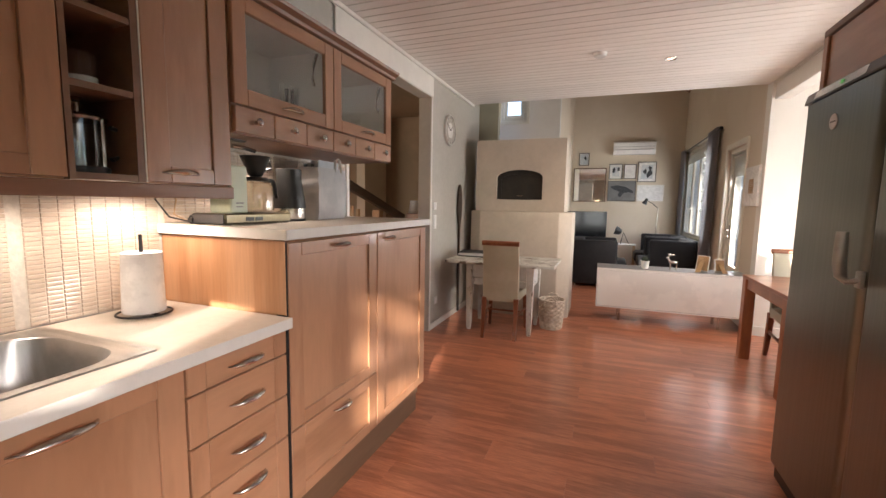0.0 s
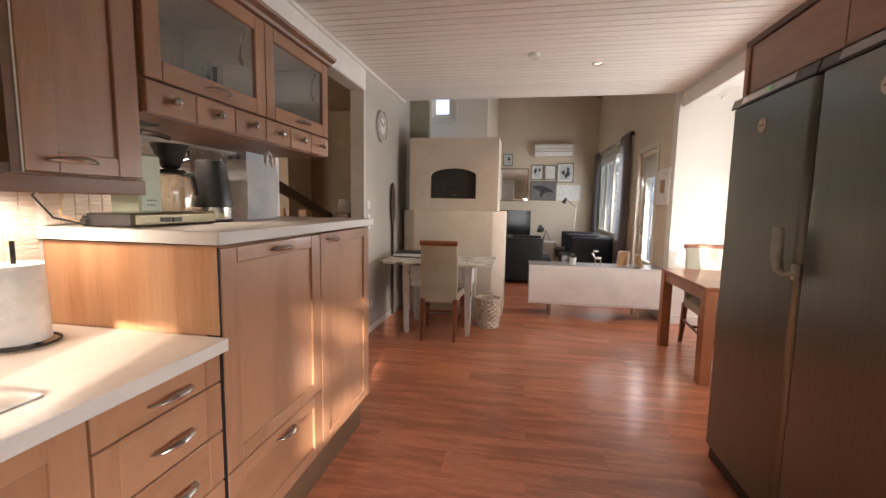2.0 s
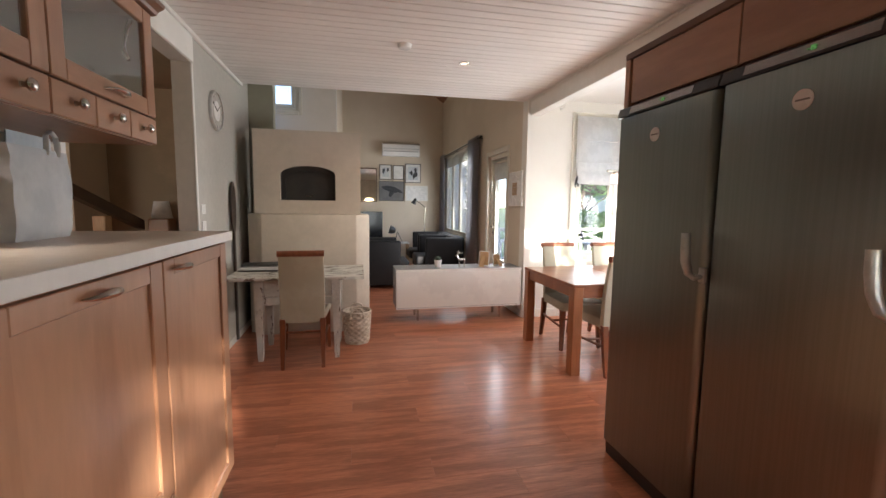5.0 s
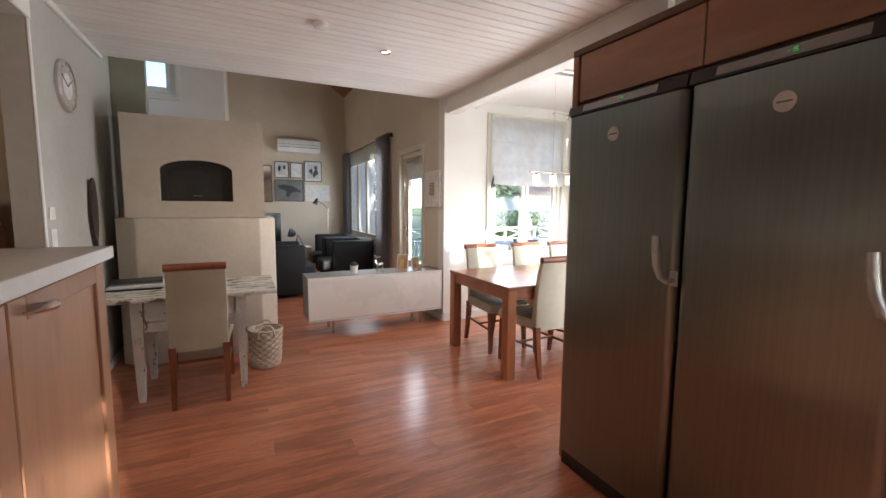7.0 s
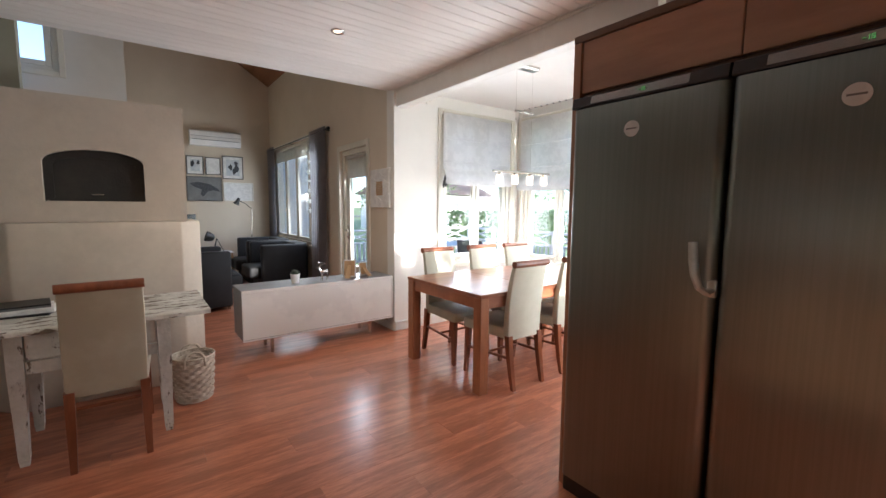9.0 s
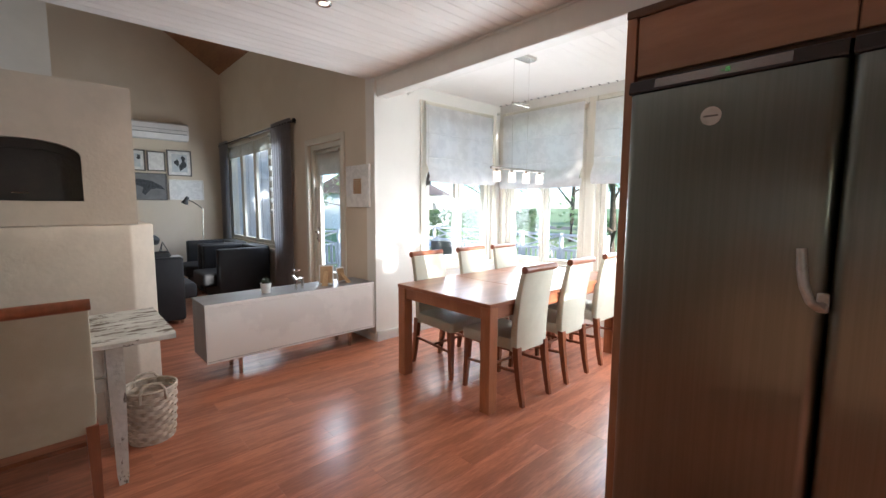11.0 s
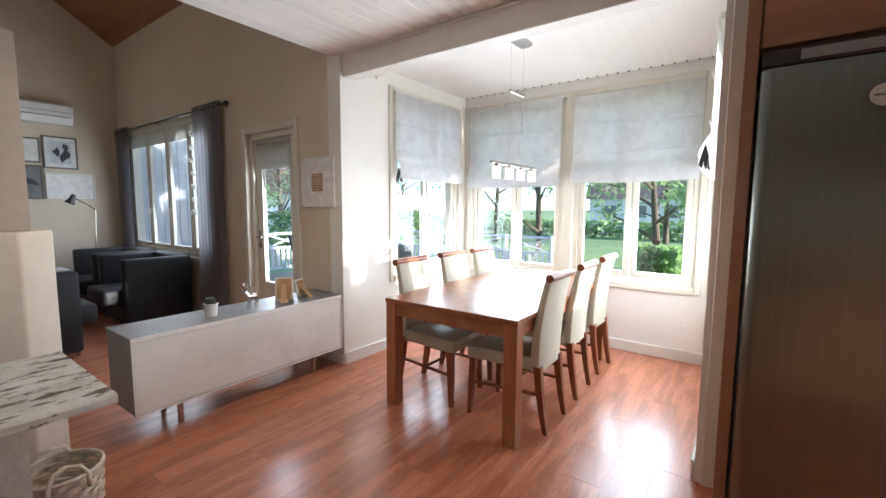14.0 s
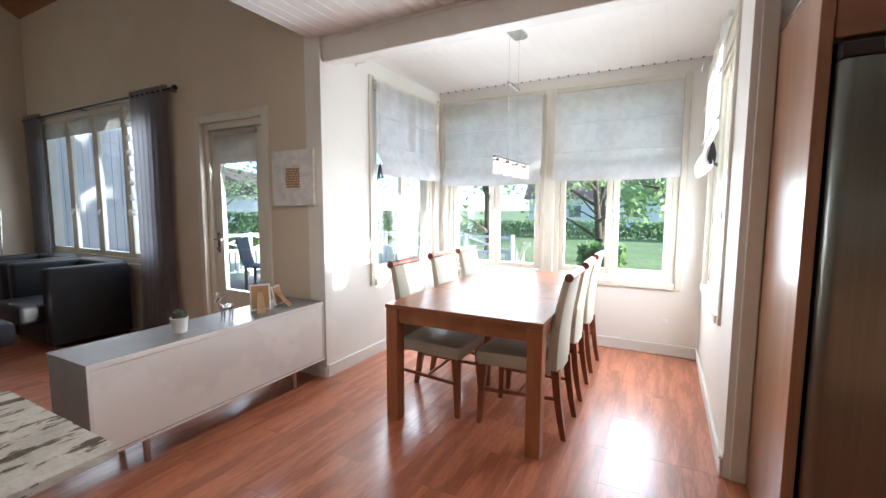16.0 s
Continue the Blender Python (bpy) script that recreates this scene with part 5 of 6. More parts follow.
ac = thing("air_conditioner", pose(0.55, FARY, 2.66), "white wall-mounted air conditioner", "air conditioner")
bm = bmesh.new()
prism(bm, [(-0.001, -0.14), (-0.001, 0.14), (-0.16, 0.14), (-0.195, 0.11), (-0.2, -0.05), (-0.15, -0.135), (-0.1, -0.14)], "x", -0.43, 0.43)
part("housing", bm, LACQUER, ac)
part("louvre", made((-0.4, 0.4, -0.203, -0.1995, -0.045, -0.035)), GREY_BOARD, ac)
part("grille_line", made((-0.42, 0.42, -0.203, -0.199, 0.02, 0.025)), GREY_BOARD, ac)
FRAME_GREY = material("grey_frame", (0.16, 0.15, 0.14), 0.45, second=(0.13, 0.12, 0.11), scale=8)
PRINT_BLUE = material("print_pale", (0.45, 0.50, 0.55), 0.7, second=(0.65, 0.66, 0.66), scale=9, contrast=0.7)
PRINT_DARK = material("print_dark", (0.15, 0.15, 0.15), 0.6, second=(0.22, 0.22, 0.22), scale=7, contrast=0.7)
INK = material("print_ink", (0.03, 0.032, 0.036), 0.7, second=(0.07, 0.075, 0.085), scale=30, contrast=0.6)


def picture(x0, x1, z0, z1, frame_mat, mount, art_mat, inset, label, marks=0, seed=0):
    x0, x1, z0, z1 = -0.7 + (x0 + 0.7) * 1.033, -0.7 + (x1 + 0.7) * 1.033, 1.4 + (z0 - 1.4) * 1.033, 1.4 + (z1 - 1.4) * 1.033
    p = thing("framed_picture", pose((x0 + x1) / 2, FARY - 0.001, (z0 + z1) / 2), label, "picture", "pictures on the far wall")
    w, h, t = (x1 - x0) / 2, (z1 - z0) / 2, 0.018
    part("frame", made((-w, -w + t, -0.025, 0, -h, h), (w - t, w, -0.025, 0, -h, h), (-w + t, w - t, -0.025, 0, -h, -h + t), (-w + t, w - t, -0.025, 0, h - t, h), bevel=0.002), frame_mat, p)
    part("mount", made((-w + t, w - t, -0.012, -0.002, -h + t, h - t)), mount, p)
    part("print", made((-w + inset, w - inset, -0.015, -0.0125, -h + inset, h - inset)), art_mat, p)
    rng = random.Random(seed)
    for k in range(marks):
        bm = bmesh.new()
        cx, cz = rng.uniform(-0.4, 0.4) * w, rng.uniform(-0.4, 0.4) * h
        pts = [(cx + (w * 0.22) * math.cos(a) * rng.uniform(0.5, 1.2), cz + (h * 0.28) * math.sin(a) * rng.uniform(0.5, 1.2)) for a in [math.tau * i / 9 for i in range(9)]]
        prism(bm, pts, "y", -0.0165 - 0.0006 * k, -0.0151)
        part("print_mark", bm, INK, p)


picture(0.03, 0.31, 1.96, 2.3, FRAME_GREY, PAPER, PRINT_BLUE, 0.07, "small print in a dark grey frame", 3, 1)
picture(0.335, 0.59, 1.965, 2.29, FRAME_GREY, PAPER, PAPER, 0.06, "white text print in a thin dark frame", 0, 2)
picture(0.615, 0.98, 1.9, 2.335, FRAME_GREY, PAPER, PRINT_BLUE, 0.07, "larger print in a dark grey frame", 5, 3)
picture(0.02, 0.597, 1.48, 1.93, FRAME_GREY, PRINT_DARK, PRINT_DARK, 0.03, "dark charcoal print of a diving shape", 0, 4)
picture(0.62, 1.15, 1.488, 1.84, PAINT_WHITE, PAPER, PAPER, 0.05, "pale watercolour print in a white frame", 0, 5)
picture(-0.62, -0.4, 2.27, 2.55, FRAME_GREY, PAPER, PRINT_BLUE, 0.03, "small photograph in a dark frame above the mirror", 3, 6)
bm = bmesh.new()
prism(bm, [(-0.7 + (x + 0.7) * 1.033, 1.4 + (z - 1.4) * 1.033) for x, z in ((0.07, 1.8), (0.2, 1.83), (0.38, 1.8), (0.52, 1.72), (0.56, 1.66), (0.45, 1.68), (0.36, 1.66), (0.28, 1.56), (0.24, 1.6), (0.26, 1.69), (0.14, 1.74))], "y", FARY - 0.0185, FARY - 0.0165)
solid("print_shape", bm, INK, "dark diving shape printed on the picture", "picture")
mirror = thing("wall_mirror", pose(-0.36, FARY - 0.001, 1.85), "wall mirror in a thin dark frame", "mirror")
part("frame", made((-0.36, -0.34, -0.03, 0, -0.39, 0.39), (0.34, 0.36, -0.03, 0, -0.39, 0.39), (-0.34, 0.34, -0.03, 0, -0.39, -0.37), (-0.34, 0.34, -0.03, 0, 0.37, 0.39), bevel=0.002), CABINET_DARK, mirror)
part("mirror_glass", made((-0.34, 0.34, -0.012, -0.002, -0.37, 0.37)), MIRROR, mirror)


# ---- the worn desk, its chair and basket ----
def chipped_paint(name, worn, along):
    m = material(name, (0.65, 0.63, 0.57), 0.7, second=(0.55, 0.53, 0.47), scale=5, contrast=0.4, bump=0.4, bump_scale=35, fine=0.05)
    nodes, links = m.node_tree.nodes, m.node_tree.links
    shader = nodes["Principled BSDF"]
    old = shader.inputs["Base Color"].links[0].from_socket
    chips = nodes.new("ShaderNodeTexNoise")
    chips.inputs["Scale"].default_value, chips.inputs["Detail"].default_value, chips.inputs["Roughness"].default_value = 13, 9, 0.72
    coords = nodes.new("ShaderNodeTexCoord")
    stretch = nodes.new("ShaderNodeMapping")
    stretch.inputs["Scale"].default_value = along
    links.new(coords.outputs["Object"], stretch.inputs[0])
    links.new(stretch.outputs[0], chips.inputs["Vector"])
    edge = nodes.new("ShaderNodeValToRGB")
    edge.color_ramp.elements[0].position, edge.color_ramp.elements[1].position = worn, worn + 0.035
    links.new(chips.outputs["Fac"], edge.inputs[0])
    mix = nodes.new("ShaderNodeMixRGB")
    mix.inputs[2].default_value = (0.12, 0.085, 0.055, 1)
    links.new(edge.outputs[0], mix.inputs[0])
    links.new(old, mix.inputs[1])
    links.new(mix.outputs[0], shader.inputs["Base Color"])
    return m


CHIPPED = chipped_paint("chipped_white_paint", 0.53, (0.45, 1.5, 1.0))
CHIPPED_LEG = chipped_paint("scuffed_white_paint", 0.595, (1.3, 1.3, 0.5))


def ragged_board(x0, x1, y0, y1, z0, z1, seed):
    """A plank with worn, uneven long edges."""
    rng = random.Random(seed)
    bm = bmesh.new()
    secs = []
    for i in range(25):
        x = x0 + (x1 - x0) * i / 24
        j = [rng.uniform(-0.003, 0.003) for _ in range(4)]
        e = 0.006 if i in (0, 24) else 0
        secs.append([(x, y0 + j[0] + e, z0 + 0.004), (x, y0 + 0.006 + j[1], z0), (x, y1 - 0.003 + j[2] * 0.3, z0), (x, y1 - 0.001, z1 - 0.002 + j[2] * 0.4), (x, y0 + 0.012, z1 + j[3] * 0.5), (x, y0 + 0.002 + j[1], z1 - 0.007)])
    loft(bm, secs)
    return bm


def desk():
    d = thing("desk", pose(-0.985, 4.505, 0, 0, 0, 0), "old wooden desk with chipped white paint", "desk")
    for k, (a, b) in enumerate(((-0.355, -0.125), (-0.12, 0.115), (0.12, 0.35))):
        part("top_board", ragged_board(-0.575, 0.575, a, b, 0.738, 0.77, k + 2), CHIPPED, d)
    for x in (-0.325, 0.33):
        for y in (-0.225, 0.225):
            bm = bmesh.new()
            s = 1 if x > 0 else -1
            secs = []
            for z, h in ((0, 0.019), (0.03, 0.021), (0.034, 0.023), (0.3, 0.029), (0.5, 0.034), (0.737, 0.036)):
                secs.append([(x - h, y - h, z), (x + h, y - h, z), (x + h, y + h, z), (x - h, y + h, z)])
            loft(bm, secs)
            part("leg", bm, CHIPPED_LEG, d)
    part("apron", made((-0.288, 0.293, -0.252, -0.232, 0.505, 0.575), bevel=0.003), CHIPPED_LEG, d)
    part("apron", made((-0.288, 0.293, 0.232, 0.252, 0.505, 0.737), bevel=0.003), CHIPPED_LEG, d)
    for x in (-0.34, 0.325):
        part("side_apron", made((x, x + 0.02, -0.188, 0.188, 0.505, 0.737), bevel=0.003), CHIPPED_LEG, d)
    for a, b in ((-0.285, -0.003), (0.003, 0.29)):
        drawer = part("drawer_front", made((a, b, -0.25, -0.23, 0.583, 0.73), bevel=0.004), CHIPPED_LEG, d)
        bm = bmesh.new()
        rod(bm, ((a + b) / 2, -0.25, 0.65), ((a + b) / 2, -0.272, 0.65), 0.012, 0.016, 12)
        part("drawer_knob", bm, CHIPPED_LEG, drawer)


desk()
lap = thing("laptop", pose(-1.36, 4.62, 0.808, 0, 0, 8), "closed dark laptop lying on a pile of papers", "laptop")
part("lid", made((-0.16, 0.16, -0.11, 0.11, 0.011, 0.02), bevel=0.003), BLACK, lap)
part("base", made((-0.16, 0.16, -0.11, 0.11, 0.0005, 0.01), bevel=0.002), GREY_BOARD, lap)
for k, (z, w, d0, mat, label) in enumerate(((0.771, 0.17, 0.13, BLACK, "dark folder lying on the desk"), (0.783, 0.18, 0.125, PAPER, "pile of white papers on the desk"), (0.795, 0.165, 0.13, PAPER, "magazine lying on the paper pile"))):
    s = thing("paper_pile", pose(-1.35, 4.61, z + 0.0005, 0, 0, 5 * k - 4), label, "papers")
    part("sheets", made((-w, w, -d0, d0, 0, 0.0113), bevel=0.001), mat, s)


def basket():
    b = thing("wicker_basket", pose(-0.475, 4.69, 0), "round whitewashed wicker basket with two handles", "basket")
    turns = 22
    for band in range(12):
        bm = bmesh.new()
        z = 0.012 + band * 0.0255
        r = 0.118 + 0.018 * (band / 11) ** 0.8
        n, rings = turns * 4, []
        for k in range(n):
            a = k * math.tau / n
            off = 0.0055 * math.sin(k * math.pi / 4 * 1.0 + (band % 2) * math.pi)
            rr = r + off
            rings.append([bm.verts.new(((rr + dx) * math.cos(a), (rr + dx) * math.sin(a), z + dz)) for dx, dz in ((-0.002, 0.001), (0.002, 0.0), (0.0035, 0.0125), (0.002, 0.0245), (-0.002, 0.0235))])
        for k in range(n):
            p, q = rings[k], rings[(k + 1) % n]
            for i in range(5):
                bm.faces.new((p[i], q[i], q[(i + 1) % 5], p[(i + 1) % 5]))
        part("woven_strip", bm, WICKER, b, smooth=True)
    bm = bmesh.new()
    lathe(bm, [(0.116, 0.002), (0.114, 0.012), (0.05, 0.012)], seg=30)
    part("bottom", bm, WICKER, b)
    bm = bmesh.new()
    tube(bm, [(0.139 * math.cos(a), 0.139 * math.sin(a), 0.325) for a in [math.tau * i / 40 for i in range(41)]], 0.008, 8)
    part("rim", bm, WICKER, b, smooth=True)
    for s in (-1, 1):
        bm = bmesh.new()
        tube(bm, [(-0.065, s * 0.128, 0.27), (-0.06, s * 0.128, 0.33), (-0.04, s * 0.115, 0.362), (0, s * 0.108, 0.372), (0.04, s * 0.115, 0.362), (0.06, s * 0.128, 0.33), (0.065, s * 0.128, 0.27)], 0.009, 8)
        part("handle", bm, WICKER, b, "twisted wicker handle", True)


WICKER = material("whitewashed_wicker", (0.68, 0.61, 0.51), 0.75, second=(0.52, 0.43, 0.32), scale=22, contrast=0.5, bump=0.3, bump_scale=120, vary=0.08)
basket()

bm = bmesh.new()
prism(bm, [(4.9 + 0.08 * math.cos(t), 1.35 + 0.25 * math.sin(t)) for t in [math.tau * i / 20 for i in range(20)]], "x", -1.665, -1.65)
box(bm, -1.668, -1.648, 4.88, 4.92, 0.02, 1.12)
solid("baking_peel", bm, DARK_WOOD, "dark wooden baking peel leaning between stove and wall", "baking peel")

# ---- clock, switches, detector, downlight ----
clock = thing("wall_clock", pose(KX0, 4.53, 2.19, 0, 90, 0), "round silver wall clock with a pale face", "clock")
bm = bmesh.new()
lathe(bm, [(0.17, 0.001), (0.172, 0.02), (0.165, 0.03), (0.155, 0.03), (0.152, 0.018)], seg=40)
part("rim", bm, HANDLE_STEEL, clock, smooth=True)
bm = bmesh.new()
lathe(bm, [(0.153, 0.012), (0.153, 0.018), (0.01, 0.0185)], seg=40)
part("face", bm, WALL_PAPER, clock)
bm = bmesh.new()
lathe(bm, [(0.085, 0.019), (0.085, 0.021), (0.01, 0.0215)], seg=32)
part("inner_disc", bm, PAPER, clock)
for a, l in ((35, 0.08), (150, 0.115)):
    bm = made((-0.004, 0.004, 0, l, 0.022, 0.024))
    bmesh.ops.rotate(bm, cent=(0, 0, 0), matrix=Matrix.Rotation(radians(a), 3, "Z"), verts=bm.verts)
    part("hand_bar", bm, BLACK, clock)
for k in range(12):
    bm = made((-0.003, 0.003, 0.125, 0.145, 0.0188, 0.02))
    bmesh.ops.rotate(bm, cent=(0, 0, 0), matrix=Matrix.Rotation(radians(30 * k), 3, "Z"), verts=bm.verts)
    part("hour_mark", bm, BLACK, clock)


def wall_plate(name, m, w, h, label):
    p = thing(name, m, label, name.split("_")[-1] if "switch" in name else "socket")
    part("plate", made((-w / 2, w / 2, -0.008, -0.0005, -h / 2, h / 2), bevel=0.003), LACQUER, p)
    part("rocker", made((-w / 2 + 0.015, w / 2 - 0.015, -0.012, -0.0085, -h / 2 + 0.015, h / 2 - 0.015), bevel=0.002), LACQUER, p)


wall_plate("light_switch", pose(KX0, 4.14, 1.34, 0, 0, 90), 0.08, 0.08, "white light switch on the grey wall")
wall_plate("light_switch", pose(KX0, 4.14, 1.17, 0, 0, 90), 0.08, 0.15, "white double switch on the grey wall")
wall_plate("power_socket", pose(KX0, 4.2, 0.3, 0, 0, 90), 0.08, 0.08, "white power socket low on the wall")
wall_plate("power_socket", pose(BAYX, 2.9, 0.32, 0, 0, -90), 0.05, 0.05, "small white socket on the bay wall")
det = thing("smoke_detector", pose(-0.085, 3.915, CEIL), "white round smoke detector on the board ceiling", "smoke detector")
bm = bmesh.new()
lathe(bm, [(0.035, -0.035), (0.048, -0.03), (0.055, -0.012), (0.057, -0.001)], seg=28)
part("housing", bm, LACQUER, det, smooth=True)
dl = thing("downlight", pose(0.488, 4.235, CEIL), "small lit recessed ceiling downlight", "downlight")
bm = bmesh.new()
lathe(bm, [(0.032, -0.003), (0.045, -0.009), (0.05, -0.001)], seg=28)
part("ring", bm, CHROME, dl, smooth=True)
bm = bmesh.new()
lathe(bm, [(0.01, -0.0045), (0.03, -0.004), (0.031, -0.001)], seg=20)
part("bulb", bm, LAMP_GLOW, dl, "glowing bulb")


# ---- things on the worktops ----
def coffee_maker():
    c = thing("coffee_maker", pose(-1.45, 1.375, 1.272, 0, 0, 0), "pale green filter coffee maker with a glass jug", "coffee maker")
    part("base", made((-0.09, 0.09, -0.19, 0.18, 0.002, 0.045), bevel=0.006), CREAM_METAL, c, "brushed cream metal base")
    bm = bmesh.new()
    lathe(bm, [(0.072, 0.0455), (0.072, 0.0468), (0.01, 0.0468)], (0, 0.06, 0), 24)
    part("hot_plate", bm, BLACK, c, "black hot plate", True)
    part("end_cap", made((-0.085, 0.085, -0.196, -0.1905, 0.004, 0.043), bevel=0.002), BLACK, c, "black end cap")
    for x in (-0.07, 0.07):
        for y in (-0.17, 0.16):
            part("foot", made((x - 0.012, x + 0.012, y - 0.012, y + 0.012, -0.0005, 0.0015)), BLACK, c)
    part("switch", made((0.0905, 0.094, -0.09, -0.05, 0.014, 0.03)), BLACK, c)
    part("switch", made((0.0905, 0.094, -0.04, 0.0, 0.014, 0.03)), BLACK, c)
    part("tower", made((-0.06, 0.06, -0.135, -0.045, 0.0455, 0.24), bevel=0.006), MINT, c, "pale green tower")
    part("name_bar", made((0.0605, 0.062, -0.11, -0.07, 0.085, 0.09)), GREY_BOARD, c)
    part("name_bar", made((0.0605, 0.062, -0.11, -0.075, 0.07, 0.074)), GREY_BOARD, c)
    part("water_tank", made((-0.055, 0.055, -0.13, -0.045, 0.2405, 0.34), bevel=0.004), TANK, c, "clear water tank")
    part("tank_lid", made((-0.06, 0.06, -0.135, -0.04, 0.3405, 0.362), bevel=0.004), BLACK, c)
    bm = bmesh.new()
    tube(bm, [(0, -0.06, 0.325), (0, 0.0, 0.325), (0, 0.06, 0.318)], 0.009, 8)
    part("outlet_arm", bm, CHROME, c, smooth=True)
    bm = bmesh.new()
    lathe(bm, [(0.024, 0.2055), (0.03, 0.21), (0.06, 0.285), (0.064, 0.295), (0.058, 0.295), (0.026, 0.216)], (0, 0.06, 0), 24)
    part("filter_holder", bm, BLACK, c, smooth=True)
    bm = bmesh.new()
    tube(bm, [(0.0, 0.115, 0.285), (0.0, 0.15, 0.282), (0.0, 0.155, 0.25), (0, 0.09, 0.23)], 0.006, 8)
    part("filter_handle", bm, BLACK, c, smooth=True)
    bm = bmesh.new()
    lathe(bm, [(0.06, 0.047), (0.074, 0.052), (0.078, 0.12), (0.07, 0.165), (0.055, 0.185), (0.052, 0.185), (0.066, 0.16), (0.074, 0.12), (0.07, 0.056), (0.03, 0.052)], (0, 0.06, 0), 24)
    jug = part("jug", bm, JUG_GLASS, c, "empty glass jug", True)
    jug.visible_shadow = False
    bm = bmesh.new()
    lathe(bm, [(0.05, 0.186), (0.056, 0.19), (0.05, 0.202), (0.02, 0.204)], (0, 0.06, 0), 20)
    tube(bm, [(0, 0.11, 0.192), (0, 0.16, 0.19), (0.0, 0.172, 0.17), (0.0, 0.185, 0.11)], [0.01, 0.011, 0.011, 0.009], 8)
    part("jug_lid", bm, BLACK, jug, "black lid with handle", True)


JUG_GLASS = glass_material("jug_glass", 0.02, (0.9, 0.88, 0.84), 0.13)
CREAM_METAL = material("cream_metal", (0.22, 0.18, 0.11), 0.3, 0.7, scale=10)
MINT = material("mint_enamel", (0.50, 0.56, 0.42), 0.35, scale=6, contrast=0.15)
TANK = glass_material("smoky_tank", 0.05, (0.95, 0.94, 0.9))
coffee_maker()
kettle = thing("thermos_jug", pose(-1.46, 1.66, 1.2715), "dark grey insulated jug with a steel foot", "jug")
bm = bmesh.new()
lathe(bm, [(0.076, 0.0), (0.078, 0.004), (0.078, 0.012)], seg=28)
part("foot", bm, BLACK, kettle, smooth=True)
bm = bmesh.new()
lathe(bm, [(0.076, 0.0125), (0.077, 0.02), (0.077, 0.062)], seg=28)
part("steel_band", bm, CHROME, kettle, smooth=True)
bm = bmesh.new()
lathe(bm, [(0.079, 0.0625), (0.08, 0.075), (0.07, 0.15), (0.06, 0.215), (0.062, 0.255), (0.056, 0.258), (0.02, 0.25)], seg=28)
part("body", bm, BLACK, kettle, smooth=True)

BAG_PAPER = material("bag_paper", (0.58, 0.57, 0.57), 0.8, second=(0.48, 0.48, 0.49), scale=9, contrast=0.4, bump=0.3, bump_scale=14)
bag = thing("paper_bag", pose(-1.5, 1.99, 1.2715, 0, 0, 4) @ Matrix.Diagonal((1, 1, 1.16, 1)), "white paper carrier bag full of papers", "bag")
bm = bmesh.new()
rng = random.Random(9)
secs = []
for i in range(9):
    z = 0.245 * i / 8
    w, d0 = 0.145 + 0.008 * (i / 8), 0.06 + 0.012 * math.sin(i * 0.4)
    ring = []
    for k in range(16):
        a = math.tau * k / 16
        x = d0 * max(-1, min(1, 1.35 * math.cos(a)))
        y = w * max(-1, min(1, 1.35 * math.sin(a)))
        ring.append((x + rng.uniform(-0.004, 0.004), y + rng.uniform(-0.003, 0.003), z))
    secs.append(ring)
loft(bm, secs)
part("bag_body", bm, BAG_PAPER, bag, smooth=True)
for k in range(6):
    part("paper_sheet", made((-0.045 + k * 0.015, -0.042 + k * 0.015, -0.12 + 0.012 * (k % 3), 0.11, 0.18, 0.262 + 0.01 * (k % 3))), (PRINT_DARK, PAPER, PRINT_BLUE)[k % 3], bag)
bm = bmesh.new()
tube(bm, [(0.06, 0.03, 0.23), (0.06, 0.035, 0.285), (0.06, 0.06, 0.3), (0.06, 0.085, 0.285), (0.06, 0.09, 0.23)], 0.008, 8, 0.4)
part("handle", bm, PAPER, bag, smooth=True)

towel = thing("paper_towel_holder", pose(-1.515, 0.957, 0.9545), "white paper towel roll on a dark wire stand", "paper towel")
bm = bmesh.new()
tube(bm, [(0.085 * math.cos(a), 0.085 * math.sin(a), 0.006) for a in [math.tau * i / 32 for i in range(33)]], 0.004, 8)
box(bm, -0.085, 0.085, -0.004, 0.004, 0.003, 0.009)
rod(bm, (0, 0, 0.006), (0, 0, 0.29), 0.006, seg=10)
part("stand", bm, BLACK, towel)
bm = bmesh.new()
lathe(bm, [(0.02, 0.011), (0.066, 0.011), (0.068, 0.016), (0.062, 0.225), (0.058, 0.228), (0.02, 0.228), (0.019, 0.2)], seg=36)
part("paper_roll", bm, PAPER, towel, "white paper roll", True)

press = thing("french_press", pose(-1.39, 0.722, 1.4405) @ Matrix.Diagonal((1.35, 1.35, 1.0, 1)), "glass french press with a black handle on the shelf", "french press")
bm = bmesh.new()
lathe(bm, [(0.048, 0.0), (0.052, 0.012), (0.05, 0.02)], seg=24)
part("foot", bm, BLACK, press, smooth=True)
bm = bmesh.new()
lathe(bm, [(0.047, 0.021), (0.048, 0.15), (0.045, 0.15), (0.044, 0.024)], seg=24, close=False)
part("beaker", bm, SHELF_GLASS, press, smooth=True).visible_shadow = False
bm = bmesh.new()
lathe(bm, [(0.05, 0.15), (0.052, 0.158), (0.03, 0.17), (0.006, 0.173), (0.005, 0.2), (0.012, 0.205), (0.01, 0.215)], seg=24)
for k in range(4):
    a = k * math.pi / 2 + 0.4
    box(bm, 0.049 * math.cos(a) - 0.002, 0.049 * math.cos(a) + 0.002, 0.049 * math.sin(a) - 0.003, 0.049 * math.sin(a) + 0.003, 0.02, 0.155)
part("metal_frame", bm, CHROME, press, smooth=True)
bm = bmesh.new()
tube(bm, [(0.02, 0.05, 0.14), (0.02, 0.075, 0.13), (0.02, 0.075, 0.06), (0.02, 0.05, 0.045)], 0.007, 8)
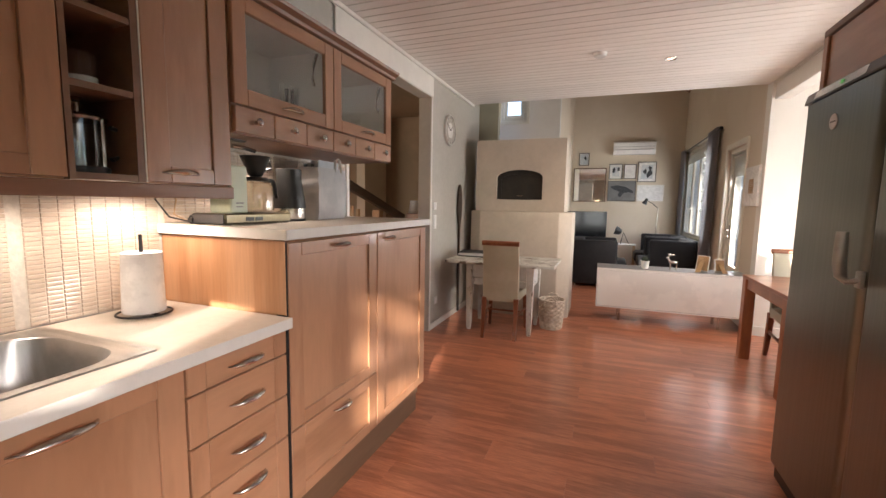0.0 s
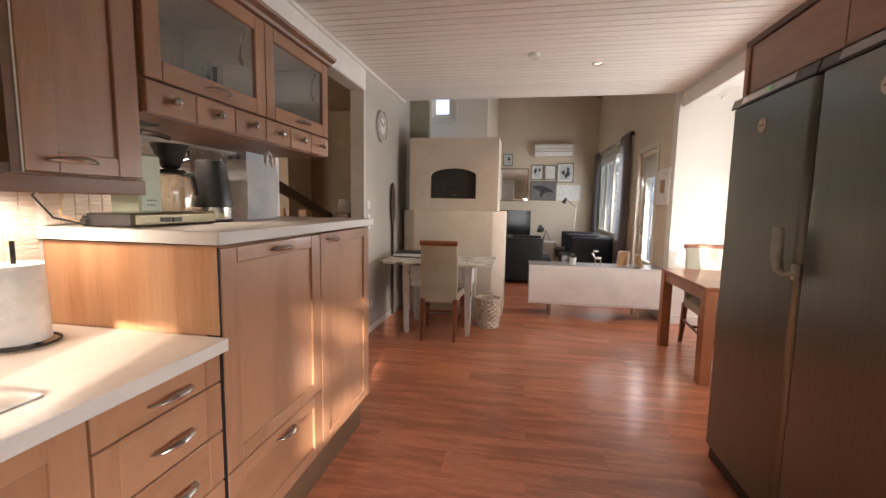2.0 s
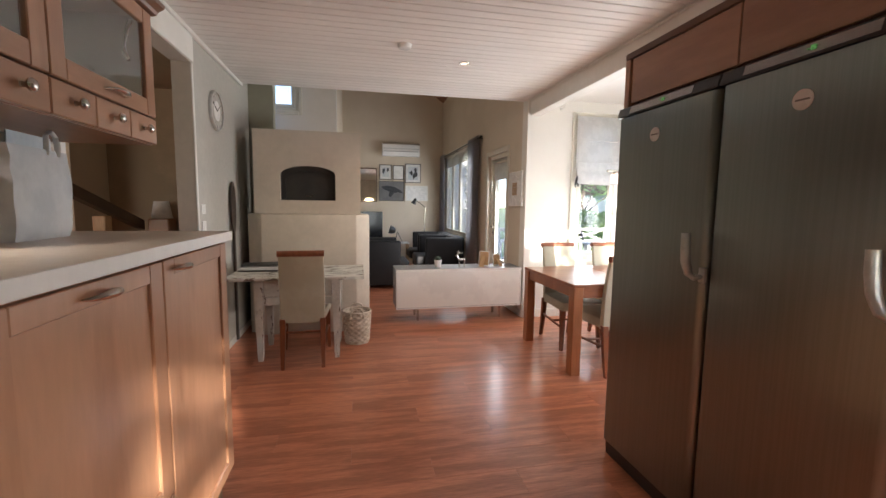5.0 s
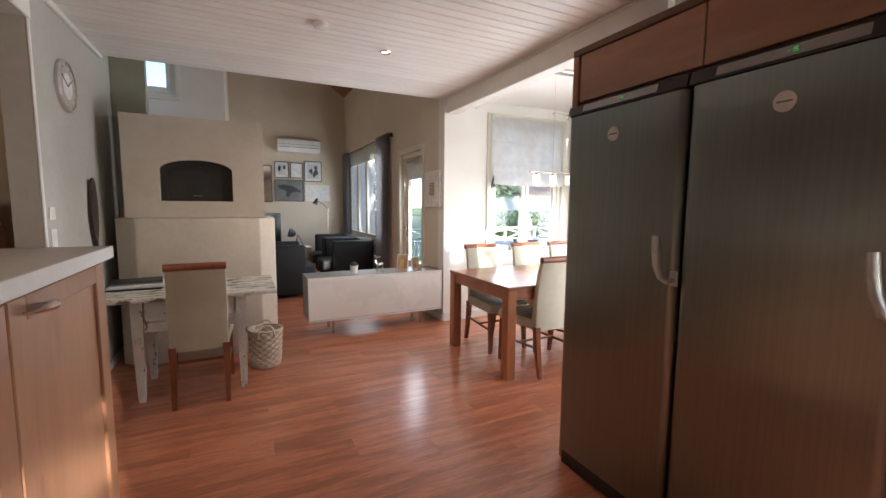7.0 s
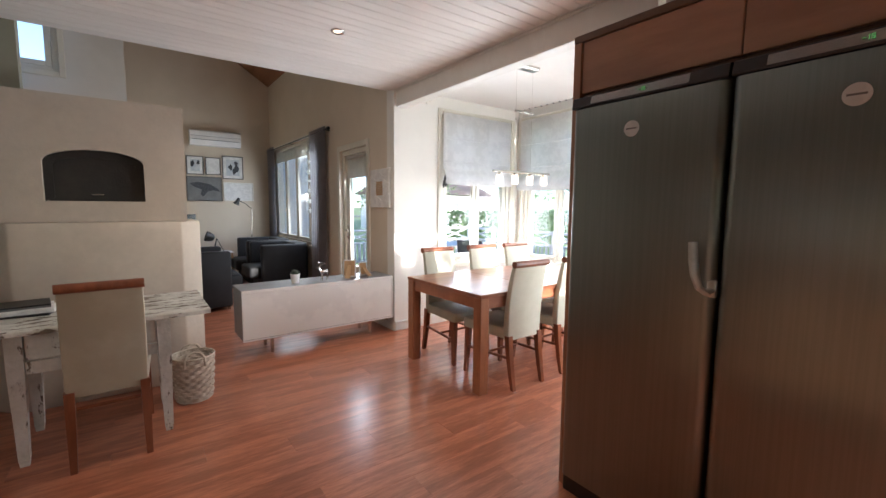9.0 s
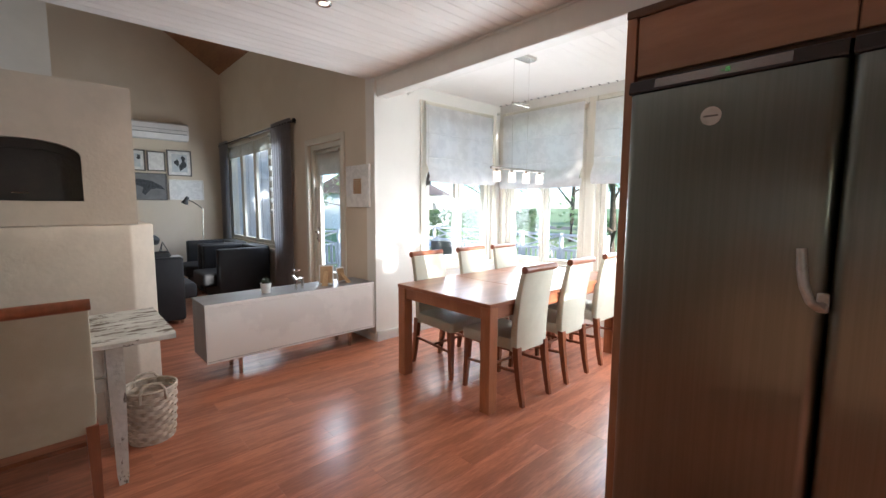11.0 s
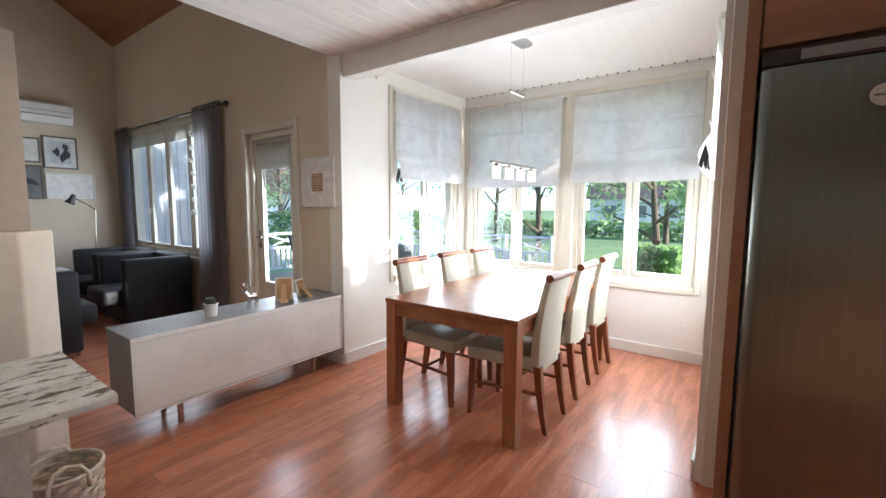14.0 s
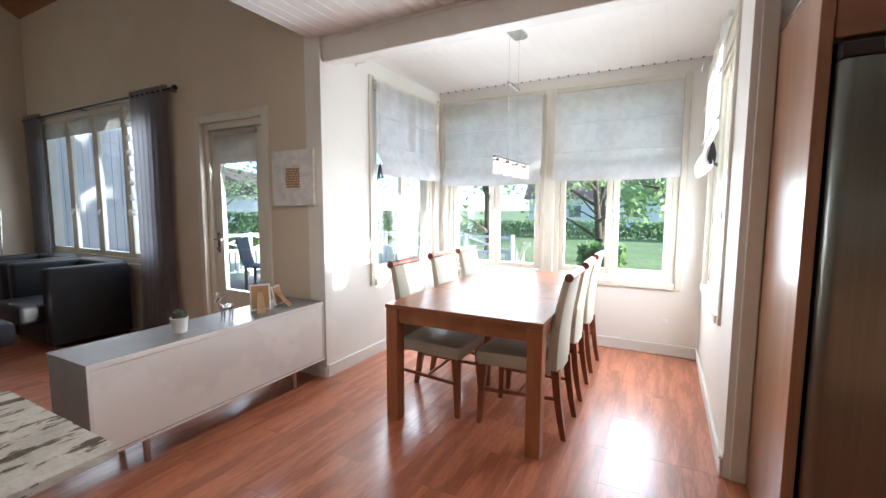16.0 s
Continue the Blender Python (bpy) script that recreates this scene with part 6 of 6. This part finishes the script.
part("handle", bm, BLACK, press, smooth=True)
jar = thing("glass_jar", pose(-1.37, 0.727, 1.6805) @ Matrix.Scale(1.1, 4), "clear glass jar with white powder on the shelf", "jar")
bm = bmesh.new()
lathe(bm, [(0.036, 0.0), (0.04, 0.004), (0.035, 0.085), (0.033, 0.085), (0.036, 0.005), (0.01, 0.004)], seg=20)
part("glass", bm, SHELF_GLASS, jar, smooth=True).visible_shadow = False
bm = bmesh.new()
lathe(bm, [(0.034, 0.006), (0.035, 0.026), (0.01, 0.028)], seg=20)
part("powder", bm, PAPER, jar)


def drinking_glass(x, y, z, r, h, label):
    g = thing("drinking_glass", pose(x, y, z), label, "glass", "glasses in the cabinets")
    bm = bmesh.new()
    lathe(bm, [(r * 0.8, 0.0), (r, h), (r * 0.93, h), (r * 0.72, 0.008), (0.005, 0.007)], seg=16)
    part("body", bm, SHELF_GLASS, g, smooth=True).visible_shadow = False


for y in (0.68, 0.73, 0.78):
    drinking_glass(-1.42, y, 1.8845, 0.022, 0.09, "plain drinking glass on the open shelf")
for y, r, h in ((1.3, 0.04, 0.06), (1.55, 0.022, 0.17), (1.585, 0.022, 0.16), (1.62, 0.022, 0.17), (1.86, 0.03, 0.09), (2.08, 0.04, 0.07), (2.14, 0.028, 0.12)):
    drinking_glass(-1.38, y, 1.7355, r, h, "clear glass standing in the glass cabinet")
bowl = thing("serving_bowl", pose(-1.4, 1.98, 1.7355), "small dark bowl in the glass cabinet", "bowl")
bm = bmesh.new()
lathe(bm, [(0.03, 0.0), (0.055, 0.03), (0.058, 0.05), (0.052, 0.05), (0.03, 0.008)], seg=24)
part("body", bm, BLACK, bowl, smooth=True)
for y in (0.52, 0.86):
    c = thing("cabinet_light", pose(-1.5, y, 1.419), "small lit lamp under the wall cabinet", "cabinet light", "lamps under the wall cabinet")
    bm = bmesh.new()
    lathe(bm, [(0.03, -0.012), (0.034, -0.008), (0.034, -0.0005)], seg=24)
    part("ring", bm, CHROME, c, smooth=True)
    bm = bmesh.new()
    lathe(bm, [(0.01, -0.0135), (0.026, -0.0135), (0.026, -0.0125)], seg=20)
    part("lens", bm, LAMP_GLOW, c)
solid("socket_strip", made((-1.63, -1.57, 0.7, 0.8, 1.382, 1.418), bevel=0.004), LACQUER, "white socket strip under the wall cabinet", "socket")
adapter = thing("power_adapter", pose(-1.54, 1.215, 1.2715), "small black power adapter beside the coffee maker", "adapter")
part("housing", made((-0.03, 0.03, -0.025, 0.025, 0.0005, 0.035), bevel=0.004), BLACK, adapter)
part("plug", made((-0.012, 0.012, -0.045, -0.0255, 0.008, 0.026), bevel=0.002), BLACK, adapter)
cable = bmesh.new()
tube(cable, [(-1.6, 1.11, 1.41), (-1.62, 1.09, 1.37), (-1.6, 1.13, 1.30), (-1.56, 1.2, 1.277), (-1.54, 1.25, 1.277)], 0.0035, 8)
solid("power_cable", cable, BLACK, "black cable hanging by the coffee maker", "cable", smooth=True)
cable = bmesh.new()
tube(cable, [(-1.6, 1.135, 1.41), (-1.61, 1.17, 1.37), (-1.6, 1.15, 1.31), (-1.57, 1.2, 1.276)], 0.003, 8)
solid("power_cable", cable, PINE, "yellow cable hanging by the coffee maker", "cable", smooth=True)
solid("trim_tile_end", made((KX0 + 0.0005, KX0 + 0.022, 2.462, 2.498, 1.0, 2.435), bevel=0.003), PAINT_WHITE, "white edge board at the tiled wall's end", "trim", kind="structure")

# ---- stair hall ----
stairs = thing("staircase", ORIGIN, "dark wooden stair with pale balusters in the hall", "staircase")
bm = bmesh.new()
prism(bm, [(3.4, 1.70), (3.4, 1.80), (5.4, 1.2), (5.4, 1.1)], "x", -2.72, -2.66)
part("stringer", bm, STAIR_WOOD, stairs)
for k in range(7):
    y = 3.3 + k * 0.13
    part("baluster", made((-2.63, -2.59, y, y + 0.035, 0.2, 1.5 - 0.035 * k), bevel=0.004), PINE, stairs)
part("newel_post", made((-2.66, -2.56, 4.5, 4.6, 0.0, 1.27), bevel=0.006), PINE, stairs, "pale wooden newel post")
part("hand_rail", made((-2.66, -2.56, 3.2, 4.49, 0.12, 0.2)), PINE, stairs)
shade_lamp = thing("hall_lamp", pose(-2.5, 5.42, 0), "small lamp with a pale shade on a hall stand", "lamp")
part("stand", made((-0.1, 0.1, -0.1, 0.1, 0, 1.22), bevel=0.01), CABINET, shade_lamp)
bm = bmesh.new()
lathe(bm, [(0.1, 1.2205), (0.07, 1.4), (0.065, 1.4), (0.09, 1.222)], seg=24, close=False)
part("shade", bm, PAPER, shade_lamp, smooth=True)


# ---- outside ----
GRASS = material("lawn", (0.24, 0.36, 0.14), 0.9, second=(0.32, 0.42, 0.18), scale=0.6, contrast=0.6, fine=0.2, bump=0.5, bump_scale=15)
ASPHALT = material("asphalt", (0.10, 0.10, 0.10), 0.9, scale=4, fine=0.1)
BARK = material("bark", (0.13, 0.10, 0.075), 0.9, second=(0.08, 0.06, 0.045), scale=8, stretch=(3, 3, 0.5), contrast=0.5, bump=0.6)
def leaf_material(name, a, b):
    """Leaves that let some light through, each of its own tint."""
    m = material(name, a, 0.55, second=b, scale=1.5, contrast=0.5, vary=0.35, islands=True)
    nodes, links = m.node_tree.nodes, m.node_tree.links
    through_leaf, mix = nodes.new("ShaderNodeBsdfTranslucent"), nodes.new("ShaderNodeMixShader")
    links.new(nodes["Principled BSDF"].inputs["Base Color"].links[0].from_socket, through_leaf.inputs["Color"])
    mix.inputs[0].default_value = 0.55
    links.new(nodes["Principled BSDF"].outputs[0], mix.inputs[1])
    links.new(through_leaf.outputs[0], mix.inputs[2])
    links.new(mix.outputs[0], nodes["Material Output"].inputs["Surface"])
    return m


LEAVES = leaf_material("leaves", (0.25, 0.38, 0.17), (0.34, 0.46, 0.24))
HEDGE_LEAF = leaf_material("hedge_leaves", (0.20, 0.32, 0.12), (0.27, 0.40, 0.17))
DECK = material("deck_boards", (0.34, 0.30, 0.25), 0.8, second=(0.28, 0.24, 0.20), scale=3, stretch=(0.5, 5, 1), contrast=0.4, fine=0.1)
SIDING = material("white_siding", (0.74, 0.76, 0.78), 0.6, second=(0.70, 0.72, 0.74), scale=2, contrast=0.3)
# white siding turned grey-blue: the house's shade is put into the colour
WING_SHADED = material("shaded_wing_boards", (0.46, 0.50, 0.54), 0.6, second=(0.42, 0.46, 0.50), scale=2, contrast=0.3)
ROOF = material("house_roof", (0.16, 0.12, 0.11), 0.8, scale=3)
WICKER_DARK = material("dark_rattan", (0.05, 0.055, 0.07), 0.5, second=(0.08, 0.085, 0.1), scale=40, contrast=0.5)
GZ = -0.5
solid("ground", made((-300, 400, -300, 400, GZ - 0.6, GZ)), GRASS, "green lawn round the house", "ground", kind="structure")
solid("road", made((30, 35, -200, 300, GZ, GZ + 0.01)), ASPHALT, "grey road past the garden", "road", kind="structure")
deck = thing("terrace", ORIGIN, "grey wooden terrace deck outside the door", "terrace", kind="structure")
for k in range(38):
    part("deck_board", made((KX1 + 0.17, 7.4, 5.6 + k * 0.145, 5.6 + k * 0.145 + 0.138, -0.14, -0.11)), DECK, deck)
part("deck_edge", made((KX1 + 0.17, 7.4, 5.6, 11.1, GZ, -0.141)), DECK, deck)
wing = thing("house_wing", ORIGIN, "white board-clad wing of the house beside the terrace, coloured as in shade", "house wing", kind="structure")
for k in range(11):
    x = KX1 + 0.17 + k * 0.125
    part("siding_board", made((x, x + 0.121, 10.75, 10.78, -0.1, 3.4), bevel=0.003), WING_SHADED, wing)
part("wall", made((KX1 + 0.17, 3.1, 10.781, 10.9, -0.1, 3.4)), SIDING, wing)
# unseen roof, added high enough to keep sun off the far wall
bm = bmesh.new()
prism(bm, [(BAY0 - 0.5, CEIL + 0.141), (BAY1 + 0.4, CEIL + 0.141), (BAY1 - 0.9, 3.7), (BAY0 + 0.9, 3.7)], "x", KX1 + 0.17, BAYX + 0.45)
solid("roof_bay", bm, ROOF, "unseen dark bay roof, raised to block sun from the living room", "roof", kind="structure")


def fence(a, b, label):
    a, b = Vector((*a, -0.11)), Vector((*b, -0.11))
    f = thing("fence", ORIGIN, label, "fence", "terrace fence")
    n = max(1, round((b - a).length / 1.1))
    way = (b - a) / n
    for i in range(n + 1):
        p = a + way * i
        bm = bmesh.new()
        rod(bm, p, p + Vector((0, 0, 0.95)), 0.045, seg=6)
        part("post", bm, SIDING, f)
    for i in range(n):
        p, q = a + way * i, a + way * (i + 1)
        for z in (0.9, 0.58, 0.12):
            bm = bmesh.new()
            rod(bm, p + Vector((0, 0, z)), q + Vector((0, 0, z)), 0.03, seg=4)
            part("rail", bm, SIDING, f)
        for za, zb in ((0.9, 0.58), (0.58, 0.9)):
            bm = bmesh.new()
            rod(bm, p + Vector((0, 0, za)), q + Vector((0, 0, zb)), 0.02, seg=4)
            part("cross_bar", bm, SIDING, f)
        for k in range(8):
            r = p + way * ((k + 0.5) / 8)
            bm = bmesh.new()
            rod(bm, r + Vector((0, 0, 0.1)), r + Vector((0, 0, 0.58)), 0.042, seg=4)
            part("slat", bm, SIDING, f)


fence((3.2, 11.02), (7.35, 11.02), "white wooden terrace fence with crossed bars")
fence((7.35, 11.0), (7.35, 5.7), "white wooden terrace fence with crossed bars")


def terrace_chair(m):
    c = thing("terrace_chair", m, "dark woven garden chair on the terrace", "chair", "terrace chairs")
    bm = made((-0.23, 0.23, -0.22, 0.24, 0.4, 0.44), bevel=0.012)
    part("seat", bm, WICKER_DARK, c)
    bm = bmesh.new()
    loft(bm, [rounded_box(-0.23, 0.23, -0.22 - 0.12 * u, 0.03, 0.441 + 0.5 * u) for u in (0, 0.3, 0.7, 1.0)])
    part("backrest", bm, WICKER_DARK, c)
    for x in (-0.2, 0.2):
        for y in (-0.19, 0.2):
            part("leg", made((x - 0.02, x + 0.02, y - 0.02, y + 0.02, 0, 0.399)), WICKER_DARK, c)
    return c


def rounded_box(x0, x1, y, t, z):
    return [(x0, y - t / 2, z), (x1, y - t / 2, z), (x1, y + t / 2, z), (x0, y + t / 2, z)]


tc = terrace_chair(pose(4.35, 9.55, -0.11, 0, 0, -150))
copy_thing(tc, pose(5.0, 9.3, -0.11, 0, 0, -120))
copy_thing(tc, pose(4.2, 7.0, -0.11, 0, 0, -60))
gt = thing("terrace_table", pose(5.0, 8.5, -0.11), "white garden table on the terrace", "table")
part("tabletop", made((-0.6, 0.6, -0.45, 0.45, 0.7, 0.73), bevel=0.01), SIDING, gt)
for x in (-0.5, 0.5):
    for y in (-0.38, 0.38):
        part("leg", made((x - 0.025, x + 0.025, y - 0.025, y + 0.025, 0, 0.699)), SIDING, gt)


def leaf_cloud(bm, rng, centre, radius, count, size):
    c = Vector(centre)
    for _ in range(count):
        while True:
            d = Vector((rng.uniform(-1, 1), rng.uniform(-1, 1), rng.uniform(-1, 1)))
            if 0.25 < d.length < 1:
                break
        p = c + Vector((d.x * radius[0], d.y * radius[1], d.z * radius[2]))
        a = Vector((rng.uniform(-1, 1), rng.uniform(-1, 1), rng.uniform(-0.7, 0.7))).normalized() * size * rng.uniform(0.6, 1.3)
        b = a.orthogonal().normalized() * size * 0.55
        bm.faces.new([bm.verts.new(p - a), bm.verts.new(p + b * 0.9 - a * 0.1), bm.verts.new(p + a), bm.verts.new(p - b * 0.9 - a * 0.1)])


def tree(x, y, height, spread, seed, label, low=0.35, leaves=1800, size=0.13):
    rng = random.Random(seed)
    t = thing("tree", pose(x, y, GZ), label, "tree", "garden trees")
    bm = bmesh.new()
    top = Vector((rng.uniform(-0.4, 0.4), rng.uniform(-0.4, 0.4), height * 0.85))
    tube(bm, [(0, 0, 0), (0.05, 0.02, height * 0.15), top * 0.5, top], [0.17, 0.13, 0.09, 0.02], 10)
    ends = []
    for k in range(9):
        u = rng.uniform(0.16, 0.75)
        s = top * u
        a = k * 2.4 + rng.uniform(-0.4, 0.4)
        e = s + Vector((math.cos(a), math.sin(a), rng.uniform(0.3, 0.8))) * spread * rng.uniform(0.55, 0.9)
        tube(bm, [s, (s + e) / 2 + Vector((0, 0, 0.15)), e], [0.065, 0.04, 0.012], 7)
        ends.append(e)
    part("trunk", bm, BARK, t, smooth=True)
    bm = bmesh.new()
    clumps = ends + [top] + [Vector((rng.uniform(-1, 1) * spread * 0.8, rng.uniform(-1, 1) * spread * 0.8, height * rng.uniform(low, 0.95))) for _ in range(16)]
    for c in clumps:
        r = rng.uniform(0.45, 0.9) * spread * 0.45
        leaf_cloud(bm, rng, c, (r, r, r * 0.75), leaves // len(clumps), size)
    part("crown", bm, LEAVES, t)


tree(15.0, 5.0, 5.5, 2.6, 1, "young leafy garden tree with several stems", 0.33)
tree(12.2, 2.2, 5.0, 2.4, 2, "bushy leafy tree close to the bay window", 0.25)
tree(15.5, 9.5, 6.5, 2.6, 3, "leafy garden tree on the lawn", 0.4)
tree(20.0, 14.0, 8.0, 3.4, 4, "tall leafy tree behind the lawn", 0.3)
tree(24.0, 6.0, 8.0, 3.6, 5, "tall leafy tree near the road", 0.3)
tree(24.0, -1.0, 8.0, 3.6, 6, "tall leafy tree near the road", 0.3)
# unseen tree, added to break up the sun through the south openings
tree(2.6, -9.5, 5.4, 2.2, 21, "unseen leafy tree, added to dapple the sun on the kitchen units", 0.3, 720, 0.12)
# unseen tree, placed to stop grazing sun on the bay blinds and wing
tree(6.9, -3.6, 6.5, 1.8, 22, "unseen tall dense tree, added to shade the east blinds and wing", 0.15, 6000, 0.15)
# unseen bush, added so only dappled sun reaches the dining table
tree(4.4, -3.2, 3.9, 1.5, 11, "unseen leafy bush, added to thin the sun entering the bay", 0.2, 1100, 0.11)
tree(13.0, 24.0, 8.0, 3.6, 7, "tall leafy tree behind the terrace", 0.25)
tree(26.0, 26.0, 9.0, 3.8, 8, "tall leafy tree by the neighbouring house", 0.25)


def hedge(x0, x1, y0, y1, height, seed, label, count=5200):
    rng = random.Random(seed)
    bm = bmesh.new()
    for _ in range(count):
        p = Vector((rng.uniform(x0, x1), rng.uniform(y0, y1), GZ + height * rng.uniform(0.0, 1.0) ** 0.8))
        a = Vector((rng.uniform(-1, 1), rng.uniform(-1, 1), rng.uniform(-1, 1))).normalized() * 0.13
        b = a.orthogonal().normalized() * 0.075
        bm.faces.new([bm.verts.new(p - a), bm.verts.new(p + b), bm.verts.new(p + a), bm.verts.new(p - b)])
    solid("hedge", bm, HEDGE_LEAF, label, "hedge", kind="stuff")


hedge(8.5, 22, 17.0, 18.4, 1.7, 1, "dense green hedge behind the terrace")
hedge(27, 28.3, -12, 18, 1.1, 2, "long green hedge along the road", 6000)
hedge(11.8, 13.4, 4.0, 5.2, 0.8, 3, "low green shrub on the lawn", 900)


def house(x, y, turn, label):
    h = thing("house", pose(x, y, GZ, 0, 0, turn), label, "house", "neighbouring houses")
    part("wall", made((-6, 6, -4, 4, 0, 2.9)), SIDING, h)
    bm = bmesh.new()
    prism(bm, [(-4.5, 2.85), (4.5, 2.85), (0, 5.0)], "x", -6.5, 6.5)
    part("roof", bm, ROOF, h)
    for k in range(4):
        w = part("window", made((-4.8 + k * 2.6, -3.5 + k * 2.6, -4.06, -4.0, 1.0, 2.3)), PAINT_WHITE, h)
        part("pane", made((-4.7 + k * 2.6, -3.6 + k * 2.6, -4.08, -4.06, 1.1, 2.2)), PRINT_DARK, w)


house(22, 34, 30, "white neighbouring house with a dark roof")
house(46, 10, -80, "white neighbouring house across the road")


# ---- wall tiles ----
def tiles():
    back = solid("tile_bed", made((KX0 + 0.001, KX0 + 0.012, -0.2, 1.149, 0.954, 1.42), (KX0 + 0.001, KX0 + 0.012, 1.15, 2.46, 1.272, 1.62)), GROUT, "grout bed of the tiled splashback", "wall tiles", kind="structure")
    tw, th, gap = 0.048, 0.0152, 0.0022
    bm = bmesh.new()
    x0 = KX0 + 0.012
    loft(bm, [[(x0, 0, 0), (x0, tw - gap, 0), (x0, tw - gap, th - gap), (x0, 0, th - gap)],
              [(x0 + 0.003, 0, 0), (x0 + 0.003, tw - gap, 0), (x0 + 0.003, tw - gap, th - gap), (x0 + 0.003, 0, th - gap)],
              [(x0 + 0.0045, 0.002, 0.002), (x0 + 0.0045, tw - gap - 0.002, 0.002), (x0 + 0.0045, tw - gap - 0.002, th - gap - 0.002), (x0 + 0.0045, 0.002, th - gap - 0.002)]])
    shared = mesh_of("tile", bm, TILE)
    rest_v, rest_f, count = [], [], 0
    regions = ((0.7, 1.14, 0.957, 1.416), (1.155, 2.46, 1.275, 1.618), (-0.2, 0.699, 0.957, 1.416))
    for ya, yb, za, zb in regions:
        for j in range(int((zb - za) / th)):
            for i in range(int((yb - ya) / tw)):
                y, z = ya + i * tw, za + j * th
                if count < 300:
                    ob = new("tile", shared)
                    ob.location = (0, y, z)
                    ob.parent = back
                    count += 1
                else:
                    n = len(rest_v)
                    for dx, e in ((0, 0), (0.003, 0), (0.0045, 0.002)):
                        rest_v += [(x0 + dx, y + e, z + e), (x0 + dx, y + tw - gap - e, z + e), (x0 + dx, y + tw - gap - e, z + th - gap - e), (x0 + dx, y + e, z + th - gap - e)]
                    for b in (0, 4):
                        rest_f += [(n + b + k, n + b + (k + 1) % 4, n + b + 4 + (k + 1) % 4, n + b + 4 + k) for k in range(4)]
                    rest_f.append((n + 8, n + 9, n + 10, n + 11))
    data = bpy.data.meshes.new("tile_field")
    data.from_pydata(rest_v, [], rest_f)
    data.materials.append(TILE_STUFF)
    ob = new("tile_field", data)
    ob.parent = back
    tagged(ob, kind="stuff")


tiles()


# ---- floor planks ----
def planks(name, x0, x1, y0, y1, label, width=0.192, length=1.29):
    floor = thing(name, ORIGIN, label, "floor", kind="structure")
    shared = {}
    row, y = 0, y0
    while y < y1 - 0.002:
        w = min(width, y1 - y)
        x = x0 - (row * 0.43) % length
        while x < x1 - 0.002:
            a, b = max(x, x0), min(x + length, x1)
            if b - a > 0.01:
                key = (round(b - a, 3), round(w, 3))
                if key not in shared:
                    bm = bmesh.new()
                    g, l, v = 0.0005, key[0], key[1]
                    loft(bm, [[(g * 0.3, g * 0.3, -0.012), (l - g * 0.3, g * 0.3, -0.012), (l - g * 0.3, v - g * 0.3, -0.012), (g * 0.3, v - g * 0.3, -0.012)],
                              [(g * 0.3, g * 0.3, -0.0006), (l - g * 0.3, g * 0.3, -0.0006), (l - g * 0.3, v - g * 0.3, -0.0006), (g * 0.3, v - g * 0.3, -0.0006)],
                              [(g * 2, g * 2, 0), (l - g * 2, g * 2, 0), (l - g * 2, v - g * 2, 0), (g * 2, v - g * 2, 0)]])
                    shared[key] = mesh_of("plank", bm, FLOOR_WOOD)
                ob = new("plank", shared[key])
                ob.location = (a, y, 0)
                ob.parent = floor
            x += length
        y += width
        row += 1


planks("floor", KX0 - 0.12, KX1, -2.0, 5.2, "reddish cherry laminate floor of long planks")
planks("floor_bay", KX1, BAYX, BAY0, BAY1, "reddish cherry laminate floor of the dining bay")
planks("floor_living", -3.0, KX1, 5.2, FARY, "reddish cherry laminate floor of the living room")
planks("floor_hall", -4.4, KX0 - 0.12, 1.0, 5.6, "reddish laminate floor of the stair hall")
